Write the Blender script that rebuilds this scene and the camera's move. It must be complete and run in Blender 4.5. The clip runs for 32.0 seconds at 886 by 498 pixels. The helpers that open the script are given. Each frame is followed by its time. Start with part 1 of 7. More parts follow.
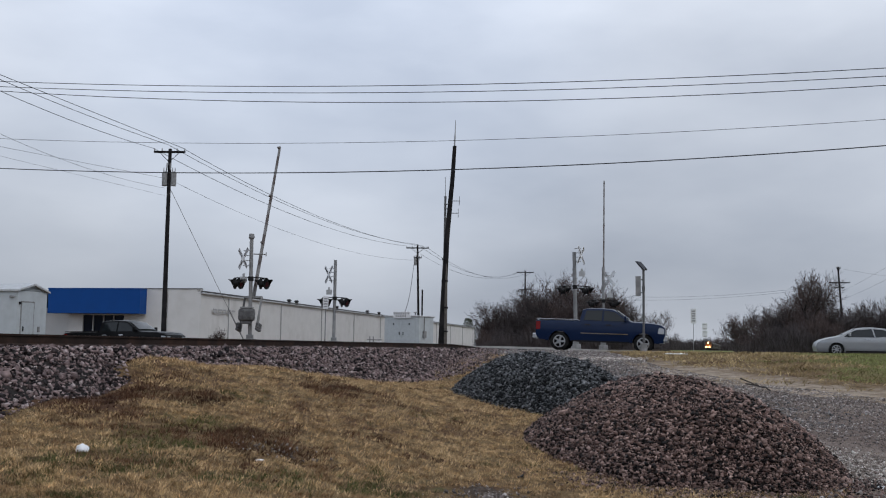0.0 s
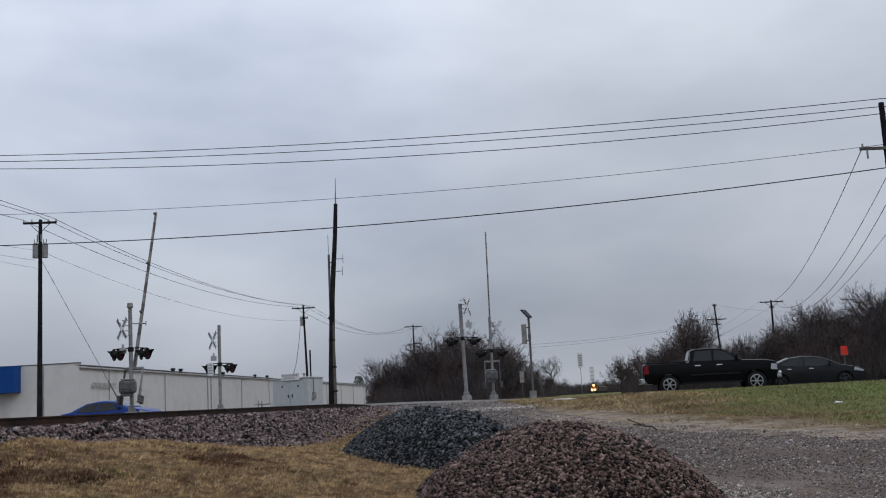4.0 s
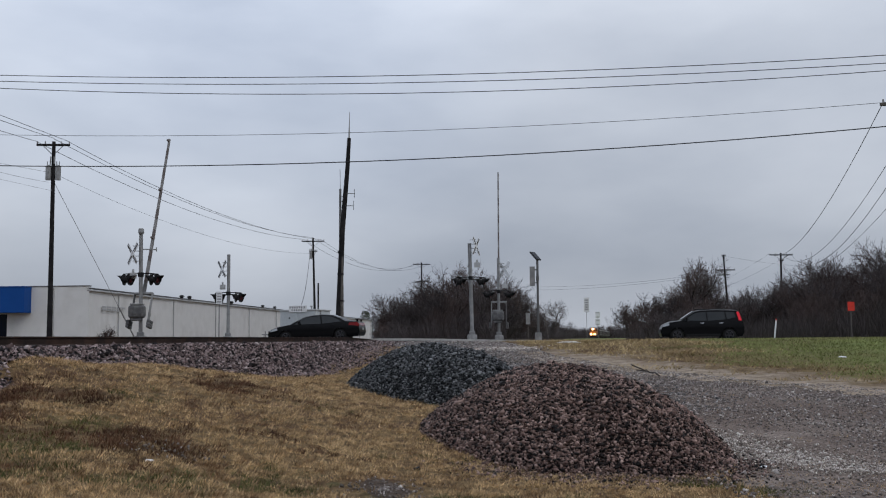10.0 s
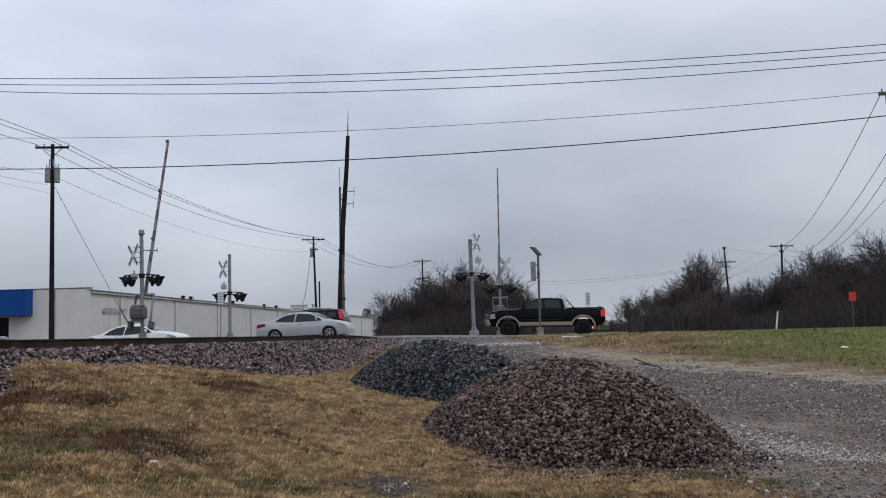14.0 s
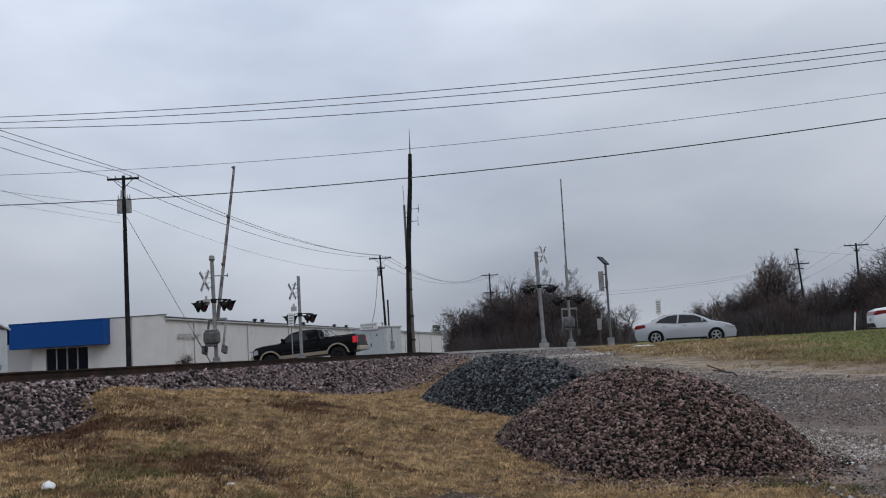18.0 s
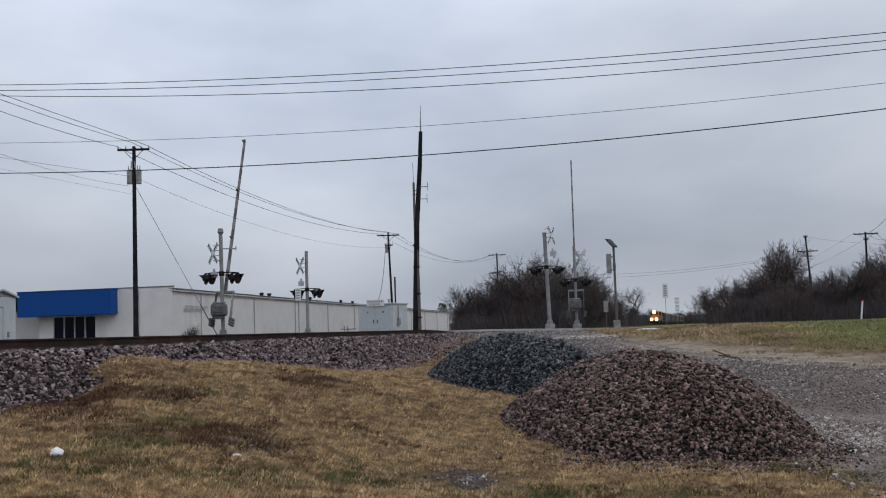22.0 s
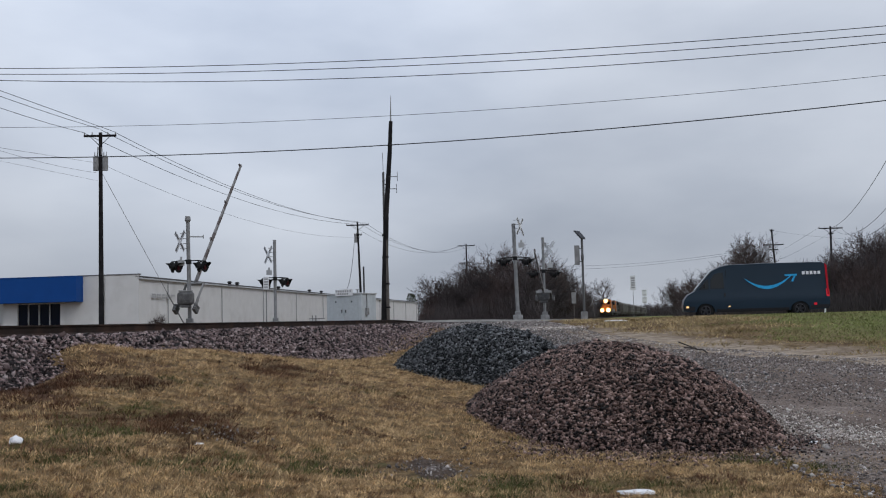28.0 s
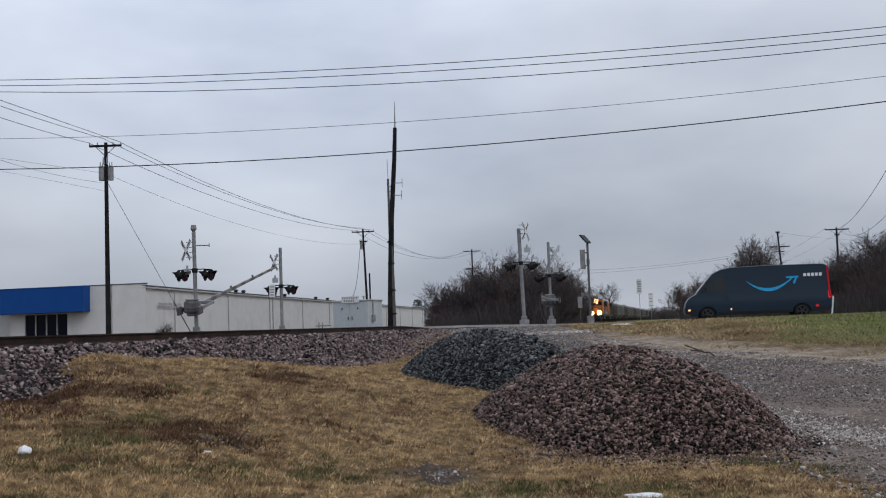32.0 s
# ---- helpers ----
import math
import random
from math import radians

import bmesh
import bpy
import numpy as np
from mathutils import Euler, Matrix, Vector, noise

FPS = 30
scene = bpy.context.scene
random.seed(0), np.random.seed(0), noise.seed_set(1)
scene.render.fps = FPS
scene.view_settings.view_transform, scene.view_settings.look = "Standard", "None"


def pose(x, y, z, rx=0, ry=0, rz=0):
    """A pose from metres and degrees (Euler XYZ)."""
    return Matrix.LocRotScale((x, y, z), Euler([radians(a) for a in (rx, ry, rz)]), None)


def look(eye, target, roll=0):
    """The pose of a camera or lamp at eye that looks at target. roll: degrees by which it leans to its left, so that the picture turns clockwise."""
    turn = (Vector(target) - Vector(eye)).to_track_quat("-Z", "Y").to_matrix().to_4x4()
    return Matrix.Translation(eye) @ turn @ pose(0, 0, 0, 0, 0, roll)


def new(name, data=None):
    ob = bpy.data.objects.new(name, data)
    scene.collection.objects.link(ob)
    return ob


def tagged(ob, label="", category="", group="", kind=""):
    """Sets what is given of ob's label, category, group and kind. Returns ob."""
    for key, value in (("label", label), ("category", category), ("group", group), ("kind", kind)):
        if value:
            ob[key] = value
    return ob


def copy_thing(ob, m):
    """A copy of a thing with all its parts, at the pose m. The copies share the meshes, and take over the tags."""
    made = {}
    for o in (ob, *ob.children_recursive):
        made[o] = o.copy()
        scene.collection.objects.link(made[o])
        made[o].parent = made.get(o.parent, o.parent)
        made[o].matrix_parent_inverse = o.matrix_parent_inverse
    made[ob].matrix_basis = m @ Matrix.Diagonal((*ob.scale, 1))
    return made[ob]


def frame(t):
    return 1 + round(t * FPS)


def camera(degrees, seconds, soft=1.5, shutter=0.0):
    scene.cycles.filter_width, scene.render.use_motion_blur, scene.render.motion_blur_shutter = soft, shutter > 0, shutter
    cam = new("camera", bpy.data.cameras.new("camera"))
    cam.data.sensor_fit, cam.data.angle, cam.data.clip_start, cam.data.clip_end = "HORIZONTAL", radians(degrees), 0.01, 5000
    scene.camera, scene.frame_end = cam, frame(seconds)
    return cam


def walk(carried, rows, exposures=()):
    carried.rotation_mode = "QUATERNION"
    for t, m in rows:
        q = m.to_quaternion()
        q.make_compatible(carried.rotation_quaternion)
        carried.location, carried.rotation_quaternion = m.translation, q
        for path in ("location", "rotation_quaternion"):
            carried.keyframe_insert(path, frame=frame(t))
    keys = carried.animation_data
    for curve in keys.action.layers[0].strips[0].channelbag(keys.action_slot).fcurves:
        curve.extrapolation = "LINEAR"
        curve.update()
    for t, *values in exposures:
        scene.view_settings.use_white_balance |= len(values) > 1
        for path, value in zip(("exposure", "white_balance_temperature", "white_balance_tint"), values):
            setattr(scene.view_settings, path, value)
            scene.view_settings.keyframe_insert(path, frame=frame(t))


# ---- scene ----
# the camera brightens and darkens a little on its way: seconds, stops
EXPOSURES = [(0, 0.08), (1, 0.10), (2, 0.10), (3, -0.08), (5, -0.10), (6.5, -0.07), (9, 0.03), (10, -0.01), (11, 0.06), (13, 0.16), (14, 0.10), (15.5, 0.07), (18, 0.02), (23, 0.06), (28, 0.08), (32, 0.08)]
LENS, EYE = 46.30, 1.6
cam = camera(LENS, 32.0, soft=1.1)
# seconds, shift of the hand in metres, yaw, pitch and roll in degrees
PATH = [
    (0, -0.042, -0.017, 0.001, 2.164, 5.367, 0.779),
    (0.25, -0.044, -0.016, 0.001, 2.117, 5.175, 0.528),
    (0.5, -0.045, -0.015, 0.001, 2.069, 4.983, 0.277),
    (0.75, -0.045, -0.016, -0.000, 2.044, 4.866, -0.080),
    (1, -0.044, -0.016, -0.001, 2.018, 4.750, -0.436),
    (1.25, -0.037, -0.009, -0.001, 1.907, 4.912, -0.774),
    (1.5, -0.029, -0.003, -0.001, 1.796, 5.075, -1.111),
    (1.75, -0.023, -0.001, -0.001, 1.467, 5.408, -1.372),
    (2, -0.021, 0.009, 0.000, 1.132, 5.813, -1.613),
    (2.25, -0.017, 0.023, 0.005, 0.401, 6.325, -1.848),
    (2.5, -0.014, 0.037, 0.009, -0.330, 6.837, -2.082),
    (2.75, -0.006, 0.034, 0.011, -1.238, 7.268, -2.388),
    (3, 0.002, 0.031, 0.014, -2.146, 7.699, -2.693),
    (3.25, 0.007, 0.029, 0.016, -3.027, 8.013, -3.001),
    (3.5, 0.012, 0.027, 0.019, -3.907, 8.327, -3.310),
    (5.5, -0.005, 0.018, 0.002, -3.623, 7.231, -1.750),
    (5.75, -0.005, 0.018, 0.002, -3.253, 6.725, -1.441),
    (6, -0.007, 0.023, 0.002, -3.181, 6.781, -1.242),
    (6.25, -0.009, 0.031, 0.003, -3.096, 6.510, -1.061),
    (6.5, -0.010, 0.039, 0.004, -3.012, 6.239, -0.880),
    (6.75, -0.010, 0.038, 0.004, -3.069, 6.088, -0.738),
    (7, -0.010, 0.036, 0.005, -3.126, 5.937, -0.597),
    (7.25, -0.009, 0.030, 0.004, -3.336, 5.793, -0.431),
    (7.5, -0.009, 0.024, 0.003, -3.546, 5.650, -0.266),
    (7.75, -0.008, 0.015, 0.004, -3.798, 5.556, -0.176),
    (8, -0.007, 0.005, 0.004, -4.050, 5.462, -0.085),
    (8.25, -0.006, 0.003, 0.004, -4.215, 5.418, -0.017),
    (8.5, -0.006, 0.001, 0.005, -4.381, 5.374, 0.051),
    (8.75, -0.006, 0.004, 0.006, -4.329, 5.333, 0.054),
    (9, -0.007, 0.007, 0.006, -4.277, 5.291, 0.056),
    (9.25, -0.009, 0.012, 0.005, -4.124, 5.219, -0.041),
    (9.5, -0.011, 0.016, 0.005, -3.970, 5.147, -0.139),
    (9.75, -0.010, 0.015, 0.003, -3.778, 5.053, -0.285),
    (10, -0.009, 0.014, 0.002, -3.585, 4.960, -0.432),
    (10.25, -0.006, 0.009, 0.001, -3.589, 4.871, -0.673),
    (10.5, -0.003, 0.005, -0.001, -3.594, 4.782, -0.914),
    (10.75, 0.005, 0.012, -0.001, -3.734, 4.715, -1.096),
    (11, 0.012, 0.019, -0.001, -3.875, 4.648, -1.277),
    (11.25, 0.020, 0.024, -0.001, -4.128, 4.561, -1.401),
    (11.5, 0.028, 0.028, -0.001, -4.380, 4.474, -1.525),
    (11.75, 0.030, 0.034, -0.000, -4.556, 4.426, -1.541),
    (12, 0.032, 0.039, 0.000, -4.731, 4.379, -1.557),
    (12.25, 0.028, 0.031, 0.000, -4.849, 4.402, -1.530),
    (12.5, 0.023, 0.024, 0.000, -4.967, 4.425, -1.504),
    (12.75, 0.015, 0.021, 0.002, -4.883, 4.483, -1.455),
    (13, 0.008, 0.017, 0.004, -4.798, 4.540, -1.405),
    (13.25, 0.002, 0.014, 0.005, -4.514, 4.623, -1.361),
    (13.5, -0.004, 0.011, 0.006, -4.230, 4.705, -1.318),
    (13.75, -0.008, 0.013, 0.005, -3.893, 4.733, -1.322),
    (14, -0.011, 0.016, 0.005, -3.555, 4.761, -1.326),
    (14.25, -0.012, 0.013, 0.003, -3.130, 4.807, -1.373),
    (14.5, -0.013, 0.010, 0.001, -2.704, 4.854, -1.420),
    (14.75, -0.012, 0.010, 0.001, -2.230, 4.874, -1.498),
    (15, -0.012, 0.014, 0.001, -2.002, 4.928, -1.526),
    (15.25, -0.014, 0.018, 0.001, -1.800, 5.045, -1.551),
    (15.5, -0.016, 0.021, 0.001, -1.597, 5.162, -1.575),
    (17.5, 0.007, -0.002, 0.012, 0.273, 5.976, -3.094),
    (17.75, 0.006, -0.000, 0.010, 0.181, 5.849, -3.227),
    (18, 0.005, 0.002, 0.007, 0.089, 5.722, -3.360),
    (18.25, 0.006, -0.003, 0.005, -0.021, 5.481, -3.314),
    (18.5, 0.006, -0.008, 0.003, -0.130, 5.240, -3.268),
    (18.75, 0.004, -0.007, 0.001, -0.143, 5.063, -3.116),
    (19, 0.001, -0.007, -0.002, -0.156, 4.887, -2.965),
    (19.25, 0.001, -0.011, -0.001, -0.078, 4.816, -2.844),
    (19.5, 0.001, -0.015, 0.000, -0.000, 4.745, -2.724),
    (19.75, -0.001, -0.012, 0.001, 0.145, 4.770, -2.644),
    (20, -0.003, -0.008, 0.002, 0.289, 4.796, -2.565),
    (20.25, -0.004, -0.009, 0.004, 0.415, 4.840, -2.416),
    (20.5, -0.006, -0.010, 0.005, 0.540, 4.885, -2.268),
    (20.75, -0.008, -0.008, 0.004, 0.601, 4.869, -2.147),
    (21, -0.011, -0.007, 0.003, 0.662, 4.853, -2.027),
    (21.25, -0.012, -0.012, 0.002, 0.670, 4.784, -1.967),
    (21.5, -0.013, -0.017, 0.000, 0.679, 4.714, -1.906),
    (21.75, -0.013, -0.019, 0.000, 0.627, 4.634, -1.907),
    (22, -0.014, -0.020, -0.000, 0.575, 4.555, -1.908),
    (22.25, -0.012, -0.021, 0.000, 0.470, 4.518, -2.005),
    (22.5, -0.011, -0.022, 0.001, 0.365, 4.482, -2.101),
    (22.75, -0.010, -0.020, 0.001, 0.180, 4.487, -2.211),
    (23, -0.009, -0.018, 0.001, -0.004, 4.492, -2.321),
    (23.25, -0.007, -0.013, 0.001, -0.170, 4.525, -2.416),
    (23.5, -0.005, -0.009, -0.000, -0.336, 4.558, -2.511),
    (23.75, -0.003, -0.008, -0.000, -0.488, 4.549, -2.584),
    (24, -0.000, -0.007, 0.000, -0.640, 4.539, -2.657),
    (24.25, 0.003, -0.004, -0.001, -0.758, 4.582, -2.701),
    (24.5, 0.007, -0.000, -0.002, -0.877, 4.624, -2.744),
    (24.75, 0.008, -0.004, -0.002, -0.968, 4.608, -2.769),
    (25, 0.010, -0.007, -0.002, -1.059, 4.593, -2.793),
    (25.25, 0.010, -0.007, -0.003, -1.075, 4.577, -2.739),
    (25.5, 0.011, -0.008, -0.004, -1.090, 4.562, -2.686),
    (27.5, 0.018, 0.004, -0.007, -0.936, 4.118, -1.615),
    (27.75, 0.018, 0.004, -0.006, -1.017, 4.047, -1.558),
    (28, 0.017, 0.004, -0.006, -1.097, 3.977, -1.500),
    (28.25, 0.017, 0.003, -0.006, -1.117, 3.952, -1.513),
    (28.5, 0.016, 0.003, -0.006, -1.137, 3.927, -1.525),
    (28.75, 0.016, 0.002, -0.006, -1.117, 3.938, -1.632),
    (29, 0.015, 0.001, -0.006, -1.098, 3.949, -1.739),
    (29.25, 0.015, -0.001, -0.005, -1.033, 3.973, -1.890),
    (29.5, 0.015, -0.003, -0.004, -0.967, 3.997, -2.042),
    (29.75, 0.016, -0.006, -0.004, -0.852, 4.019, -2.167),
    (30, 0.017, -0.009, -0.003, -0.737, 4.041, -2.292),
    (30.25, 0.017, -0.010, -0.002, -0.668, 4.101, -2.365),
    (30.5, 0.018, -0.010, -0.002, -0.598, 4.162, -2.437),
    (30.75, 0.018, -0.014, -0.003, -0.635, 4.176, -2.421),
    (31, 0.019, -0.018, -0.003, -0.671, 4.189, -2.405),
    (31.25, 0.020, -0.016, -0.004, -0.735, 4.267, -2.298),
    (31.5, 0.022, -0.015, -0.005, -0.799, 4.346, -2.191),
    (31.75, 0.023, -0.019, -0.006, -0.796, 4.325, -2.167),
    (32, 0.024, -0.023, -0.007, -0.792, 4.305, -2.144),
]
walk(cam, [(t, pose(x, y, EYE + z, 90 + pitch, 0, yaw) @ pose(0, 0, 0, 0, 0, roll)) for t, x, y, z, yaw, pitch, roll in PATH], EXPOSURES)

# ---- sky and sun ----
world = bpy.data.worlds.new("overcast_sky")
scene.world = world
world.use_nodes = True
wn, wl = world.node_tree.nodes, world.node_tree.links
wn.clear()
w_out = wn.new("ShaderNodeOutputWorld")
w_bg = wn.new("ShaderNodeBackground")
w_sky = wn.new("ShaderNodeTexSky")
w_sky.sky_type, w_sky.sun_disc = "NISHITA", False
w_sky.sun_elevation, w_sky.sun_rotation = radians(45), radians(135)
w_sky.air_density, w_sky.dust_density = 1.0, 3.0
w_tc = wn.new("ShaderNodeTexCoord")
w_map = wn.new("ShaderNodeMapping")
w_map.inputs["Scale"].default_value = (1.6, 1.6, 4.2)
w_map.inputs["Location"].default_value = (0.35, 0.1, 0.4)
w_noise = wn.new("ShaderNodeTexNoise")
w_noise.inputs["Scale"].default_value, w_noise.inputs["Detail"].default_value = 1.7, 6.0
w_noise.inputs["Roughness"].default_value = 0.46
w_ramp = wn.new("ShaderNodeValToRGB")
w_ramp.color_ramp.elements[0].position, w_ramp.color_ramp.elements[1].position = 0.30, 0.68
w_ramp.color_ramp.elements[0].color = (0.384, 0.431, 0.522, 1)
w_ramp.color_ramp.elements[1].color = (0.644, 0.692, 0.780, 1)
w_scale = wn.new("ShaderNodeVectorMath")
w_scale.operation = "SCALE"
w_scale.inputs["Scale"].default_value = 0.08
w_mix = wn.new("ShaderNodeMix")
w_mix.data_type = "RGBA"
w_mix.inputs[0].default_value = 0.92
wl.new(w_tc.outputs["Generated"], w_map.inputs["Vector"])
wl.new(w_map.outputs["Vector"], w_noise.inputs["Vector"])
wl.new(w_noise.outputs["Fac"], w_ramp.inputs["Fac"])
wl.new(w_sky.outputs["Color"], w_scale.inputs[0])
wl.new(w_scale.outputs["Vector"], w_mix.inputs[6])
wl.new(w_ramp.outputs["Color"], w_mix.inputs[7])
w_sep = wn.new("ShaderNodeSeparateXYZ")
w_rise = wn.new("ShaderNodeMapRange")
w_rise.inputs["From Min"].default_value, w_rise.inputs["From Max"].default_value = 0.03, 0.36
w_rise.inputs["To Min"].default_value, w_rise.inputs["To Max"].default_value = 0.87, 1.46
w_lift = wn.new("ShaderNodeVectorMath")
w_lift.operation = "SCALE"
wl.new(w_tc.outputs["Generated"], w_sep.inputs[0])
wl.new(w_sep.outputs["Z"], w_rise.inputs["Value"])
wl.new(w_mix.outputs[2], w_lift.inputs[0])
wl.new(w_rise.outputs["Result"], w_lift.inputs["Scale"])
w_across = wn.new("ShaderNodeMapRange")
w_across.inputs["From Min"].default_value, w_across.inputs["From Max"].default_value = -0.40, 0.40
# the cloud is evener low over the horizon than high up
for sock, low, high in (("To Min", 0.94, 1.03), ("To Max", 0.95, 0.88)):
    w_grade = wn.new("ShaderNodeMapRange")
    w_grade.inputs["From Min"].default_value, w_grade.inputs["From Max"].default_value = 0.10, 0.24
    w_grade.inputs["To Min"].default_value, w_grade.inputs["To Max"].default_value = low, high
    wl.new(w_sep.outputs["Z"], w_grade.inputs["Value"])
    wl.new(w_grade.outputs["Result"], w_across.inputs[sock])
w_even = wn.new("ShaderNodeVectorMath")
w_even.operation = "SCALE"
wl.new(w_sep.outputs["X"], w_across.inputs["Value"])
wl.new(w_lift.outputs["Vector"], w_even.inputs[0])
# thinner cloud, a little brighter, ahead and high up
w_dot = wn.new("ShaderNodeVectorMath")
w_dot.operation = "DOT_PRODUCT"
w_dot.inputs[1].default_value = (-0.13, 0.955, 0.265)
w_lobe = wn.new("ShaderNodeMapRange")
w_lobe.interpolation_type = "SMOOTHSTEP"
w_lobe.inputs["From Min"].default_value, w_lobe.inputs["From Max"].default_value = 0.95, 1.0
w_lobe.inputs["To Min"].default_value, w_lobe.inputs["To Max"].default_value = 1.0, 1.20
w_both = wn.new("ShaderNodeMath")
w_both.operation = "MULTIPLY"
wl.new(w_tc.outputs["Generated"], w_dot.inputs[0])
wl.new(w_dot.outputs["Value"], w_lobe.inputs["Value"])
wl.new(w_lobe.outputs["Result"], w_both.inputs[0])
wl.new(w_across.outputs["Result"], w_both.inputs[1])
wl.new(w_both.outputs[0], w_even.inputs["Scale"])
wl.new(w_even.outputs["Vector"], w_bg.inputs["Color"])
wl.new(w_bg.outputs["Background"], w_out.inputs["Surface"])
w_bg.inputs["Strength"].default_value = 0.92

sun = new("sun", bpy.data.lights.new("sun", "SUN"))
sun.data.energy, sun.data.angle, sun.data.color = 0.6, radians(25), (1.0, 0.97, 0.93)
sun.matrix_world = look((45, -25, 60), (0, 20, 0))


# ---- materials ----
def material(name, color, rough=0.7, metal=0.0, vary=0.12, scale=6.0, bump=0.0, bump_scale=40.0, second=None, second_amount=0.5,
             second_scale=2.0, island=0.0, emit=0.0, emit_color=None, coat=0.0, obj_random=0.0, spec=0.16, tones=()):
    m = bpy.data.materials.new(name)
    m.use_nodes = True
    nt = m.node_tree
    b = nt.nodes["Principled BSDF"]
    b.inputs["Roughness"].default_value, b.inputs["Metallic"].default_value = rough, metal
    b.inputs["Coat Weight"].default_value = coat
    b.inputs["Specular IOR Level"].default_value = spec
    geo = nt.nodes.new("ShaderNodeNewGeometry")
    tc = nt.nodes.new("ShaderNodeTexCoord")
    n = nt.nodes.new("ShaderNodeTexNoise")
    n.inputs["Scale"].default_value, n.inputs["Detail"].default_value = scale, 5.0
    nt.links.new(tc.outputs["Object"], n.inputs["Vector"])
    ramp = nt.nodes.new("ShaderNodeMapRange")
    ramp.inputs["From Min"].default_value, ramp.inputs["From Max"].default_value = 0.3, 0.7
    ramp.inputs["To Min"].default_value, ramp.inputs["To Max"].default_value = 1 - vary, 1 + vary
    nt.links.new(n.outputs["Fac"], ramp.inputs["Value"])
    value = ramp.outputs["Result"]
    for out, amount in ((geo.outputs["Random Per Island"], island), (None, obj_random)):
        if not amount:
            continue
        if out is None:
            out = nt.nodes.new("ShaderNodeObjectInfo").outputs["Random"]
        r = nt.nodes.new("ShaderNodeMapRange")
        r.inputs["To Min"].default_value, r.inputs["To Max"].default_value = max(0.25, 1 - amount), 1 + amount
        skew = nt.nodes.new("ShaderNodeMath")
        skew.operation = "POWER"
        skew.inputs[1].default_value = 1.6 if amount > 0.7 else 1.0
        nt.links.new(out, skew.inputs[0])
        nt.links.new(skew.outputs[0], r.inputs["Value"])
        mul = nt.nodes.new("ShaderNodeMath")
        mul.operation = "MULTIPLY"
        nt.links.new(value, mul.inputs[0])
        nt.links.new(r.outputs["Result"], mul.inputs[1])
        value = mul.outputs[0]
    base = None
    if second:
        n2 = nt.nodes.new("ShaderNodeTexNoise")
        n2.inputs["Scale"].default_value, n2.inputs["Detail"].default_value = second_scale, 6.0
        n2.inputs["Roughness"].default_value = 0.6
        nt.links.new(tc.outputs["Object"], n2.inputs["Vector"])
        mr = nt.nodes.new("ShaderNodeMapRange")
        mr.inputs["From Min"].default_value = 0.62 - 0.3 * second_amount
        mr.inputs["From Max"].default_value = 0.78 - 0.3 * second_amount
        nt.links.new(n2.outputs["Fac"], mr.inputs["Value"])
        mx = nt.nodes.new("ShaderNodeMix")
        mx.data_type = "RGBA"
        mx.inputs[6].default_value, mx.inputs[7].default_value = (*color, 1), (*second, 1)
        nt.links.new(mr.outputs["Result"], mx.inputs[0])
        base = mx.outputs[2]
    if tones:
        # every stone takes one of these tones by chance
        chance = nt.nodes.new("ShaderNodeMath")
        chance.operation = "ADD"
        nt.links.new(geo.outputs["Random Per Island"], chance.inputs[0])
        nt.links.new(nt.nodes.new("ShaderNodeObjectInfo").outputs["Random"], chance.inputs[1])
        wrap = nt.nodes.new("ShaderNodeMath")
        wrap.operation = "FRACT"
        nt.links.new(chance.outputs[0], wrap.inputs[0])
        cr = nt.nodes.new("ShaderNodeValToRGB")
        while len(cr.color_ramp.elements) < len(tones):
            cr.color_ramp.elements.new(0.5)
        for el, (pos, c) in zip(cr.color_ramp.elements, tones):
            el.position, el.color = pos, (*c, 1)
        nt.links.new(wrap.outputs[0], cr.inputs["Fac"])
        base = cr.outputs["Color"]
    v = nt.nodes.new("ShaderNodeVectorMath")
    v.operation = "SCALE"
    v.inputs[0].default_value = color
    if base:
        nt.links.new(base, v.inputs[0])
    nt.links.new(value, v.inputs["Scale"])
    nt.links.new(v.outputs["Vector"], b.inputs["Base Color"])
    if bump:
        nb = nt.nodes.new("ShaderNodeTexNoise")
        nb.inputs["Scale"].default_value, nb.inputs["Detail"].default_value = bump_scale, 4.0
        nt.links.new(tc.outputs["Object"], nb.inputs["Vector"])
        bp = nt.nodes.new("ShaderNodeBump")
        bp.inputs["Strength"].default_value, bp.inputs["Distance"].default_value = bump, 0.02
        nt.links.new(nb.outputs["Fac"], bp.inputs["Height"])
        nt.links.new(bp.outputs["Normal"], b.inputs["Normal"])
    if emit:
        b.inputs["Emission Color"].default_value = (*(emit_color or color), 1)
        b.inputs["Emission Strength"].default_value = emit
    return m


def glass_material(name, color, rough=0.06, spec=0.5):
    m = bpy.data.materials.new(name)
    m.use_nodes = True
    b = m.node_tree.nodes["Principled BSDF"]
    b.inputs["Base Color"].default_value = (*color, 1)
    b.inputs["Roughness"].default_value = rough
    b.inputs["Specular IOR Level"].default_value = spec
    return m


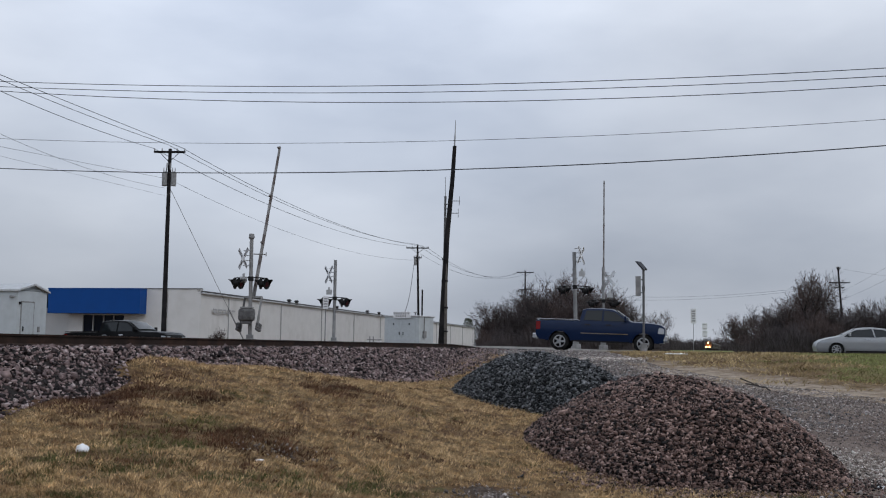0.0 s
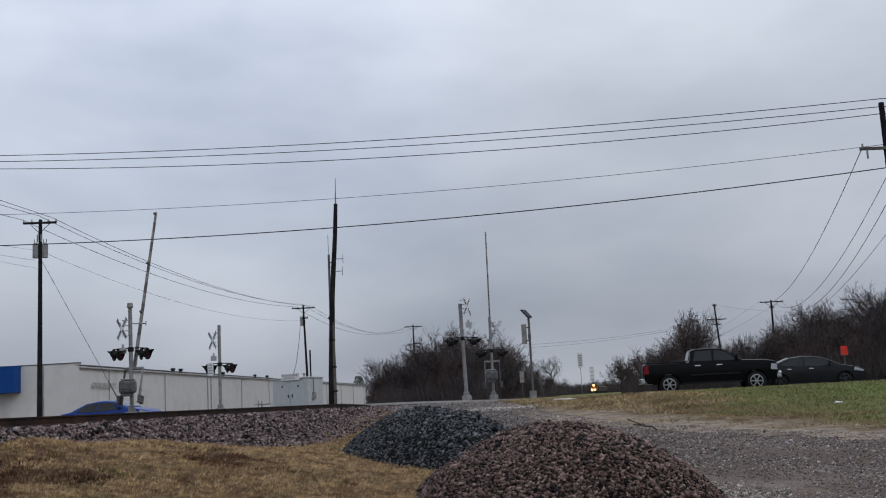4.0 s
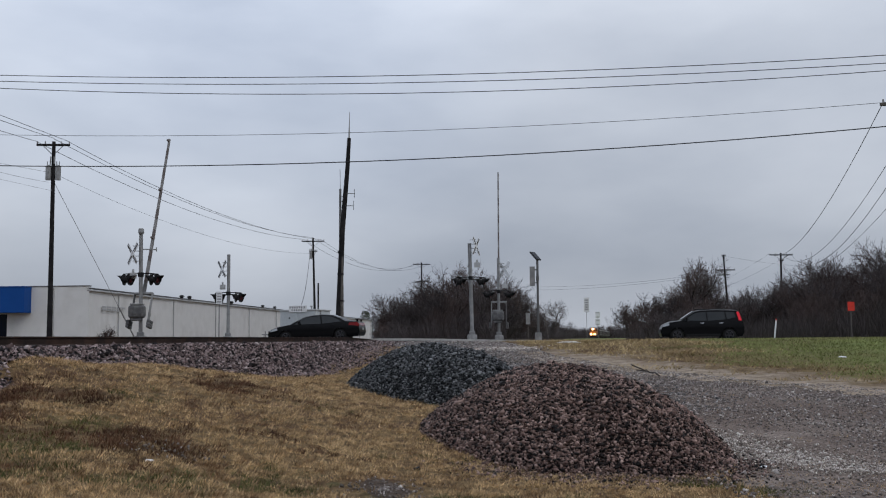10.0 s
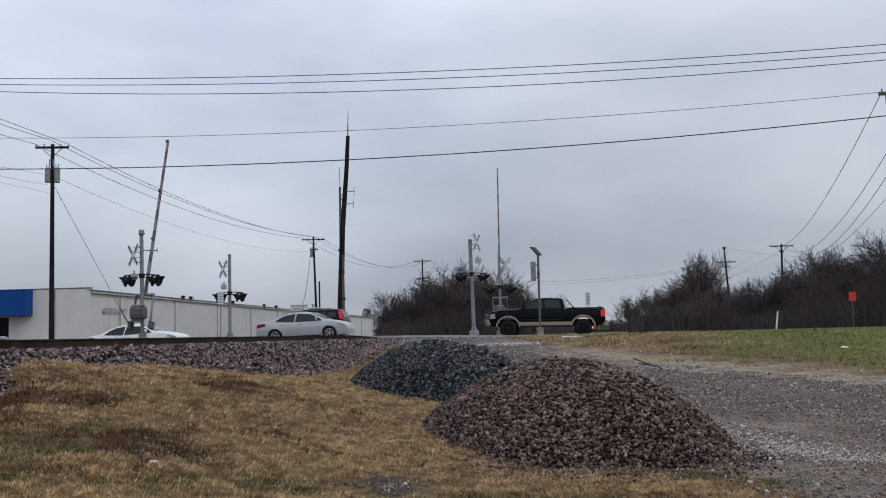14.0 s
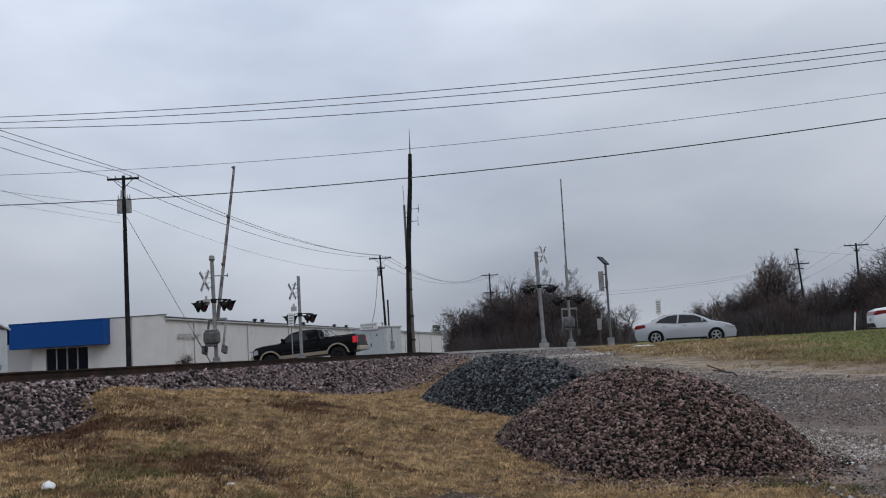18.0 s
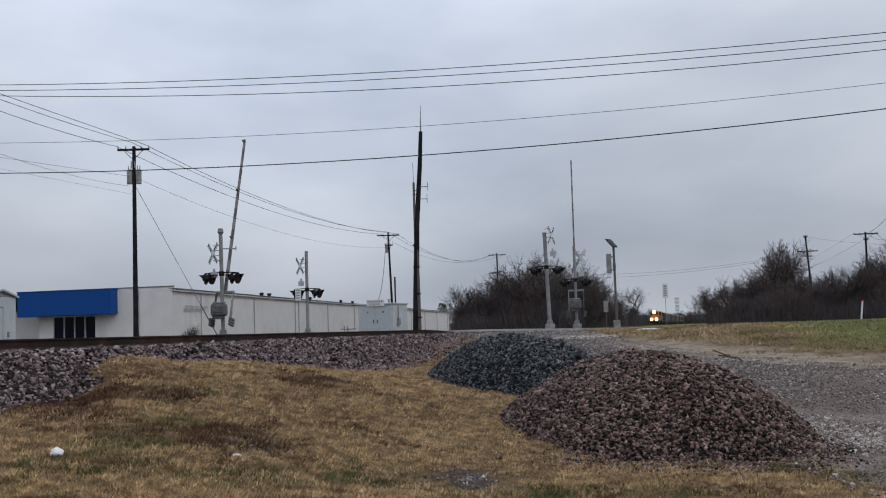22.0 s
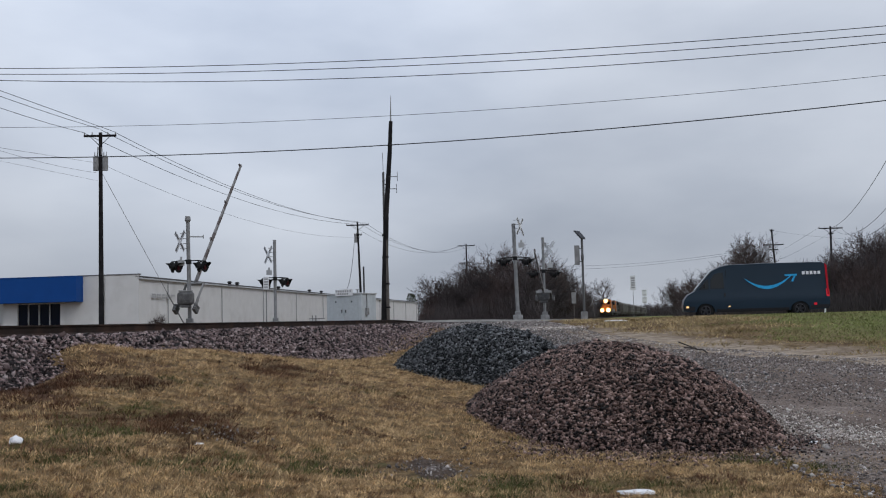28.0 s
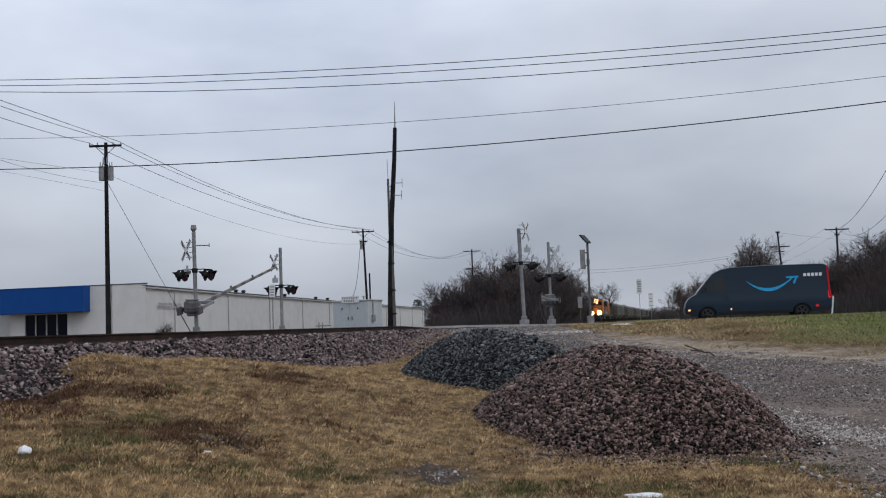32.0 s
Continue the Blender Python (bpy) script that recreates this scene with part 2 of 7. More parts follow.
M_ASPHALT = material("asphalt", (0.075, 0.075, 0.078), 0.5, vary=0.2, scale=3, bump=0.3, bump_scale=60, second=(0.12, 0.12, 0.118), second_scale=0.6)
M_STEEL_RUST = material("rusty_rail_steel", (0.026, 0.017, 0.014), 0.8, 0.0, 0.3, 4, 0.2, 80, second=(0.045, 0.025, 0.018), second_scale=1.5)
M_STEEL_TOP = material("polished_rail_head", (0.30, 0.30, 0.31), 0.35, 1.0, 0.1)
M_TIE = material("creosoted_timber", (0.05, 0.04, 0.033), 0.9, vary=0.3, scale=9, bump=0.4)
# the two darkest tones are shade between stones, put into their colour
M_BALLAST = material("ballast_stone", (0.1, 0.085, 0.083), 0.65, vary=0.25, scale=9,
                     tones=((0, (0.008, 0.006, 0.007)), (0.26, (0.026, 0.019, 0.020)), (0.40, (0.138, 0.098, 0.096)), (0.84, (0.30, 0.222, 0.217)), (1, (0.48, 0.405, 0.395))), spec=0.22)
# bed coloured dark for the shade beneath the stones
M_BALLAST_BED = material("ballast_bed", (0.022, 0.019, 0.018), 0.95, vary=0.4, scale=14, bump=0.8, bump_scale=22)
# near-black tones stand in for shade between stones, the palest for highlights
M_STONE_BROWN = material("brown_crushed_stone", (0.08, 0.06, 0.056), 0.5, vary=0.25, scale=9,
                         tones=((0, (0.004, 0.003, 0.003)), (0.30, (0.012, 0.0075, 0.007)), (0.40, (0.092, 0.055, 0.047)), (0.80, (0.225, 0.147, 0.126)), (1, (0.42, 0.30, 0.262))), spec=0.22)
# the core's dark colour carries the shade of the gaps
M_STONE_BROWN_BED = material("brown_gap_shade", (0.016, 0.012, 0.011), 0.95, vary=0.4, scale=16, bump=0.9, bump_scale=26)
# darkest tones paint the shade in the gaps, the palest the stones' highlights
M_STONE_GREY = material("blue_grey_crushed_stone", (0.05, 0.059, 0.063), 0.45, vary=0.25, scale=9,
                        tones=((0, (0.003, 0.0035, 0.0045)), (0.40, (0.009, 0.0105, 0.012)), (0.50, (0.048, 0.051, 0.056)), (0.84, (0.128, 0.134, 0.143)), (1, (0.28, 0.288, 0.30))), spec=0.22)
# shade deep between the grey stones, put into the core's colour
M_STONE_GREY_BED = material("grey_gap_shade", (0.012, 0.014, 0.015), 0.95, vary=0.4, scale=16, bump=0.9, bump_scale=26)
M_GRAVEL_STONE = material("loose_gravel_stone", (0.185, 0.158, 0.145), 0.8, vary=0.2, scale=8,
                          tones=((0, (0.10, 0.086, 0.081)), (0.45, (0.19, 0.164, 0.153)), (0.85, (0.36, 0.325, 0.31)), (1, (0.62, 0.58, 0.55))))
M_POLE = material("creosoted_pole_wood", (0.012, 0.0115, 0.013), 0.85, vary=0.35, scale=3, bump=0.3, second=(0.024, 0.022, 0.0225), second_scale=1.2)
M_POLE_GREY = material("weathered_pole_wood", (0.11, 0.10, 0.092), 0.9, vary=0.3, scale=5, bump=0.3)
M_WIRE = material("black_cable", (0.03, 0.032, 0.036), 0.6, vary=0.05)
M_GALV = material("galvanised_steel", (0.225, 0.228, 0.232), 0.55, 0.25, 0.14, 5, second=(0.29, 0.29, 0.29), second_scale=3)
M_GREY_PAINT = material("grey_painted_steel", (0.27, 0.275, 0.28), 0.6, 0.0, 0.12, 4, second=(0.20, 0.20, 0.20), second_scale=3)
M_BLACK = material("matt_black_paint", (0.014, 0.014, 0.015), 0.6, vary=0.2)
M_DARK = material("dark_void", (0.012, 0.012, 0.013), 0.9, vary=0.1)
M_WHITE_SIGN = material("white_reflective_sheet", (0.72, 0.73, 0.75), 0.5, vary=0.06, scale=5)
M_FAINT = material("faded_sign_lettering", (0.33, 0.33, 0.34), 0.6)
M_SIGN_BACK = material("bare_aluminium_sign_back", (0.40, 0.41, 0.42), 0.55, 0.4, 0.08)
M_SIGN_BAR = material("black_sign_lettering", (0.07, 0.07, 0.075), 0.6)
# darker than the grey paint: shadow on the gate machine put into the colour
M_MACHINE = material("shadowed_grey_housing", (0.10, 0.10, 0.105), 0.6, 0.1, 0.2, 5, second=(0.16, 0.16, 0.16), second_scale=4)
M_POST_DARK = material("dull_grey_post_steel", (0.12, 0.122, 0.125), 0.6, 0.2, 0.15, 5)
M_RED_SIGN = material("faded_red_sign", (0.58, 0.045, 0.03), 0.6, vary=0.12, scale=4)
M_RED_LENS = material("red_lens", (0.055, 0.008, 0.011), 0.3, vary=0.1, emit=0.0, emit_color=(1.0, 0.03, 0.03))
M_RED_STRIPE = material("red_gate_stripe", (0.135, 0.116, 0.113), 0.6, vary=0.15)
M_GATE_WHITE = material("weathered_white_gate_arm", (0.235, 0.23, 0.23), 0.6, vary=0.15)
M_CONCRETE = material("concrete", (0.42, 0.41, 0.39), 0.9, vary=0.15, scale=4, bump=0.3)
M_WALL = material("cream_painted_panel", (0.63, 0.628, 0.622), 0.8, vary=0.05, scale=0.6, second=(0.57, 0.565, 0.555), second_scale=0.35, second_amount=0.35)
M_COPING = material("dark_metal_coping", (0.13, 0.13, 0.135), 0.6, vary=0.1)
M_WALL_TRIM = material("grey_wall_trim", (0.38, 0.385, 0.39), 0.7, vary=0.08)
M_AWNING = material("blue_painted_fascia", (0.004, 0.058, 0.25), 0.5, vary=0.05, scale=1)
M_WINDOW = glass_material("dark_window_glass", (0.004, 0.006, 0.014), 0.12, 0.09)
M_ROOF = material("grey_sheet_roof", (0.48, 0.50, 0.52), 0.6, vary=0.1)
M_SHED = material("pale_blue_grey_sheet_steel", (0.465, 0.505, 0.53), 0.6, vary=0.08, scale=2)
M_SHED_DOOR = material("grey_steel_door", (0.44, 0.48, 0.505), 0.6, vary=0.06)
M_SOLAR = glass_material("solar_cells", (0.010, 0.012, 0.02), 0.4, 0.1)
M_BARK = material("bare_bark", (0.050, 0.042, 0.039), 0.9, vary=0.3, scale=3, obj_random=0.3)
M_TWIG = material("bare_twigs", (0.072, 0.062, 0.063), 0.9, vary=0.25, scale=1.5, obj_random=0.35)
M_TWIG_RED = material("reddish_bare_twigs", (0.075, 0.056, 0.053), 0.9, vary=0.25, scale=1.5, obj_random=0.3)
M_LEAF_IVY = material("dark_evergreen_leaves", (0.035, 0.045, 0.022), 0.7, vary=0.3, scale=4)
M_TYRE = material("tyre_rubber", (0.014, 0.014, 0.014), 0.85, vary=0.15)
M_RIM = material("alloy_wheel", (0.36, 0.37, 0.385), 0.3, 0.85, 0.08)
M_RIM_DARK = material("dark_alloy_wheel", (0.05, 0.05, 0.055), 0.35, 0.6, 0.08)
M_CAR_GLASS = glass_material("tinted_car_glass", (0.010, 0.013, 0.015), 0.05, 0.40)
M_CHROME = material("chrome", (0.46, 0.47, 0.485), 0.22, 1.0, 0.03)
M_PLASTIC = material("black_trim_plastic", (0.02, 0.02, 0.021), 0.6, vary=0.1)
M_HEAD = material("headlamp_glass", (0.38, 0.40, 0.43), 0.12, 0.2, 0.03)
M_TAIL = material("tail_lamp_red", (0.14, 0.008, 0.010), 0.2, vary=0.05, emit=0.01, emit_color=(1, 0.03, 0.03))
M_TAIL_ON = material("lit_tail_lamp", (0.40, 0.02, 0.03), 0.2, vary=0.05, emit=0.22, emit_color=(1, 0.03, 0.06))
M_AMBER_ON = material("lit_marker_lamp", (0.9, 0.6, 0.2), 0.3, vary=0.02, emit=1.1, emit_color=(1, 0.55, 0.25))
M_PLATE = material("number_plate", (0.38, 0.38, 0.38), 0.5, vary=0.04)
M_LOCO = material("orange_locomotive_paint", (0.36, 0.13, 0.035), 0.5, vary=0.15, scale=1, second=(0.25, 0.09, 0.03), second_scale=0.6)
M_LOCO_DARK = material("dark_locomotive_paint", (0.03, 0.027, 0.025), 0.6, vary=0.2)
M_TRAIN_HEAD = material("train_headlight", (1, 0.8, 0.5), 0.3, vary=0.01, emit=7.0, emit_color=(1.0, 0.50, 0.17))
M_FREIGHT = material("grey_hopper_car", (0.13, 0.122, 0.115), 0.7, vary=0.2, scale=0.6)
M_FREIGHT_DARK = material("dark_hopper_car", (0.07, 0.06, 0.055), 0.7, vary=0.25, scale=0.6)
M_TRASH = material("white_plastic_bag", (0.82, 0.83, 0.86), 0.45, vary=0.05, bump=0.4, bump_scale=14)


def paint(name, color, rough=0.30, metal=0.0):
    deep = max(color) < 0.03
    return material(name, color, rough, metal, 0.04, 1.5, coat=0.05 if deep else 0.14, spec=0.09 if deep else 0.2)


# ---- building blocks ----
def finish(name, bm, mat, parent=None, label="", smooth=False):
    me = bpy.data.meshes.new(name)
    bm.normal_update()
    bm.to_mesh(me)
    bm.free()
    for m in (mat if isinstance(mat, (list, tuple)) else [mat]):
        me.materials.append(m)
    if smooth:
        me.polygons.foreach_set("use_smooth", [True] * len(me.polygons))
    ob = new(name, me)
    if parent is not None:
        ob.parent = parent
    return tagged(ob, label)


part = finish


def thing(name, at, label, category, group="", rz=0.0, kind=""):
    ob = new(name)
    ob.empty_display_size = 0.2
    ob.matrix_basis = pose(*at, 0, 0, rz)
    return tagged(ob, label, category, group, kind)


def mesh_part(name, verts, faces, mat, parent=None, label="", smooth=False):
    me = bpy.data.meshes.new(name)
    me.from_pydata([tuple(map(float, v)) for v in verts], [], [tuple(map(int, q)) for q in faces])
    me.update()
    me.materials.append(mat)
    if smooth:
        me.polygons.foreach_set("use_smooth", [True] * len(me.polygons))
    ob = new(name, me)
    if parent is not None:
        ob.parent = parent
    return tagged(ob, label)


def add_box(bm, c, s, bevel=0.0, m=None):
    r = bmesh.ops.create_cube(bm, size=1.0)
    vs = r["verts"]
    for v in vs:
        v.co = Vector((v.co.x * s[0], v.co.y * s[1], v.co.z * s[2]))
    if bevel:
        es = list({e for v in vs for e in v.link_edges})
        out = bmesh.ops.bevel(bm, geom=es, offset=bevel, segments=2, affect="EDGES", profile=0.5)
        vs = list({v for q in out["faces"] for v in q.verts} | {v for v in vs if v.is_valid})
    bmesh.ops.transform(bm, matrix=Matrix.Translation(c) @ (m or Matrix()), verts=vs)
    return vs


def add_tube(bm, a, b, r1, r2=None, seg=10, caps=True):
    a, b = Vector(a), Vector(b)
    d = b - a
    m = Matrix.Translation((a + b) / 2) @ d.to_track_quat("Z", "Y").to_matrix().to_4x4()
    bmesh.ops.create_cone(bm, cap_ends=caps, segments=seg, radius1=r1, radius2=r1 if r2 is None else r2, depth=d.length, matrix=m)


def add_path(bm, pts, r, seg=6):
    """A bent tube along points."""
    pts = [Vector(q) for q in pts]
    rings = []
    for i, q in enumerate(pts):
        d = (pts[min(i + 1, len(pts) - 1)] - pts[max(i - 1, 0)]).normalized()
        side = d.cross(Vector((0, 0, 1)))
        side = side.normalized() if side.length > 1e-4 else Vector((1, 0, 0))
        up = side.cross(d)
        rings.append([bm.verts.new(q + r * (math.cos(k * math.tau / seg) * side + math.sin(k * math.tau / seg) * up)) for k in range(seg)])
    for p, q in zip(rings, rings[1:]):
        for k in range(seg):
            bm.faces.new((p[k], p[(k + 1) % seg], q[(k + 1) % seg], q[k]))
    bm.faces.new(rings[0][::-1])
    bm.faces.new(rings[-1])


def box_part(name, c, s, mat, parent, label="", bevel=0.0, m=None):
    bm = bmesh.new()
    add_box(bm, c, s, bevel, m)
    return part(name, bm, mat, parent, label)


def tube_part(name, a, b, r, mat, parent, label="", r2=None, seg=12):
    bm = bmesh.new()
    add_tube(bm, a, b, r, r2, seg)
    return part(name, bm, mat, parent, label, smooth=False)


# ---- the lie of the land ----
SLOPE = 0.2                              # the track runs ahead and to the right; the road lies square to it
ROAD_Z, RAIL_Z = 1.62, 1.70


def track_x(y):
    """The near rail."""
    if y < 130:
        return -0.4 + SLOPE * (y - 46.3)
    if y < 320:
        return 16.34 + SLOPE * (y - 130) + 0.000133 * (y - 130) ** 2
    return 59.1 + 0.25 * (y - 320)


def lane_y(y0, x):
    return y0 - SLOPE * x


def smooth(a, b, v):
    u = min(max((v - a) / (b - a), 0.0), 1.0)
    return u * u * (3 - 2 * u)


def road_z(x):
    """The carriageway humps over the railway and falls away to both sides."""
    k = ((-60, 0.66), (-24, 0.68), (-19, 0.72), (-15, 0.83), (-11.3, 1.03), (-8.2, 1.24), (-4, 1.47), (-1, 1.55), (2, 1.55), (5.8, 1.44), (9.6, 1.385), (15, 1.365), (22, 1.36), (60, 1.34))
    return sum(float(np.interp(x + d, [p[0] for p in k], [p[1] for p in k])) for d in (-1.2, 0, 1.2)) / 3


def shoulder_z(x):
    """The ground on which masts and posts beside the road are footed."""
    return ROAD_Z + 0.04 - 0.20 * smooth(2, 26, x)


def rail_offset(x, y):
    """Metres from the near rail, positive on the camera's side."""
    return (x - track_x(y)) / math.sqrt(1 + SLOPE * SLOPE)


def land_z(x, y):
    """The ground without ballast, piles and road."""
    q = y + SLOPE * x * smooth(20, 40, y)
    base = 0.06 + 0.42 * smooth(9, 24, q) + 0.98 * smooth(20, 44, q)
    base += 1.0 * math.exp(-((x + 4.5) ** 2 / 12.5 + (y - 15) ** 2 / 72))
    base += 0.05 * smooth(34, 42, q) * smooth(0, 20, x)
    base -= 0.38 * smooth(-4.25, -4.85, x) * smooth(11.5, 12.4, y) * smooth(14.1, 13.0, y)
    base += 0.17 * math.exp(-((x + 4.9) ** 2 / 0.5 + (y - 14.7) ** 2 / 1.3))
    near_road = smooth(44.4, 46.2, q) * (1 - smooth(61, 74, q))
    base = base - 0.40 * smooth(60, 80, q)
    if near_road > 0:
        base += near_road * (road_z(x) - 0.14 - base)
    near = smooth(45, 25, y)
    base += near * 0.05 * noise.noise((x * 0.6, y * 0.6, 3.1)) + near * 0.018 * noise.noise((x * 2.3, y * 2.3, 7.7))
    return base


def ballast_z(x, y):
    d = rail_offset(x, y)
    far = -d - 1.5
    out = max(d - 1.5, far - 1.5, 0.0)
    return 1.47 - out / 1.7


def ground_z(x, y):
    return max(land_z(x, y), ballast_z(x, y)) if y < 47 else land_z(x, y)


# ---- ground, road, track ----
def ground_material():
    m = bpy.data.materials.new("winter_grass_ground")
    m.use_nodes = True
    nt = m.node_tree
    b = nt.nodes["Principled BSDF"]
    b.inputs["Roughness"].default_value = 0.95
    b.inputs["Specular IOR Level"].default_value = 0.1
    tc = nt.nodes.new("ShaderNodeTexCoord")

    def noise_fac(scale, lo, hi, off=0.0, detail=6.0):
        mp = nt.nodes.new("ShaderNodeMapping")
        mp.inputs["Location"].default_value = (off, off * 0.7, 0)
        n = nt.nodes.new("ShaderNodeTexNoise")
        n.inputs["Scale"].default_value, n.inputs["Detail"].default_value, n.inputs["Roughness"].default_value = scale, detail, 0.65
        r = nt.nodes.new("ShaderNodeMapRange")
        r.inputs["From Min"].default_value, r.inputs["From Max"].default_value = lo, hi
        nt.links.new(tc.outputs["Object"], mp.inputs["Vector"])
        nt.links.new(mp.outputs["Vector"], n.inputs["Vector"])
        nt.links.new(n.outputs["Fac"], r.inputs["Value"])
        return r.outputs["Result"]

    def mix(fac, a, c):
        x = nt.nodes.new("ShaderNodeMix")
        x.data_type = "RGBA"
        if isinstance(fac, float):
            x.inputs[0].default_value = fac
        else:
            nt.links.new(fac, x.inputs[0])
        for sock, val in ((x.inputs[6], a), (x.inputs[7], c)):
            if isinstance(val, tuple):
                sock.default_value = (*val, 1)
            else:
                nt.links.new(val, sock)
        return x.outputs[2]

    col = mix(noise_fac(9.0, 0.35, 0.65), (0.060, 0.038, 0.020), (0.235, 0.160, 0.082))
    col = mix(noise_fac(0.7, 0.50, 0.62, 4.0), col, (0.085, 0.046, 0.027))
    col = mix(noise_fac(1.6, 0.60, 0.72, 11.0), col, (0.075, 0.076, 0.032))
    # the mown verge towards the road keeps more green
    sep = nt.nodes.new("ShaderNodeSeparateXYZ")
    nt.links.new(tc.outputs["Object"], sep.inputs[0])
    gx = nt.nodes.new("ShaderNodeMapRange")
    gx.inputs["From Min"].default_value, gx.inputs["From Max"].default_value = 10.5, 16.0
    nt.links.new(sep.outputs["X"], gx.inputs["Value"])
    gy = nt.nodes.new("ShaderNodeMapRange")
    gy.inputs["From Min"].default_value, gy.inputs["From Max"].default_value = 19.0, 28.0
    nt.links.new(sep.outputs["Y"], gy.inputs["Value"])
    mul = nt.nodes.new("ShaderNodeMath")
    mul.operation = "MULTIPLY"
    nt.links.new(gx.outputs["Result"], mul.inputs[0])
    nt.links.new(gy.outputs["Result"], mul.inputs[1])
    mul2 = nt.nodes.new("ShaderNodeMath")
    mul2.operation = "MULTIPLY"
    nt.links.new(mul.outputs[0], mul2.inputs[0])
    nt.links.new(noise_fac(0.5, 0.30, 0.52, 2.0), mul2.inputs[1])
    col = mix(mul2.outputs[0], col, (0.148, 0.178, 0.062))
    # bare pale dirt in ragged patches along the outer edge of the gravel lane
    away = nt.nodes.new("ShaderNodeVectorMath")
    away.operation = "DOT_PRODUCT"
    away.inputs[1].default_value = (0.25, 0.1125, 0.0)
    nt.links.new(tc.outputs["Object"], away.inputs[0])
    ragged = nt.nodes.new("ShaderNodeMath")
    ragged.operation = "MULTIPLY_ADD"
    ragged.inputs[1].default_value = 0.9
    nt.links.new(noise_fac(0.8, 0.32, 0.68, 17.0), ragged.inputs[0])
    nt.links.new(away.outputs["Value"], ragged.inputs[2])
    patch = nt.nodes.new("ShaderNodeMapRange")
    patch.inputs["From Min"].default_value, patch.inputs["From Max"].default_value = 6.15, 5.60
    nt.links.new(ragged.outputs[0], patch.inputs["Value"])
    reach = nt.nodes.new("ShaderNodeMapRange")
    reach.inputs["From Min"].default_value, reach.inputs["From Max"].default_value = 37.0, 33.0
    nt.links.new(sep.outputs["Y"], reach.inputs["Value"])
    beyond = nt.nodes.new("ShaderNodeMapRange")
    beyond.inputs["From Min"].default_value, beyond.inputs["From Max"].default_value = 4.5, 5.5
    nt.links.new(sep.outputs["X"], beyond.inputs["Value"])
    both = nt.nodes.new("ShaderNodeMath")
    both.operation = "MULTIPLY"
    nt.links.new(patch.outputs["Result"], both.inputs[0])
    nt.links.new(reach.outputs["Result"], both.inputs[1])
    dirt = nt.nodes.new("ShaderNodeMath")
    dirt.operation = "MULTIPLY"
    nt.links.new(both.outputs[0], dirt.inputs[0])
    nt.links.new(beyond.outputs["Result"], dirt.inputs[1])
    col = mix(dirt.outputs[0], col, mix(noise_fac(3.0, 0.35, 0.65, 5.0), (0.20, 0.155, 0.112), (0.38, 0.315, 0.25)))
    col = mix(noise_fac(24.0, 0.60, 0.72, 7.0), col, (0.035, 0.027, 0.02))
    nt.links.new(col, b.inputs["Base Color"])
    n = nt.nodes.new("ShaderNodeTexNoise")
    n.inputs["Scale"].default_value, n.inputs["Detail"].default_value = 30.0, 5.0
    nt.links.new(tc.outputs["Object"], n.inputs["Vector"])
    bp = nt.nodes.new("ShaderNodeBump")
    bp.inputs["Strength"].default_value, bp.inputs["Distance"].default_value = 0.7, 0.04
    nt.links.new(n.outputs["Fac"], bp.inputs["Height"])
    nt.links.new(bp.outputs["Normal"], b.inputs["Normal"])
    return m


M_GROUND = ground_material()
M_GRAVEL = material("compacted_gravel", (0.145, 0.112, 0.096), 0.95, vary=0.7, scale=26, bump=1.0, bump_scale=38,
                    second=(0.225, 0.185, 0.160), second_scale=0.5, second_amount=0.42)
M_SOIL = material("dark_bare_soil", (0.070, 0.050, 0.038), 0.95, vary=0.5, scale=20, bump=1.0, bump_scale=34)


def graded(lo, hi, fine_lo, fine_hi, step, grow):
    v = list(np.arange(fine_lo, fine_hi + 1e-6, step))
    d, x = step, v[-1]
    while x < hi:
        d *= grow
        x += d
        v.append(x)
    d, x = step, v[0]
    while x > lo:
        d *= grow
        x -= d
        v.insert(0, x)
    return v


def build_ground():
    xs, ys = graded(-1800, 1800, -11, 20, 0.3, 1.25), graded(-400, 3500, 5, 47, 0.3, 1.25)
    verts = [(x, y, ground_z(x, y)) for y in ys for x in xs]
    w = len(xs)
    faces = [(j * w + i, j * w + i + 1, (j + 1) * w + i + 1, (j + 1) * w + i) for j in range(len(ys) - 1) for i in range(w - 1)]
    ob = mesh_part("ground", verts, faces, M_GROUND, None, "tan winter grass ground with green and brown patches", smooth=True)
    tagged(ob, kind="structure", category="ground")
    return ob


GROUND = build_ground()


def strip(name, y0a, y0b, xa, xb, z_of, mat, label, step=1.5, skirt=0.4):
    """A slab that follows the road's line between two offsets."""
    xs = list(np.arange(xa, xb + 1e-6, step))
    rows = [[(x, lane_y(y0a, x), z_of(x) - skirt) for x in xs]]
    for k in range(5):
        y0 = y0a + (y0b - y0a) * k / 4
        rows.append([(x, lane_y(y0, x), z_of(x)) for x in xs])
    rows.append([(x, lane_y(y0b, x), z_of(x) - skirt) for x in xs])
    w = len(xs)
    verts = [p for r in rows for p in r]
    faces = [(j * w + i, j * w + i + 1, (j + 1) * w + i + 1, (j + 1) * w + i) for j in range(len(rows) - 1) for i in range(w - 1)]
    return tagged(mesh_part(name, verts, faces, mat, None, label), kind="structure", category=name)


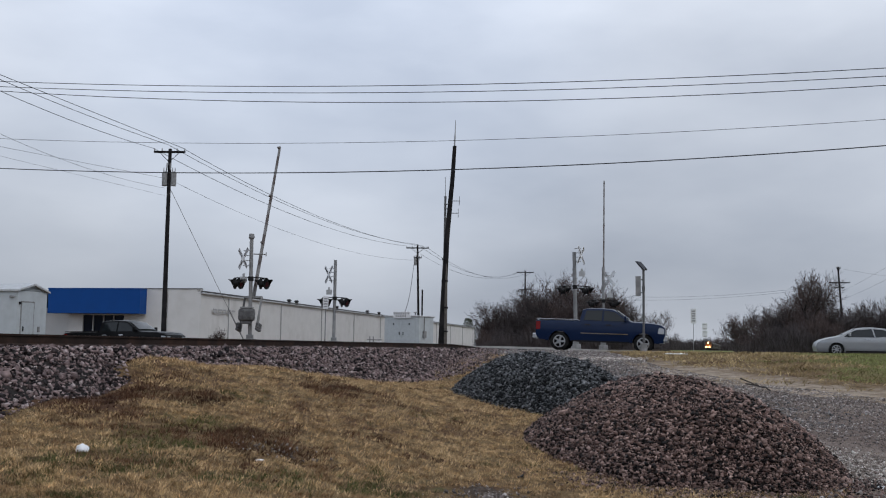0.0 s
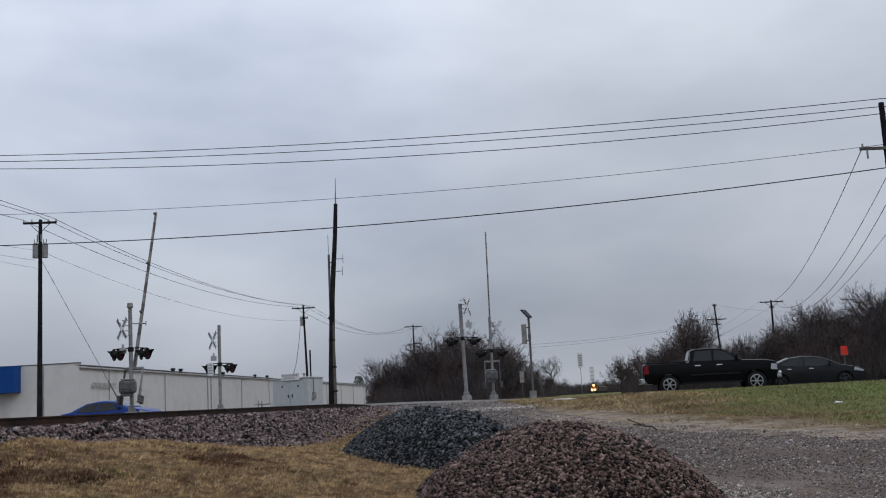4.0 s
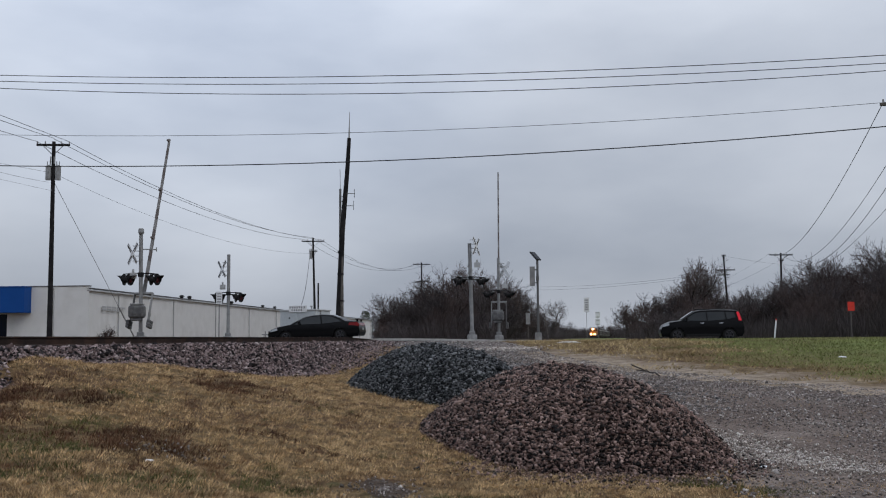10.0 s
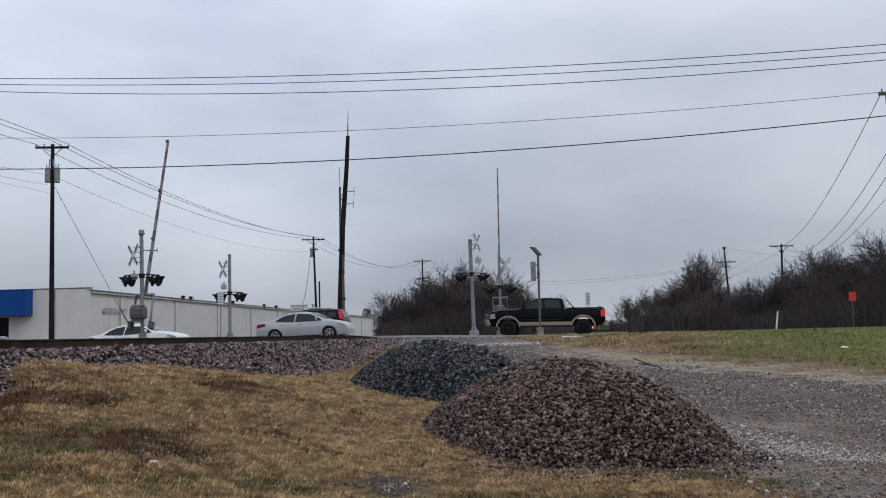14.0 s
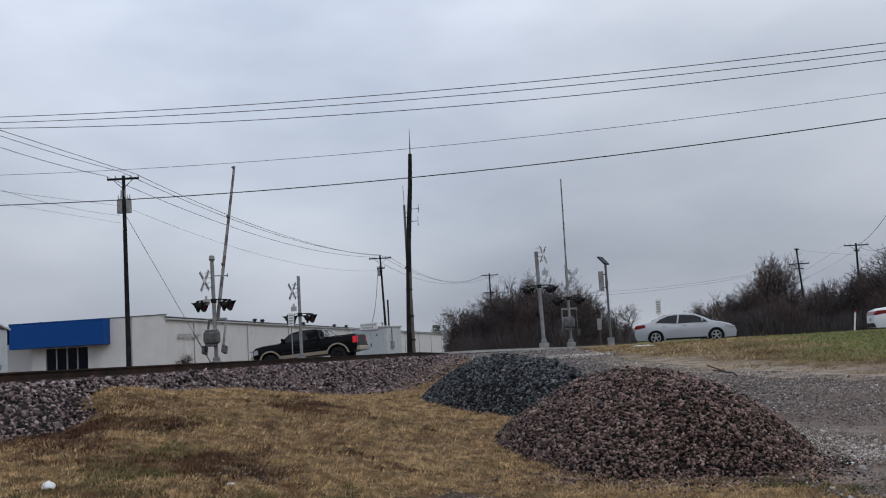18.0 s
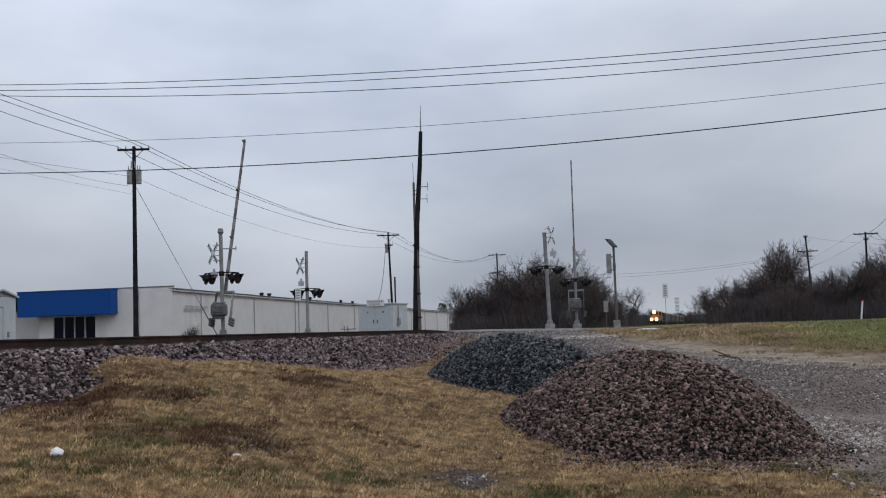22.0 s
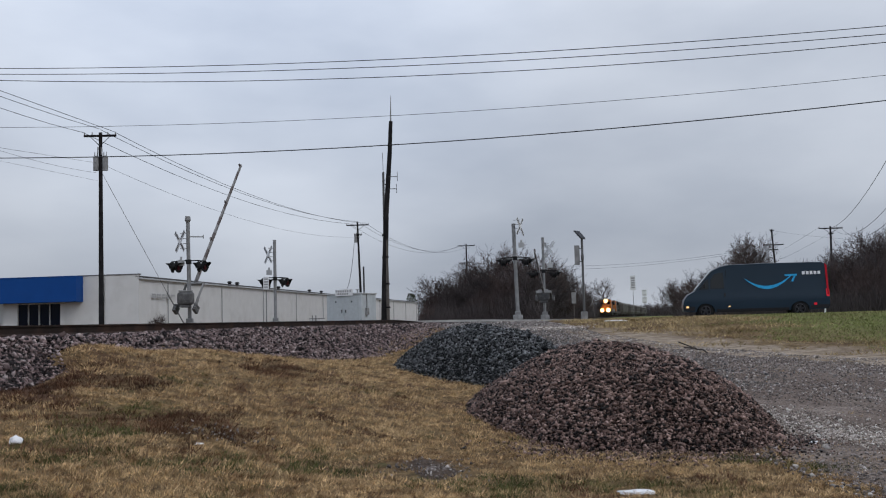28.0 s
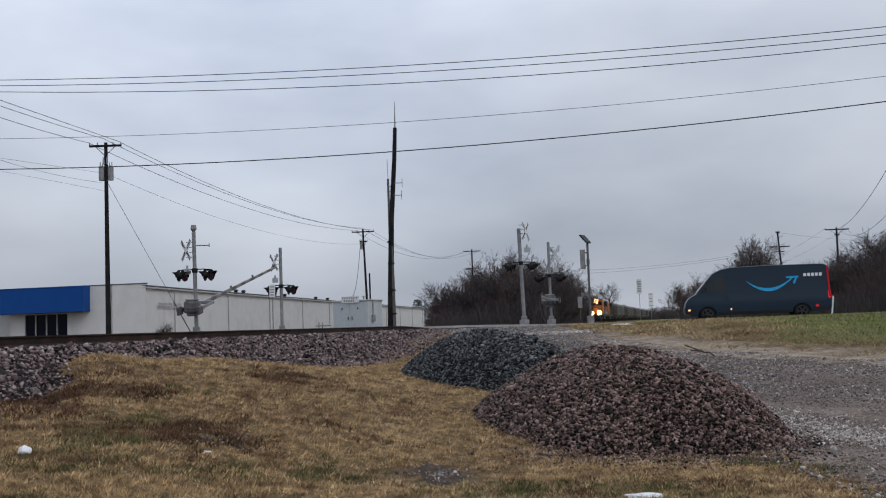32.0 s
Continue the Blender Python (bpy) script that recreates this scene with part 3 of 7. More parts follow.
ROAD_NEAR = strip("road", 46.3, 52.9, -150, 150, road_z, M_ASPHALT, "worn grey asphalt carriageway over the level crossing")
ROAD_FAR = strip("road", 54.6, 60.4, -150, 150, road_z, M_ASPHALT, "worn grey asphalt carriageway beyond the narrow median")
MEDIAN = strip("median", 52.9, 54.6, -150, 150, lambda x: road_z(x) + 0.10, M_CONCRETE, "raised concrete median between the carriageways")
M_LINE = material("worn_white_road_paint", (0.55, 0.55, 0.52), 0.7, vary=0.2, scale=3)
for y0 in (46.75, 49.6, 57.5):
    line = strip("road_marking", y0, y0 + 0.12, -60, 60, lambda x: road_z(x) + 0.005, M_LINE, "worn white painted lane line on asphalt", skirt=0.004)


LANE_Y = (7, 8, 9.4, 11, 13, 18, 24, 28, 32, 36, 43, 46)
LANE_LEFT = (4.2, 3.9, 3.7, 3.7, 4.2, 4.1, 3.6, 2.8, 2.0, 1.0, 0.2, -0.8)
LANE_RIGHT = (20, 20, 19, 18, 16.5, 12.6, 9.0, 6.7, 5.5, 5.2, 4.4, 4.2)


def path_band(y):
    """Middle and half width of the gravel lane beside the piles."""
    a, b = float(np.interp(y, LANE_Y, LANE_LEFT)), float(np.interp(y, LANE_Y, LANE_RIGHT))
    return (a + b) / 2, (b - a) / 2


def ribbon(name, y0, y1, edges, waver, mat, label, seed, rise=0.03, n=64):
    """A strip with wavering edges, sunk into the ground at both sides."""
    ys = np.arange(y0, y1, 0.22)
    verts, faces = [], []
    for y in ys:
        left, right = edges(y)
        left += waver * (noise.noise((seed, y * 0.35, 1.0)) + 0.55 * noise.noise((seed + 5, y * 1.7, 1.0)))
        right += waver * (noise.noise((seed + 10, y * 0.35, 1.0)) + 0.55 * noise.noise((seed + 15, y * 1.7, 1.0)))
        right = max(right, left + 0.05)
        for i in range(n + 1):
            u = i / n
            x = left + (right - left) * u
            up = rise * min(1.0, (x - left) / 0.18, (right - x) / 0.18) - 0.010 + 0.014 * noise.noise((x * 3, y * 3, seed))
            verts.append((x, y, ground_z(x, y) + up))
    w = n + 1
    faces = [(j * w + i, j * w + i + 1, (j + 1) * w + i + 1, (j + 1) * w + i) for j in range(len(ys) - 1) for i in range(n)
             if ys[j] + SLOPE * verts[j * w + i][0] < 46.0]
    ob = mesh_part(name, verts, faces, mat, None, label, smooth=True)
    return tagged(ob, kind="structure", category=name.replace("_", " "))


def lane_edges(y):
    c, h = path_band(y)
    return c - h, c + h


M_DIRT = material("pale_bare_dirt", (0.33, 0.265, 0.205), 0.95, vary=0.3, scale=7, bump=0.8, bump_scale=30,
                  second=(0.17, 0.125, 0.078), second_scale=0.9, second_amount=0.55)
GRAVEL_LANE = ribbon("gravel_lane", 6.5, 45.9, lane_edges, 0.40, M_GRAVEL, "brown-grey compacted gravel lane beside the stone piles", 3.0)
DIRT_STRIP = ribbon("dirt_strip", 17.0, 34.0, lambda y: (lane_edges(y)[1] - 1.0 - 0.05 * (34 - y), lane_edges(y)[1] + 0.3), 0.7, M_DIRT,
                    "pale bare dirt between lane and grass verge", 23.0, 0.04, 20)
DIRT_PATCH = ribbon("gravel_patch", 9.2, 10.5, lambda y: (0.02 - 0.38 * math.sin(math.pi * (y - 9.2) / 1.3), 0.04 + 0.36 * math.sin(math.pi * (y - 9.2) / 1.3)), 0.34, M_SOIL,
                    "small bare patch of gravel in the grass", 41.0, 0.03, 14)


RNG = np.random.default_rng(7)
# an angular chip: a skewed three-sided prism, lying flat
CORNERS = np.array([(math.cos(a) * k, math.sin(a) * k, z) for z, k, d in ((0.62, 0.86, 0.0), (-0.62, 1.08, 0.35)) for a in (d, d + 2.1, d + 4.2)])
FACETS = np.array([(0, 1, 2), (5, 4, 3), (0, 3, 4), (0, 4, 1), (1, 4, 5), (1, 5, 2), (2, 5, 3), (2, 3, 0)])


def stones(name, places, sizes, mat, parent=None, label="", kind="stuff"):
    """Many angular stones in one mesh."""
    n = len(places)
    c = (np.repeat(CORNERS[None], n, 0) + 0.62 * (RNG.random((n, 6, 3)) - 0.5)) * 0.6
    c *= (np.stack([0.8 + 0.5 * RNG.random(n), 0.6 + 0.4 * RNG.random(n), 0.45 + 0.35 * RNG.random(n)], 1) * sizes[:, None])[:, None]
    a, t, u = RNG.random((3, n)) * math.tau
    t = (t - math.pi) * 0.26
    u = (u - math.pi) * 0.26
    ca, sa = np.cos(a)[:, None], np.sin(a)[:, None]
    x, y, z = c[..., 0] * ca - c[..., 1] * sa, c[..., 0] * sa + c[..., 1] * ca, c[..., 2]
    ct, st = np.cos(t)[:, None], np.sin(t)[:, None]
    y, z = y * ct - z * st, y * st + z * ct
    cu, su = np.cos(u)[:, None], np.sin(u)[:, None]
    x, z = x * cu + z * su, z * cu - x * su
    v = np.stack([x, y, z], -1) + np.asarray(places)[:, None]
    me = bpy.data.meshes.new(name)
    q = (FACETS[None] + 6 * np.arange(n)[:, None, None]).reshape(-1, 3)
    me.vertices.add(6 * n)
    me.vertices.foreach_set("co", v.reshape(-1).astype(np.float32))
    me.loops.add(q.size)
    me.loops.foreach_set("vertex_index", q.reshape(-1).astype(np.int32))
    me.polygons.add(len(q))
    me.polygons.foreach_set("loop_start", np.arange(0, q.size, 3, dtype=np.int32))
    me.update(calc_edges=True)
    me.materials.append(mat)
    ob = new(name, me)
    if parent is not None:
        ob.parent = parent
    return tagged(ob, label, kind=kind)


STONE_SHAPES = {}


def stone_shape(mat):
    """Five small angular meshes that single stones share."""
    if mat.name not in STONE_SHAPES:
        found = []
        for k in range(5):
            c = (CORNERS + 0.62 * (RNG.random((6, 3)) - 0.5)) * 0.6 * np.array((1.0, 0.8, 0.62))
            me = bpy.data.meshes.new("stone")
            me.from_pydata(c.tolist(), [], FACETS.tolist())
            me.materials.append(mat)
            found.append(me)
        STONE_SHAPES[mat.name] = found
    return STONE_SHAPES[mat.name]


def single_stones(places, sizes, mat, parent):
    for k, (p, s) in enumerate(zip(places, sizes)):
        ob = new("stone", stone_shape(mat)[k % 5])
        ob.parent = parent
        turn = Euler((RNG.random() * 0.8, RNG.random() * 0.8, RNG.random() * 6.3))
        ob.matrix_basis = Matrix.LocRotScale(p, turn, (s, s, s))


def pile(at, rx, ry, height, mat, bed, label, count, size, singles, lump, seed, shear=0.0):
    """A heap of crushed stone: a lumpy cone, coloured dark as gap shade, with stones on it."""
    root = thing("stone_pile", (*at[:2], 0), label, "stone pile", "stone piles beside the track")

    def top(u, v):
        """Height over the ground at a place of the heap, u and v in heap widths."""
        r = (abs(u) ** 2.4 + abs(v) ** 2.4) ** (1 / 2.4)
        wob = 1 + 0.10 * noise.noise((u * 1.7 + seed, v * 1.7, 0.0))
        r /= wob
        core = max(0.0, 1 - r)
        h = 1 - r ** 2.3
        return height * max(-0.12, h + lump * noise.noise((u * 3.1, v * 3.1, seed)) * (core + 0.15))

    def place(u, v):
        x, y = u * rx - shear * v * ry, v * ry
        return x, y, ground_z(at[0] + x, at[1] + y) + top(u, v)

    n, m = 56, 26
    verts = [place(0, 0)]
    for j in range(1, m + 1):
        for i in range(n):
            a, r = i * math.tau / n, 1.22 * j / m
            verts.append(place(r * math.cos(a), r * math.sin(a)))
    faces = [(0, 1 + i, 1 + (i + 1) % n) for i in range(n)]
    for j in range(m - 1):
        for i in range(n):
            a, b2 = 1 + j * n + i, 1 + j * n + (i + 1) % n
            faces.append((a, a + n, b2 + n, b2))
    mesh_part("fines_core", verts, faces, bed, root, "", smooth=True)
    r = np.sqrt(RNG.random(count)) * 1.16
    a = RNG.random(count) * math.tau
    s = size * np.exp(RNG.normal(0, 0.28, count))
    pts = np.array([place(q * math.cos(w), q * math.sin(w)) for q, w in zip(r, a)])
    pts[:, 2] += s * (0.62 * RNG.random(count) - 0.16)
    front = np.where((np.sin(a) < -0.25) & (r < 1.0))[0][:singles]
    keep = np.ones(count, bool)
    keep[front] = False
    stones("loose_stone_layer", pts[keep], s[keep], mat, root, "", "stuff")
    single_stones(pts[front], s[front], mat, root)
    return root


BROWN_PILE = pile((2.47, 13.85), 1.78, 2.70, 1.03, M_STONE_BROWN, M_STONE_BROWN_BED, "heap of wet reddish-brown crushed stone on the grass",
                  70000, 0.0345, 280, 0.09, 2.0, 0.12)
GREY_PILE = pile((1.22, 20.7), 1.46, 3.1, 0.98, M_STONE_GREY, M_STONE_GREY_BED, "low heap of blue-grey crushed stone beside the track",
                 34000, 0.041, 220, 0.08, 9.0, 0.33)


def build_track():
    root = thing("railway_track", (0, 0, 0), "rusty railway track on a raised stone bed", "railway track", kind="structure")
    for k, off in enumerate((0.0, -1.51)):
        ys = list(np.arange(-60, 130, 3.0)) + list(np.arange(130, 980, 10.0))
        base = [(track_x(y) + off * math.sqrt(1 + SLOPE ** 2), y) for y in ys]
        prof = [(-0.075, -0.05), (0.075, -0.05), (0.075, 0.015), (0.012, 0.04), (0.012, 0.135), (0.036, 0.145), (0.036, 0.172), (-0.036, 0.172),
                (-0.036, 0.145), (-0.012, 0.135), (-0.012, 0.04), (-0.075, 0.015)]
        n = len(prof)
        verts = [(x + px, y, RAIL_Z - 0.14 * smooth(42, 49, y) - 0.175 + pz) for x, y in base for px, pz in prof]
        faces = [(j * n + i, j * n + (i + 1) % n, (j + 1) * n + (i + 1) % n, (j + 1) * n + i) for j in range(len(base) - 1) for i in range(n)]
        mesh_part("rail", verts, faces, M_STEEL_RUST, root, "rust-brown steel rail")
        verts = [(x + px, y, RAIL_Z - 0.14 * smooth(42, 49, y) - 0.002) for x, y in base for px in (-0.030, 0.030)]
        faces = [(2 * j, 2 * j + 1, 2 * j + 3, 2 * j + 2) for j in range(len(base) - 1)]
        mesh_part("rail_head", verts, faces, M_STEEL_TOP, root, "bright worn rail head")
    bm = bmesh.new()
    add_box(bm, (0, 0, 0), (2.6, 0.23, 0.18), 0.012)
    tie = part("tie", bm, M_TIE, root)
    y = 8.0
    first = True
    while y < 46:
        m = pose(track_x(y) - 0.77, y, RAIL_Z - 0.265, 0, 0, -11.3)
        if first:
            tie.matrix_basis, first = m, False
        else:
            ob = new("tie", tie.data)
            ob.parent, ob.matrix_basis = root, m
        y += 0.54
    return root


TRACK = build_track()


def build_ballast():
    root = thing("ballast_bed", (0, 0, 0), "sloping shoulder of broken grey and pinkish ballast stone", "ballast", kind="structure")
    ys = np.arange(-30, 46.4, 0.6)
    offs = (-5.5, -4.4, -3.0, -2.2, -1.5, -0.75, 0.0, 0.75, 1.5, 2.1, 2.8, 3.6, 4.4)
    verts = []
    for y in ys:
        for d in offs:
            x = track_x(y) + d * math.sqrt(1 + SLOPE ** 2)
            verts.append((x, y, ballast_z(x, y) + 0.012 + 0.03 * noise.noise((x * 2, y * 2, 0.5))))
    w = len(offs)
    faces = [(j * w + i, j * w + i + 1, (j + 1) * w + i + 1, (j + 1) * w + i) for j in range(len(ys) - 1) for i in range(w - 1)]
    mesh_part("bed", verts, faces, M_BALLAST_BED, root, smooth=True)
    # stones on the side towards the lane, and between the rails
    n = 90000
    y = 7 + 39 * RNG.random(n) ** 1.25
    wide = 3.1 + 1.6 * np.clip((y - 24) / 8, 0, 1)
    d = np.where(RNG.random(n) < 0.16, -1.5 + 1.42 * RNG.random(n), 0.13 + wide * RNG.random(n))
    x = np.array([track_x(v) for v in y]) + d * math.sqrt(1 + SLOPE ** 2)
    s = 0.043 * np.exp(RNG.normal(0, 0.30, n)) * (1 + 0.004 * np.maximum(y - 20, 0))
    z = np.array([ballast_z(a, b) for a, b in zip(x, y)])
    lz = np.array([land_z(a, b) for a, b in zip(x, y)])
    ok = z > lz - 0.05 - 0.55 * np.clip((y - 24) / 8, 0, 1) * RNG.random(n)
    pts = np.stack([x, y, np.maximum(z, lz) + 0.012 + 0.5 * s * RNG.random(n)], 1)[ok]
    s = s[ok]
    near = np.argsort(np.hypot(pts[:, 0] + 4.5, pts[:, 1] - 13))[:260]
    keep = np.ones(len(pts), bool)
    keep[near] = False
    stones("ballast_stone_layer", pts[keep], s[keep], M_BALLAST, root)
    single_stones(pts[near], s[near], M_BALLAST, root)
    return root


BALLAST = build_ballast()


def build_gravel_stones():
    n = 86000
    y = 7.6 + 36 * RNG.random(n) ** 1.6
    out, sz = [], []
    for v in y:
        c, h = path_band(v)
        x = c + h * 1.04 * RNG.uniform(-1, 1)
        if x > 0.47 * v + 1.0:
            continue
        if v + SLOPE * x > 46:
            continue
        # paler, coarser drifts along the wheel tracks
        if noise.noise((x * 0.5, v * 0.25, 8.0)) + 0.6 * RNG.random() > 0.02:
            out.append((x, v, ground_z(x, v) + 0.028))
            sz.append(0.017 * (1 + 0.018 * v) * math.exp(RNG.normal(0, 0.4)))
    for _ in range(420):
        a, r = RNG.random() * math.tau, RNG.normal(0, 0.5)
        out.append((0.05 + 0.5 * r * math.cos(a), 9.85 + 0.7 * r * math.sin(a), 0.0))
        sz.append(0.016 * math.exp(RNG.normal(0, 0.4)))
        out[-1] = (*out[-1][:2], ground_z(*out[-1][:2]) + 0.018)
    for _ in range(130):
        out.append((RNG.normal(-2.0, 0.25), RNG.normal(10.3, 0.2), 0.0))
        sz.append(0.015 * math.exp(RNG.normal(0, 0.4)))
        out[-1] = (*out[-1][:2], ground_z(*out[-1][:2]) + 0.02)
    return stones("loose_gravel", np.array(out), np.array(sz), M_GRAVEL_STONE, None, "pale loose gravel scattered over the lane", "stuff")


LOOSE_GRAVEL = tagged(build_gravel_stones(), category="gravel")


M_PALE_STONE = material("pale_limestone_gravel", (0.5, 0.45, 0.41), 0.85, vary=0.2, scale=8,
                        tones=((0, (0.20, 0.165, 0.145)), (0.4, (0.38, 0.325, 0.29)), (0.8, (0.58, 0.53, 0.49)), (1, (0.78, 0.75, 0.71))))


def drift(n, line, width, size, mat, name, label, up=0.036):
    """Loose stones strewn along a bent line."""
    out = []
    for _ in range(n):
        u = RNG.random() * (len(line) - 1)
        i = int(u)
        x = line[i][0] + (line[i + 1][0] - line[i][0]) * (u - i) + RNG.normal(0, width)
        y = line[i][1] + (line[i + 1][1] - line[i][1]) * (u - i) + RNG.normal(0, width * 1.3)
        c, h = path_band(y)
        out.append((x, y, ground_z(x, y) + (up if x > c - h else up - 0.02)))
    return tagged(stones(name, np.array(out), size * np.exp(RNG.normal(0, 0.4, n)), mat, None, label, "stuff"), category="gravel")


drift(5200, [(4.2, 15.2), (4.75, 13.4), (5.0, 12.2), (5.6, 11.2)], 0.34, 0.018, M_PALE_STONE, "pale_gravel", "pale whitish gravel strewn beside the brown heap")
M_LANE_STONE = material("blue_grey_lane_gravel", (0.12, 0.12, 0.125), 0.7, vary=0.2, scale=8,
                        tones=((0, (0.05, 0.05, 0.053)), (0.5, (0.12, 0.118, 0.120)), (0.85, (0.21, 0.205, 0.205)), (1, (0.38, 0.37, 0.37))), spec=0.3)
drift(9000, [(4.6, 19.5), (3.6, 24.0), (2.6, 29.0), (1.8, 35.0), (1.2, 40.0)], 1.15, 0.040, M_LANE_STONE, "lane_gravel", "coarse blue-grey gravel on the lane behind the heaps", 0.03)
drift(700, [(3.5, 35.4), (5.3, 35.7)], 0.35, 0.05, M_PALE_STONE, "pale_gravel", "whitish gravel streak across the lane by the road")
drift(3000, [(0.9, 11.55), (2.2, 10.95), (3.5, 11.1), (4.5, 12.4)], 0.24, 0.026, M_STONE_BROWN, "strewn_stone", "brown crushed stone strewn round the foot of the heap", 0.03)


# ---- overhead lines ----
def insulator(bm, p, h=0.16):
    add_tube(bm, p, (p[0], p[1], p[2] + h), 0.045, 0.03, 8)


def utility_pole(at, height, arm_dir, label, arms=((0.25, 2.4),), transformer=False, lean=(0, 0), r=0.15, can_side=1, mat=None):
    """A wooden pole with cross-arms. arm_dir: degrees of the arms from +x; arms: metres under the top, width."""
    q = at[1] + SLOPE * at[0]
    z = 1.01 - 0.10 * smooth(66, 110, q) if q > 46 else land_z(*at) - 0.15
    root = thing("utility_pole", (at[0], at[1], z), label, "utility pole", "utility poles along the lines")
    top = Vector((lean[0], lean[1], height))
    bm = bmesh.new()
    add_tube(bm, (0, 0, -0.6), top, r, r * 0.62, 14)
    part("pole", bm, mat or M_POLE, root)
    c, s = math.cos(radians(arm_dir)), math.sin(radians(arm_dir))
    for down, width in arms:
        f = 1 - down / height
        p = top * f
        m = Matrix.Rotation(radians(arm_dir), 4, "Z")
        arm = box_part("crossarm", p + Vector((0, -0.10, 0)), (width, 0.10, 0.13), M_POLE, root, "", 0.01, m)
        for k in (-0.48, -0.24, 0.24, 0.48):
            bm = bmesh.new()
            insulator(bm, (p.x + c * k * width, p.y + s * k * width - 0.10, p.z + 0.065))
            part("insulator", bm, M_GREY_PAINT, arm)
        for k in (-1, 1):
            bm = bmesh.new()
            add_tube(bm, (p.x + c * k * width * 0.3, p.y - 0.1 + s * k * width * 0.3, p.z - 0.05), (p.x * 0.97, p.y - 0.12, p.z - 0.65), 0.02, seg=6)
            part("arm_brace", bm, M_POLE, root)
    if transformer:
        for k in ((-1, 1) if transformer == 2 else (can_side,)):
            p = top * (1 - 1.95 / height)
            bm = bmesh.new()
            add_tube(bm, (p.x + k * 0.28, p.y, p.z - 0.42), (p.x + k * 0.28, p.y, p.z + 0.42), 0.175, seg=16)
            add_tube(bm, (p.x + k * 0.28, p.y, p.z + 0.42), (p.x + k * 0.28, p.y, p.z + 0.50), 0.175, 0.10, 16)
            can = part("transformer", bm, M_GREY_PAINT, root, "grey cylindrical pole transformer")
            for d in (-0.08, 0.08):
                bm = bmesh.new()
                add_tube(bm, (p.x + k * 0.28 + d, p.y, p.z + 0.48), (p.x + k * 0.28 + d, p.y, p.z + 0.74), 0.035, 0.02, 8)
                part("bushing", bm, M_GREY_PAINT, can)
            bm = bmesh.new()
            add_tube(bm, (p.x + k * 0.12, p.y - 0.2, p.z + 0.55), (p.x + k * 0.10, p.y - 0.2, p.z + 1.0), 0.04, seg=8)
            part("fuse_cutout", bm, M_GREY_PAINT, root)
    return root, z + height


def cable(a, b, sag, r, label, n=24, name="power_cable"):
    a, b = Vector(a), Vector(b)
    bm = bmesh.new()
    add_path(bm, [a.lerp(b, i / n) - Vector((0, 0, sag * 4 * (i / n) * (1 - i / n))) for i in range(n + 1)], r, 6)
    return tagged(finish(name, bm, M_WIRE, None, label, smooth=True), category="cable", group="overhead cables")


# the line beyond the track
P1, P2, P3 = (-19.8, 64.0), (-7.2, 120.0), (7.3, 175.0)
_, Z1 = utility_pole(P1, 12.8, 0, "tall dark wooden utility pole with twin grey transformers", ((0.22, 2.0),), 2, (-0.02, 0), 0.17)
_, Z2 = utility_pole(P2, 12.4, 0, "dark wooden utility pole leaning slightly, with one transformer", ((0.35, 2.6), (1.5, 0.9)), 1, (-0.35, 0), 0.16, -1)
_, Z3 = utility_pole(P3, 13.6, 0, "far dark utility pole rising over bare trees", ((0.3, 2.9), (3.2, 2.0)), 0, (0, 0), 0.18)
P0 = (-28.6, 20.0)
P9 = (24.0, 235.0)
for off, zo, rise, sag in ((-0.95, 0.0, 3.9, 1.5), (0.95, 0.0, 0.1, 0.0), (0.0, 0.22, 1.9, 0.8)):
    cable((P0[0] + off, P0[1], Z1 + rise + zo), (P1[0] + off, P1[1] - 0.1, Z1 - 0.02 + zo), sag, 0.015, "thin sagging power cable on pole cross-arms")
    cable((P1[0] + off, P1[1] - 0.1, Z1 - 0.05 + zo), (P2[0] - 0.35 + off, P2[1] - 0.1, Z2 - 0.15 + zo), 1.15, 0.016, "thin sagging power cable on pole cross-arms")
    cable((P2[0] - 0.35 + off, P2[1] - 0.1, Z2 - 0.15 + zo), (P3[0] + off, P3[1] - 0.1, Z3 - 0.15 + zo), 2.25, 0.016, "thin sagging power cable on pole cross-arms")
cable((P1[0], P1[1], Z1 - 1.95), (P2[0] - 0.3, P2[1], Z2 - 1.75), 1.3, 0.009, "low neutral cable beneath the power lines")
# fainter service lines that reach the first pole from its other side
cable((P0[0], P0[1], Z1 + 4.0), (P1[0] - 0.3, P1[1], Z1 - 2.5), 2.4, 0.008, "faint thin service cable below the power lines")
cable((P0[0], P0[1], Z1 - 4.9), (P1[0] - 0.2, P1[1], Z1 - 1.9), 0.0, 0.008, "faint thin service cable below the power lines")
cable((P0[0], P0[1], Z1 - 4.2), (P1[0] - 0.2, P1[1], Z1 - 3.0), 0.0, 0.006, "faint thin service cable below the power lines")
# guy of the first pole, and the service drop of the second
cable((P1[0] + 0.1, P1[1], Z1 - 2.6), (P1[0] + 3.7, P1[1] + 7.0, 1.35), 0.0, 0.016, "steel guy wire anchored in the ground", name="guy_wire")
bpy.data.objects["guy_wire"].data.materials[0] = M_GALV
bm = bmesh.new()
add_tube(bm, (P1[0] + 2.75, P1[1] + 5.15, 3.95), (P1[0] + 3.7, P1[1] + 7.0, 1.35), 0.045, seg=8)
tagged(finish("guy_guard", bm, M_GALV, None, "pale plastic guard round a guy wire"), category="guy guard")
cable((P2[0] - 0.75, P2[1], Z2 - 2.3), (-6.2, 79.0, 3.95), 1.6, 0.026, "dark service cable hanging to the signal bungalow", name="service_cable")

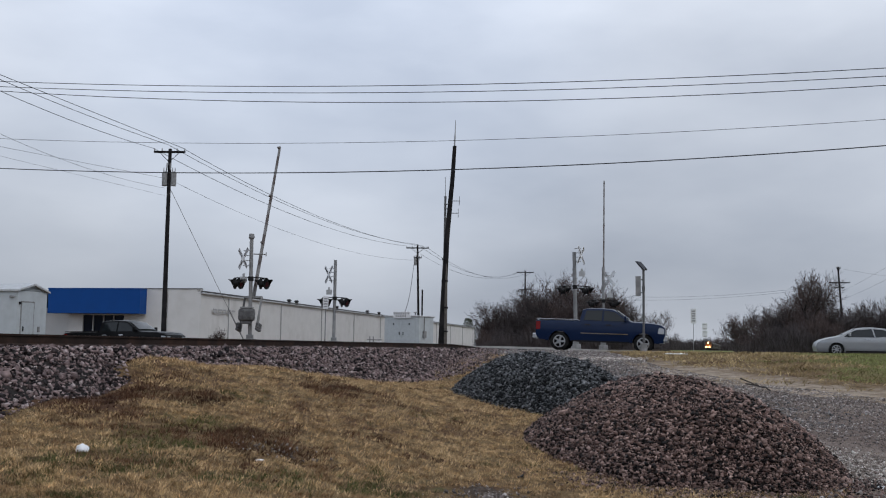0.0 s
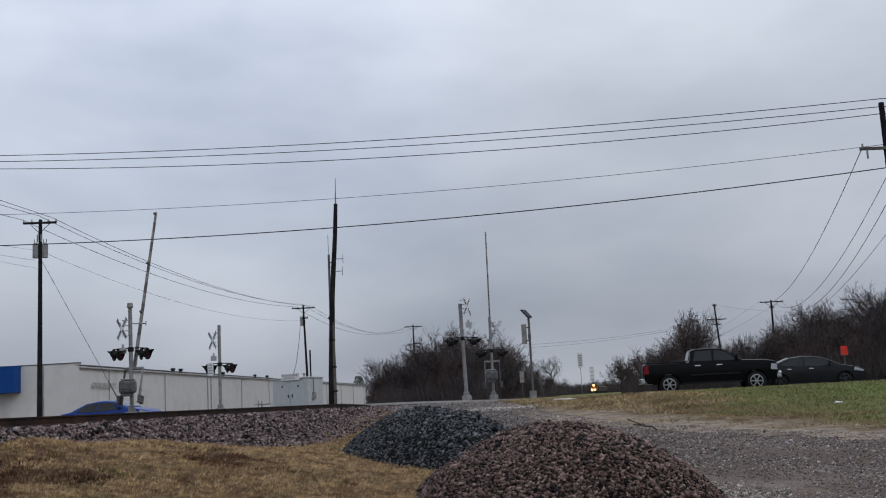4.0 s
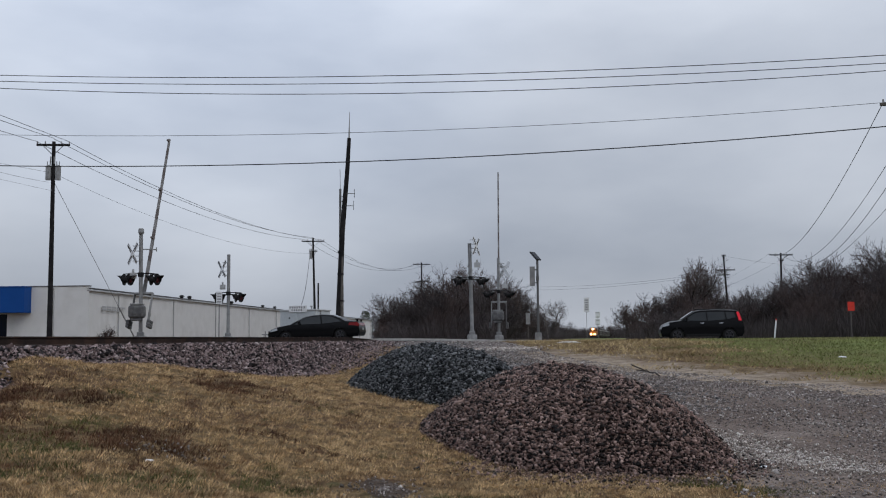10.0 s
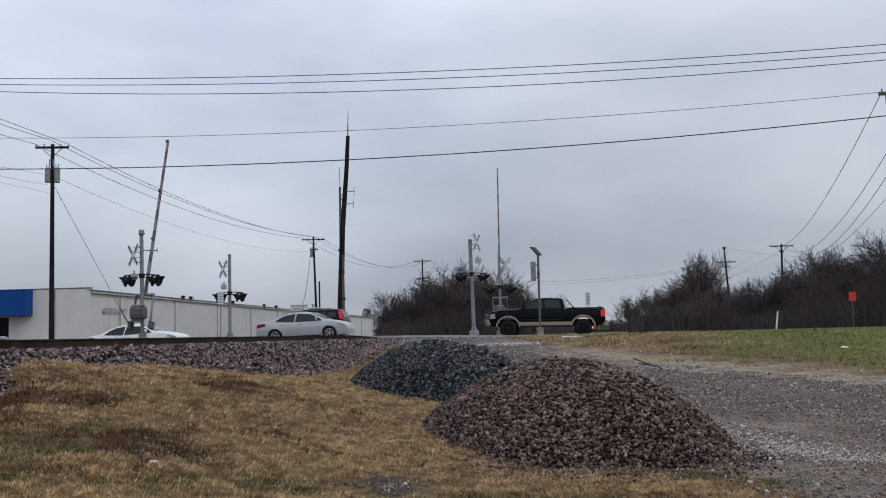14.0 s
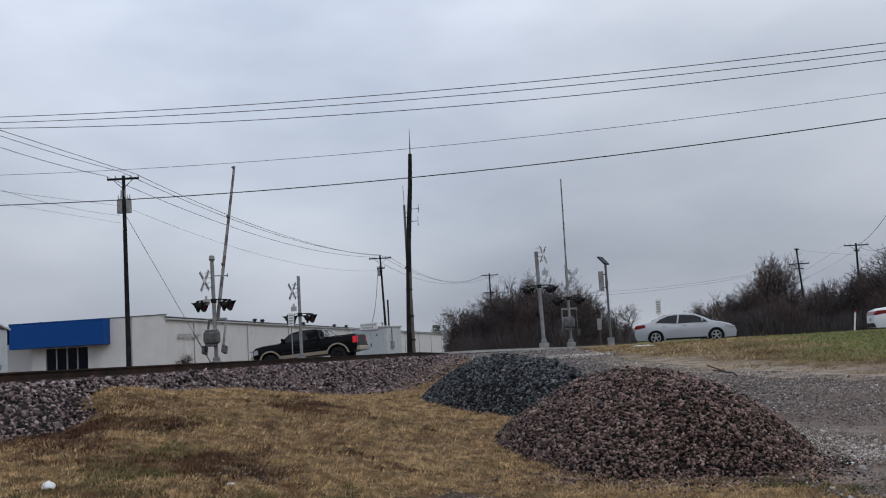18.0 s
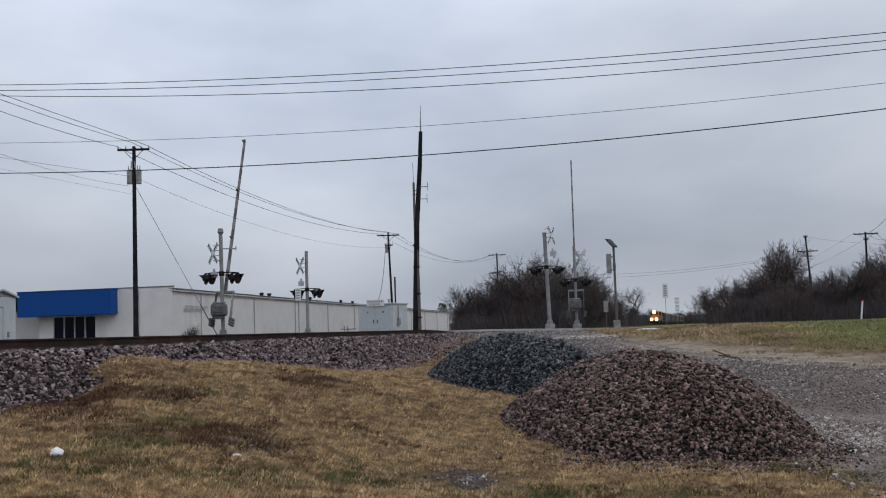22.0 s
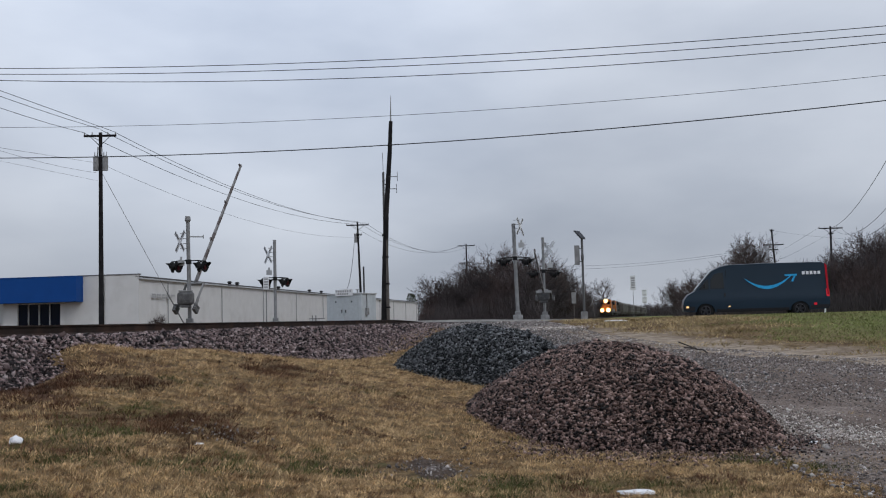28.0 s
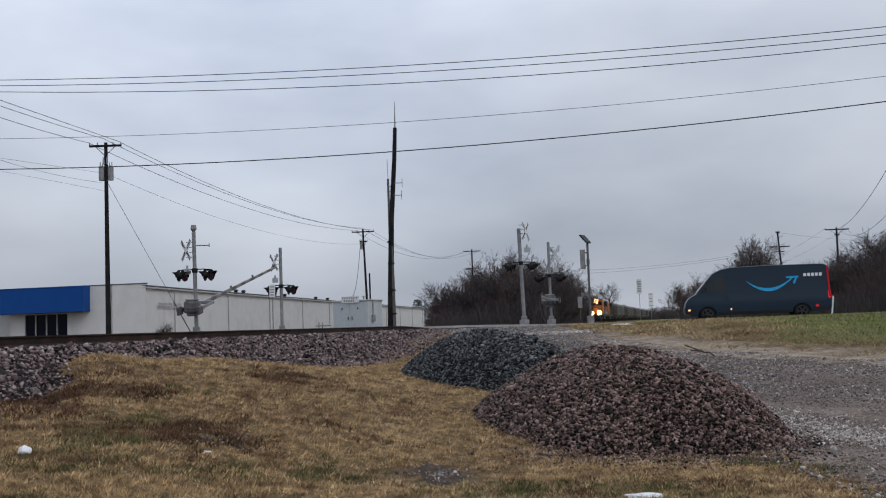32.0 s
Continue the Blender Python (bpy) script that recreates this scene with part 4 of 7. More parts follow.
# the line on the near side of the road
P6 = (20.75, 38.7)
POLE6, Z6 = utility_pole(P6, 11.1, 12, "tall dark wooden utility pole at the road verge", (), 0, (-0.1, 0), 0.17)
arm6 = box_part("crossarm", (-0.62, -0.12, 9.22), (1.25, 0.10, 0.12), M_POLE_GREY, POLE6, "short weathered side arm", 0.01)
bm = bmesh.new()
insulator(bm, (-1.12, -0.12, 9.28), 0.14)
part("insulator", bm, M_GREY_PAINT, arm6)
bm = bmesh.new()
add_tube(bm, (-0.95, -0.12, 9.16), (-0.95, -0.12, 8.82), 0.04, seg=8)
part("fuse_cutout", bm, M_GREY_PAINT, arm6)


def crossing_wire(z_left, z_mid, z_right, r, label):
    """A cable past the camera from far left to the roadside pole, through three heights."""
    xs = np.array((-23.8, -1.4, 20.6))
    k = np.polyfit(xs, (z_left, z_mid, z_right), 2)
    bm = bmesh.new()
    add_path(bm, [(x, 43.5 - 0.236 * x, float(np.polyval(k, x))) for x in np.linspace(-44, 20.6, 44)], r, 6)
    tagged(finish("overhead_cable", bm, M_WIRE, None, label, smooth=True), category="cable", group="overhead cables")
    bm = bmesh.new()
    a = Vector((20.6, 43.5 - 0.236 * 20.6, z_right))
    b = Vector((62.0, 43.5 - 0.236 * 62.0, z_right + 0.6))
    add_path(bm, [a.lerp(b, i / 16) - Vector((0, 0, 3.0 * (i / 16) * (1 - i / 16))) for i in range(17)], r, 6)
    tagged(finish("overhead_cable", bm, M_WIRE, None, label, smooth=True), category="cable", group="overhead cables")


crossing_wire(14.28, 12.85, 12.60, 0.016, "thin upper power cable strung across the road")
crossing_wire(14.02, 12.54, 12.28, 0.016, "thin upper power cable strung across the road")
crossing_wire(13.80, 12.09, 11.99, 0.016, "thin upper power cable strung across the road")
crossing_wire(11.43, 10.40, 10.74, 0.010, "very thin neutral cable below the power lines")
crossing_wire(9.96, 9.14, 9.80, 0.022, "thick black telephone cable strung across the road")

P5, P4 = (49.2, 124.0), (50.0, 145.0)
_, Z5 = utility_pole(P5, 10.9, 0, "dark wooden utility pole before bare woods", ((0.25, 2.9), (0.9, 0.6)), 0, (0.1, 0), 0.17)
_, Z4 = utility_pole(P4, 12.4, 0, "dark leaning utility pole with a low cross-arm", ((2.2, 2.9), (0.2, 0.6), (2.9, 1.2)), 0, (-0.75, 0), 0.17)
cable((P6[0] - 1.1, P6[1], Z6 - 1.85), (P5[0] - 1.3, P5[1], Z5 - 0.1), 2.1, 0.017, "sagging power cable from the roadside pole to a far pole")
cable((P6[0] - 0.15, P6[1], Z6 - 2.9), (P5[0] + 0.2, P5[1], Z5 - 0.1), 2.6, 0.015, "sagging power cable from the roadside pole to a far pole")
cable((P6[0] - 0.15, P6[1], Z6 - 3.8), (P5[0] + 1.3, P5[1], Z5 - 0.1), 2.6, 0.015, "sagging power cable from the roadside pole to a far pole")
cable((P6[0] - 0.15, P6[1], Z6 - 4.9), (P5[0], P5[1], Z5 - 1.2), 2.2, 0.010, "faint thin cable from the roadside pole to a far pole")
for k in (-1.3, 1.3):
    cable((P5[0] + k, P5[1], Z5 - 0.1), (P5[0] + 4 + k, P5[1] + 85, Z5 - 3.0), 2.0, 0.008, "far thin power cable behind the woods")
for k, zz in ((0.9, 0.0), (-0.9, -0.5)):
    cable((P3[0] + k, P3[1], Z3 - 3.2 + zz), (P4[0] - 0.6 + k, P4[1], Z4 - 2.2 + zz), 1.6, 0.013, "far thin power cable over the railway")
cable((P4[0] - 0.6, P4[1], Z4 - 0.2), (P5[0] + 30, P5[1] + 10, Z5), 1.5, 0.010, "far thin power cable behind the woods")

# ---- tall wooden aerial pole ----
AERIAL = thing("aerial_pole", (-2.50, 66.0, 1.45), "very tall leaning dark timber aerial pole, pale at the foot", "aerial pole")
bm = bmesh.new()
pts = [(0, 0, 0), (0.02, 0, 2.4), (0.20, 0, 7.0), (0.52, 0, 11.0), (0.63, 0, 13.05)]
rad = (0.27, 0.20, 0.165, 0.14, 0.12)
for p, q, r1, r2 in zip(pts, pts[1:], rad, rad[1:]):
    add_tube(bm, p, q, r1, r2, 14)
part("pole", bm, M_POLE, AERIAL)
bm = bmesh.new()
add_tube(bm, (0.17, -0.12, 0), (0.19, -0.12, 3.2), 0.13, 0.10, 12)
add_tube(bm, (0.19, -0.12, 3.2), (0.20, -0.12, 5.4), 0.10, 0.06, 12)
part("pole_splint", bm, M_POLE_GREY, AERIAL, "pale weathered timber splint at the foot")
bm = bmesh.new()
for z in (1.1, 2.6, 4.3, 5.7):
    add_tube(bm, (0.10, -0.03, z - 0.05), (0.10, -0.03, z + 0.05), 0.27 - 0.012 * z, seg=14)
part("pole_band", bm, M_POLE, AERIAL, "dark steel bands round pole and splint")
whip = tube_part("whip_aerial", (0.62, 0, 12.6), (0.64, 0, 13.75), 0.05, M_GREY_PAINT, AERIAL, r2=0.04)
tube_part("whip_tip", (0.64, 0, 13.75), (0.67, 0, 14.75), 0.032, M_GREY_PAINT, whip, r2=0.014)
for z in (9.45, 8.66):
    x0 = 0.20 + 0.08 * (z - 7.0)
    boom = tube_part("boom", (x0, -0.12, z), (x0 + 0.60, -0.12, z), 0.022, M_POST_DARK, AERIAL, "short side boom of a small aerial")
    tube_part("element", (x0 + 0.58, -0.12, z - 0.28), (x0 + 0.58, -0.12, z + 0.30), 0.016, M_POST_DARK, boom)
MASTY = thing("radio_mast", (-2.52, 68.0, 1.45), "slim grey radio mast with whip close behind a timber pole", "radio mast")
mast = tube_part("mast", (0, 0, 0), (0.02, 0, 10.05), 0.085, M_POST_DARK, MASTY, r2=0.075)
tube_part("whip_aerial", (0.02, 0, 10.05), (0.0, 0, 11.35), 0.018, M_GALV, MASTY)
for z in (9.5, 9.2):
    tube_part("mast_clamp", (0, -0.02, z), (0.30, -0.4, z), 0.025, M_POST_DARK, mast)


# ---- level crossing signals ----
def crossbuck(parent, p, face_deg):
    """Two crossed white blades at p, facing a direction in degrees from -y."""
    for k in (-45, 45):
        m = Matrix.Rotation(radians(face_deg), 4, "Z") @ Matrix.Translation((0, -0.012 if k > 0 else 0.012, 0)) @ Matrix.Rotation(radians(k), 4, "Y")
        blade = box_part("crossbuck_blade", p, (1.20, 0.012, 0.20), M_WHITE_SIGN, parent, "white crossbuck blade with worn lettering", 0.0, m)
        for s in (-1, 1):
            for i in range(5):
                mm = Matrix.Rotation(radians(face_deg), 4, "Z") @ Matrix.Translation((0, -0.026 if k > 0 else -0.001, 0)) @ Matrix.Rotation(radians(k), 4, "Y") @ Matrix.Translation((s * (0.17 + 0.095 * i), 0, 0))
                box_part("lettering_bar", p, (0.055, 0.004, 0.10), M_SIGN_BAR, blade, m=mm)


def light_unit(parent, p, face_deg, side):
    """A flashing lamp with its round black shield and hood, facing face_deg (0 is towards -y)."""
    m = Matrix.Rotation(radians(face_deg), 4, "Z")
    bm = bmesh.new()
    bmesh.ops.create_cone(bm, cap_ends=True, segments=24, radius1=0.25, radius2=0.25, depth=0.025, matrix=Matrix.Translation(p) @ m @ Matrix.Rotation(radians(90), 4, "X"))
    shield = part("lamp_shield", bm, M_BLACK, parent, "round black lamp shield")
    bm = bmesh.new()
    n = 12
    outer = []
    for j, d in enumerate((0.0, 0.30)):
        row = []
        for i in range(n + 1):
            a = math.pi * (-0.12 + 1.24 * i / n)
            q = Matrix.Translation(p) @ m @ Vector((0.185 * math.cos(a), -0.02 - d * (0.22 + 0.78 * max(0.0, math.sin(a)) ** 1.5), 0.185 * math.sin(a)))
            row.append(bm.verts.new(q))
        outer.append(row)
    for i in range(n):
        bm.faces.new((outer[0][i], outer[0][i + 1], outer[1][i + 1], outer[1][i]))
    bmesh.ops.solidify(bm, geom=list(bm.faces), thickness=0.01)
    part("lamp_hood", bm, M_BLACK, shield)
    bm = bmesh.new()
    bmesh.ops.create_uvsphere(bm, u_segments=16, v_segments=8, radius=0.15, matrix=Matrix.Translation(p) @ m @ Matrix.Translation((0, -0.015, 0)) @ Matrix.Diagonal((1, 0.22, 1, 1)))
    part("lens", bm, M_RED_LENS, shield, "round red signal lens", smooth=True)
    bm = bmesh.new()
    bmesh.ops.create_cone(bm, cap_ends=True, segments=16, radius1=0.17, radius2=0.12, depth=0.16, matrix=Matrix.Translation(p) @ m @ Matrix.Translation((0, 0.09, 0)) @ Matrix.Rotation(radians(-90), 4, "X"))
    part("lamp_housing", bm, M_BLACK, shield)
    return shield


def signal(at, height, lamp_z, buck_z, buck_deg, buck_side, lamp_degs, label, bell=False, gate=False, thick=0.075, lean=0.0, arm_half=0.78, arm_deg=0.0):
    z = shoulder_z(at[0]) - 0.02
    root = thing("crossing_signal", (at[0], at[1], z), label, "crossing signal", "level crossing signals")
    tube_part("mast", (0, 0, 0.3), (lean, 0, height), thick, M_GALV, root, seg=16)
    bm = bmesh.new()
    add_box(bm, (0, 0, -0.26), (0.46, 0.46, 0.88), 0.03)
    add_box(bm, (0, 0, 0.26), (0.28, 0.28, 0.20), 0.03)
    part("base", bm, M_GALV, root, "cast metal mast base")
    # crossbuck on stand-off brackets
    bx = lean + buck_side * 0.34
    crossbuck(root, Vector((bx, -0.05, buck_z)), buck_deg)
    for d in (-0.32, -0.1, 0.12, 0.34):
        tube_part("bracket", (lean * 0.9, 0, buck_z + d), (bx, -0.03, buck_z + d), 0.015, M_GALV, root)
    bm = bmesh.new()
    add_box(bm, (bx + 0.04, -0.05, buck_z - 0.95), (0.30, 0.02, 0.26), 0.004)
    add_box(bm, (bx + 0.04, -0.05, buck_z - 0.75), (0.10, 0.02, 0.14), 0.004)
    part("track_count_plate", bm, M_SIGN_BACK, root, "small plate under the crossbuck")
    # lamp arm: junction box, curved pipe, four lamps
    arm = Matrix.Rotation(radians(arm_deg), 4, "Z")
    bm = bmesh.new()
    pts = [(-arm_half, 0, 0.16), (-arm_half * 0.92, 0, 0.24), (-arm_half * 0.5, 0, 0.27), (0, 0, 0.27), (arm_half * 0.5, 0, 0.27), (arm_half * 0.92, 0, 0.24), (arm_half, 0, 0.16)]
    add_path(bm, [Vector((lean * 0.6, -0.02, lamp_z)) + arm @ Vector(q) for q in pts], 0.024, 8)
    add_box(bm, (lean * 0.6, 0, lamp_z + 0.22), (0.22, 0.22, 0.20), 0.02)
    part("lamp_arm", bm, M_BLACK, root, "black curved lamp bracket")
    for side in (-1, 1):
        for k, deg in enumerate(lamp_degs):
            off = arm @ Vector((side * arm_half * 0.72 + (-0.13 if k == 0 else 0.13), 0, 0))
            light_unit(root, Vector((lean * 0.6, 0, lamp_z)) + off, deg, side)
            a = Vector((lean * 0.6, 0, lamp_z)) + arm @ Vector((side * arm_half * 0.66, 0, 0.25))
            tube_part("lamp_stem", a, Vector((lean * 0.6, 0, lamp_z + 0.05)) + off, 0.025, M_BLACK, root)
    if gate:
        tube_part("arm_keeper", (lean, 0, buck_z + 0.20), (lean + 0.62, 0.25, buck_z + 0.20), 0.025, M_GALV, root)
        tube_part("arm_keeper", (lean + 0.62, 0.25, buck_z + 0.12), (lean + 0.62, 0.25, buck_z + 0.30), 0.02, M_GALV, root)
    if bell:
        bm = bmesh.new()
        add_tube(bm, (lean, 0, height), (lean, 0, height + 0.12), 0.06, 0.13, 12)
        add_tube(bm, (lean, 0, height + 0.12), (lean, 0, height + 0.30), 0.14, 0.11, 12)
        part("bell", bm, M_GALV, root, "bell housing on top of the mast")
    if not gate:
        return root, None
    side, reach, pivot_z, pivot_y = gate
    # gate machine, counterweights and the arm on its pivot
    bm = bmesh.new()
    add_box(bm, (-0.10, -0.30, pivot_z - 0.02), (0.70, 0.44, 0.56), 0.11)
    add_box(bm, (-0.10, -0.30, pivot_z - 0.36), (0.44, 0.30, 0.12), 0.03)
    machine = part("gate_machine", bm, M_MACHINE, root, "grey cast gate mechanism box, coloured dark for its shadow")
    box_part("cover_plate", (-0.10, -0.53, pivot_z + 0.02), (0.46, 0.03, 0.30), M_MACHINE, machine, "", 0.01)
    box_part("cover_plate", (-0.10, -0.30, pivot_z + 0.30), (0.56, 0.34, 0.06), M_GREY_PAINT, machine, "pale lid of the box", 0.02)
    turn = new("gate_arm")
    turn.parent = root
    turn.matrix_basis = pose(0, 0, pivot_z)
    n = 15
    for x in (0.42, -0.42):
        bm = bmesh.new()
        add_box(bm, (x, 0.36, 0.0), (0.045, 0.95, 0.14), 0.02)
        add_box(bm, (x, -0.32, -0.02), (0.05, 0.50, 0.18), 0.02)
        part("support_arm", bm, M_MACHINE if x < 0 else M_GREY_PAINT, turn)
        for k in range(3):
            box_part("counterweight", (x * 1.16, -0.46 - 0.12 * k, -0.03), (0.14, 0.10, 0.34), M_MACHINE, turn, "", 0.015)
    box_part("hub", (0, 0.80, 0), (0.90, 0.10, 0.14), M_GREY_PAINT, turn, "", 0.02)
    for k in range(n):
        a, b = 0.8 + reach * k / n, 0.8 + reach * (k + 1) / n
        bm = bmesh.new()
        w = 0.16 - 0.055 * k / n
        add_box(bm, (0.0, (a + b) / 2, 0), (0.10 - 0.03 * k / n, b - a, w), 0.006)
        part("arm_stripe", bm, M_RED_STRIPE if k % 2 else M_GATE_WHITE, turn, "red gate stripe" if k % 2 else "white gate stripe")
    for d in (0.35, 0.66, 0.99):
        bm = bmesh.new()
        add_tube(bm, (0, 0.8 + reach * d - 0.05, 0.05), (0, 0.8 + reach * d - 0.05, 0.17), 0.05, seg=10)
        part("gate_lamp", bm, M_RED_STRIPE, turn, "small red gate lamp")
    turn.rotation_mode = "QUATERNION"
    return root, turn


def lane_point(az, y0):
    t = math.tan(radians(az))
    y = y0 / (1 + SLOPE * t)
    return (t * y, y)


SIG1, GATE1 = signal(lane_point(-12.68, 43.6), 4.55, 2.62, 3.75, -50, -1, (-98, 66), "grey crossing signal mast with crossbuck, lamps and lowering gate", True,
                     (1, 7.5, 1.25, 0), 0.085, -0.05, 0.80)
SIG2, _ = signal(lane_point(-8.14, 53.7), 4.50, 2.22, 3.72, -55, -1, (-98, 62), "grey crossing signal mast with crossbuck and four lamps", thick=0.085, lean=0.0, arm_half=0.72)
SIG3, _ = signal(lane_point(5.15, 53.7), 4.84, 2.84, 4.68, 62, 1, (-100, 72), "stout grey crossing signal mast with edge-on crossbuck", thick=0.095, lean=-0.10, arm_half=0.80)
SIG4, GATE4 = signal(lane_point(6.63, 61.2), 4.66, 2.48, 3.98, 128, 1, (-100, 72), "grey crossing signal mast with gate and turned crossbuck", False,
                     (1, 7.8, 1.30, 0), 0.08, 0.0, 0.85)

# ---- solar powered sign post ----
xs, ys = lane_point(8.78, 45.3)
SOLAR = thing("solar_sign_post", (xs, ys, shoulder_z(xs) - 0.12), "slim grey post with solar panel and back of a sign", "sign post")
tube_part("post", (0, 0, -0.6), (0, 0, 3.46), 0.05, M_POST_DARK, SOLAR)
tilt = Matrix.Rotation(radians(56), 4, "Z") @ Matrix.Rotation(radians(48), 4, "X")
panel = box_part("solar_panel", (-0.08, -0.02, 3.60), (0.46, 0.44, 0.035), M_SOLAR, SOLAR, "tilted dark solar panel", 0.006, tilt)
box_part("panel_frame", Vector((-0.08, -0.02, 3.60)) - tilt @ Vector((0, 0, 0.028)), (0.50, 0.48, 0.02), M_POST_DARK, panel, "", 0.004, tilt)
plate = box_part("sign_plate", (-0.23, -0.03, 2.72), (0.22, 0.03, 0.84), M_GALV, SOLAR, "dull grey back of a narrow sign", 0.006, Matrix.Rotation(radians(-8), 4, "Z"))
for z in (3.0, 2.45):
    box_part("sign_bracket", (-0.10, -0.01, z), (0.24, 0.03, 0.05), M_POST_DARK, plate)
box_part("control_box", (-0.02, -0.10, 2.62), (0.12, 0.12, 0.22), M_POST_DARK, SOLAR, "", 0.01)
box_part("footing", (0.0, 0, 0.14), (0.26, 0.26, 0.36), M_GALV, SOLAR, "pale boxed foot of the post", 0.02)


def sign_post(az, depth, height, w, h, label, mat=None, bars=3, n=1, lean=0.0, z=None, deg=0):
    x, y = math.tan(radians(az)) * depth, depth
    root = thing("sign_post", (x, y, (land_z(x, y) if z is None else z)), label, "sign", rz=deg)
    tube_part("post", (0, 0, 0), (lean, 0, height), 0.03, M_GALV if mat is None else M_POLE_GREY, root)
    for k in range(n):
        zc = height - h / 2 - k * (h + 0.12)
        plate = box_part("sign_plate", (lean, -0.05, zc), (w, 0.02, h), mat or M_WHITE_SIGN, root, "", 0.004)
        for i in range(bars):
            box_part("lettering_bar", (lean, -0.064, zc + h * (0.32 - 0.64 * i / max(1, bars - 1))), (w * 0.7, 0.006, h * 0.11), M_FAINT, plate)
    return root


sign_post(-8.62, 54.8, 2.66, 0.30, 0.66, "white roadside sign with unreadable dark lines", None, 4, z=1.5)
sign_post(25.0, 52.0, 1.90, 0.36, 0.46, "faded red square sign on a thin post", M_RED_SIGN, 0, z=1.45)
sign_post(11.43, 120.0, 5.0, 0.62, 1.70, "tall narrow white railway sign on a post", None, 5, z=1.3)
sign_post(12.02, 150.0, 4.1, 0.70, 0.95, "two small white railway signs on one post", None, 2, 2, z=1.3)
sign_post(8.22, 70.0, 1.9, 0.30, 0.75, "small grey sign beyond the road", M_GALV, 0, z=1.4)
sign_post(9.35, 85.0, 1.8, 0.10, 0.2, "dark leaning marker stake by the track", M_POLE_GREY, 0, lean=-0.25, z=1.35)

x5, y5 = lane_point(21.2, 62.5)
MARK = thing("marker_post", (x5, y5, shoulder_z(x5) - 0.1), "leaning white plastic marker post with red cap", "marker post")
bm = bmesh.new()
add_tube(bm, (-0.06, 0, -0.5), (0.15, 0, 1.14), 0.045, seg=12)
part("post", bm, M_WHITE_SIGN, MARK)
bm = bmesh.new()
add_tube(bm, (0.15, 0, 1.141), (0.16, 0, 1.22), 0.047, 0.04, 12)
part("cap", bm, M_RED_SIGN, MARK, "red cap")


# ---- signal bungalow ----
def bungalow():
    """A sheet-steel equipment house: two visible walls, doors, sign of dark bars on the roof edge."""
    az1, az2, az3 = (math.tan(radians(a)) for a in (-5.36, -3.45, -2.64))
    a, b, c = Vector((az1 * 77.2, 77.2, 0)), Vector((az2 * 76.0, 76.0, 0)), Vector((az3 * 78.2, 78.2, 0))
    w, d = (b - a).length, (c - b).length
    rz = math.degrees(math.atan2(b.y - a.y, b.x - a.x))
    z = 1.25
    root = thing("signal_bungalow", (a.x, a.y, z), "pale grey steel railway signal bungalow with double doors", "equipment cabinet", rz=rz)
    dd = 2.3
    box_part("body", (w / 2, dd / 2, 1.32), (w, dd, 2.36), M_SHED, root, "", 0.02)
    box_part("roof", (w / 2, dd / 2, 2.54), (w + 0.16, dd + 0.16, 0.09), M_ROOF, root, "", 0.02)
    box_part("skid", (w / 2, dd / 2, 0.07), (w - 0.1, dd - 0.1, 0.14), M_CONCRETE, root)
    for k in range(2):
        door = box_part("door", (w * (0.27 + 0.45 * k), -0.014, 1.30), (w * 0.42, 0.03, 2.05), M_SHED_DOOR, root, "", 0.006)
        box_part("door_handle", (w * (0.44 + 0.11 * k), -0.05, 1.25), (0.05, 0.04, 0.22), M_BLACK, door)
        box_part("louvre", (w * (0.27 + 0.45 * k), -0.035, 1.95), (0.10, 0.02, 0.12), M_BLACK, door)
    sign = box_part("sign_plate", (w * 0.52, -0.10, 2.62), (w * 0.50, 0.03, 0.48), M_WHITE_SIGN, root, "white sign plate with unreadable dark lines", 0.004)
    for r in range(2):
        for k in range(7 if r == 0 else 5):
            box_part("lettering_bar", (w * (0.31 + 0.065 * k + 0.05 * r), -0.119, 2.73 - 0.2 * r), (0.08, 0.006, 0.13), M_SIGN_BAR, sign)
    for k in range(2):
        bm = bmesh.new()
        add_tube(bm, (w * (0.58 + 0.2 * k), 0.6, 2.58), (w * (0.58 + 0.2 * k), 0.6, 2.80), 0.06, seg=10)
        add_tube(bm, (w * (0.58 + 0.2 * k), 0.6, 2.80), (w * (0.58 + 0.2 * k), 0.6, 2.86), 0.17, 0.12, 12)
        part("roof_vent", bm, M_GREY_PAINT, root)
    tube_part("aerial", (w * 0.86, 1.2, 2.5), (w * 0.86, 1.2, 4.55), 0.06, M_POLE, root)
    box_part("meter_box", (w + 0.09, 0.7, 1.2), (0.18, 0.34, 0.5), M_GREY_PAINT, root, "", 0.02)
    tube_part("conduit", (w + 0.06, 0.72, 1.4), (w + 0.06, 0.72, 2.5), 0.035, M_GREY_PAINT, root)
    return root


bungalow()
# a plain box added for a small white thing not made out
BOX = thing("battery_box", (math.tan(radians(-5.9)) * 76, 76, 1.25), "low white box with lid and pipes beside the bungalow", "equipment box")
box_part("body", (0, 0, 0.45), (1.0, 0.7, 0.55), M_WHITE_SIGN, BOX, "", 0.03)
box_part("lid", (0, 0, 0.76), (1.08, 0.78, 0.07), M_GREY_PAINT, BOX, "", 0.02)
for k in (-0.4, 0.4):
    tube_part("leg", (k, 0, 0), (k, 0, 0.2), 0.05, M_GREY_PAINT, BOX)
for k in range(2):
    tube_part("pipe", (-0.3 + 0.25 * k, -0.36, 0.5), (-0.3 + 0.25 * k, -0.36, 1.0), 0.04, M_GREY_PAINT, BOX)


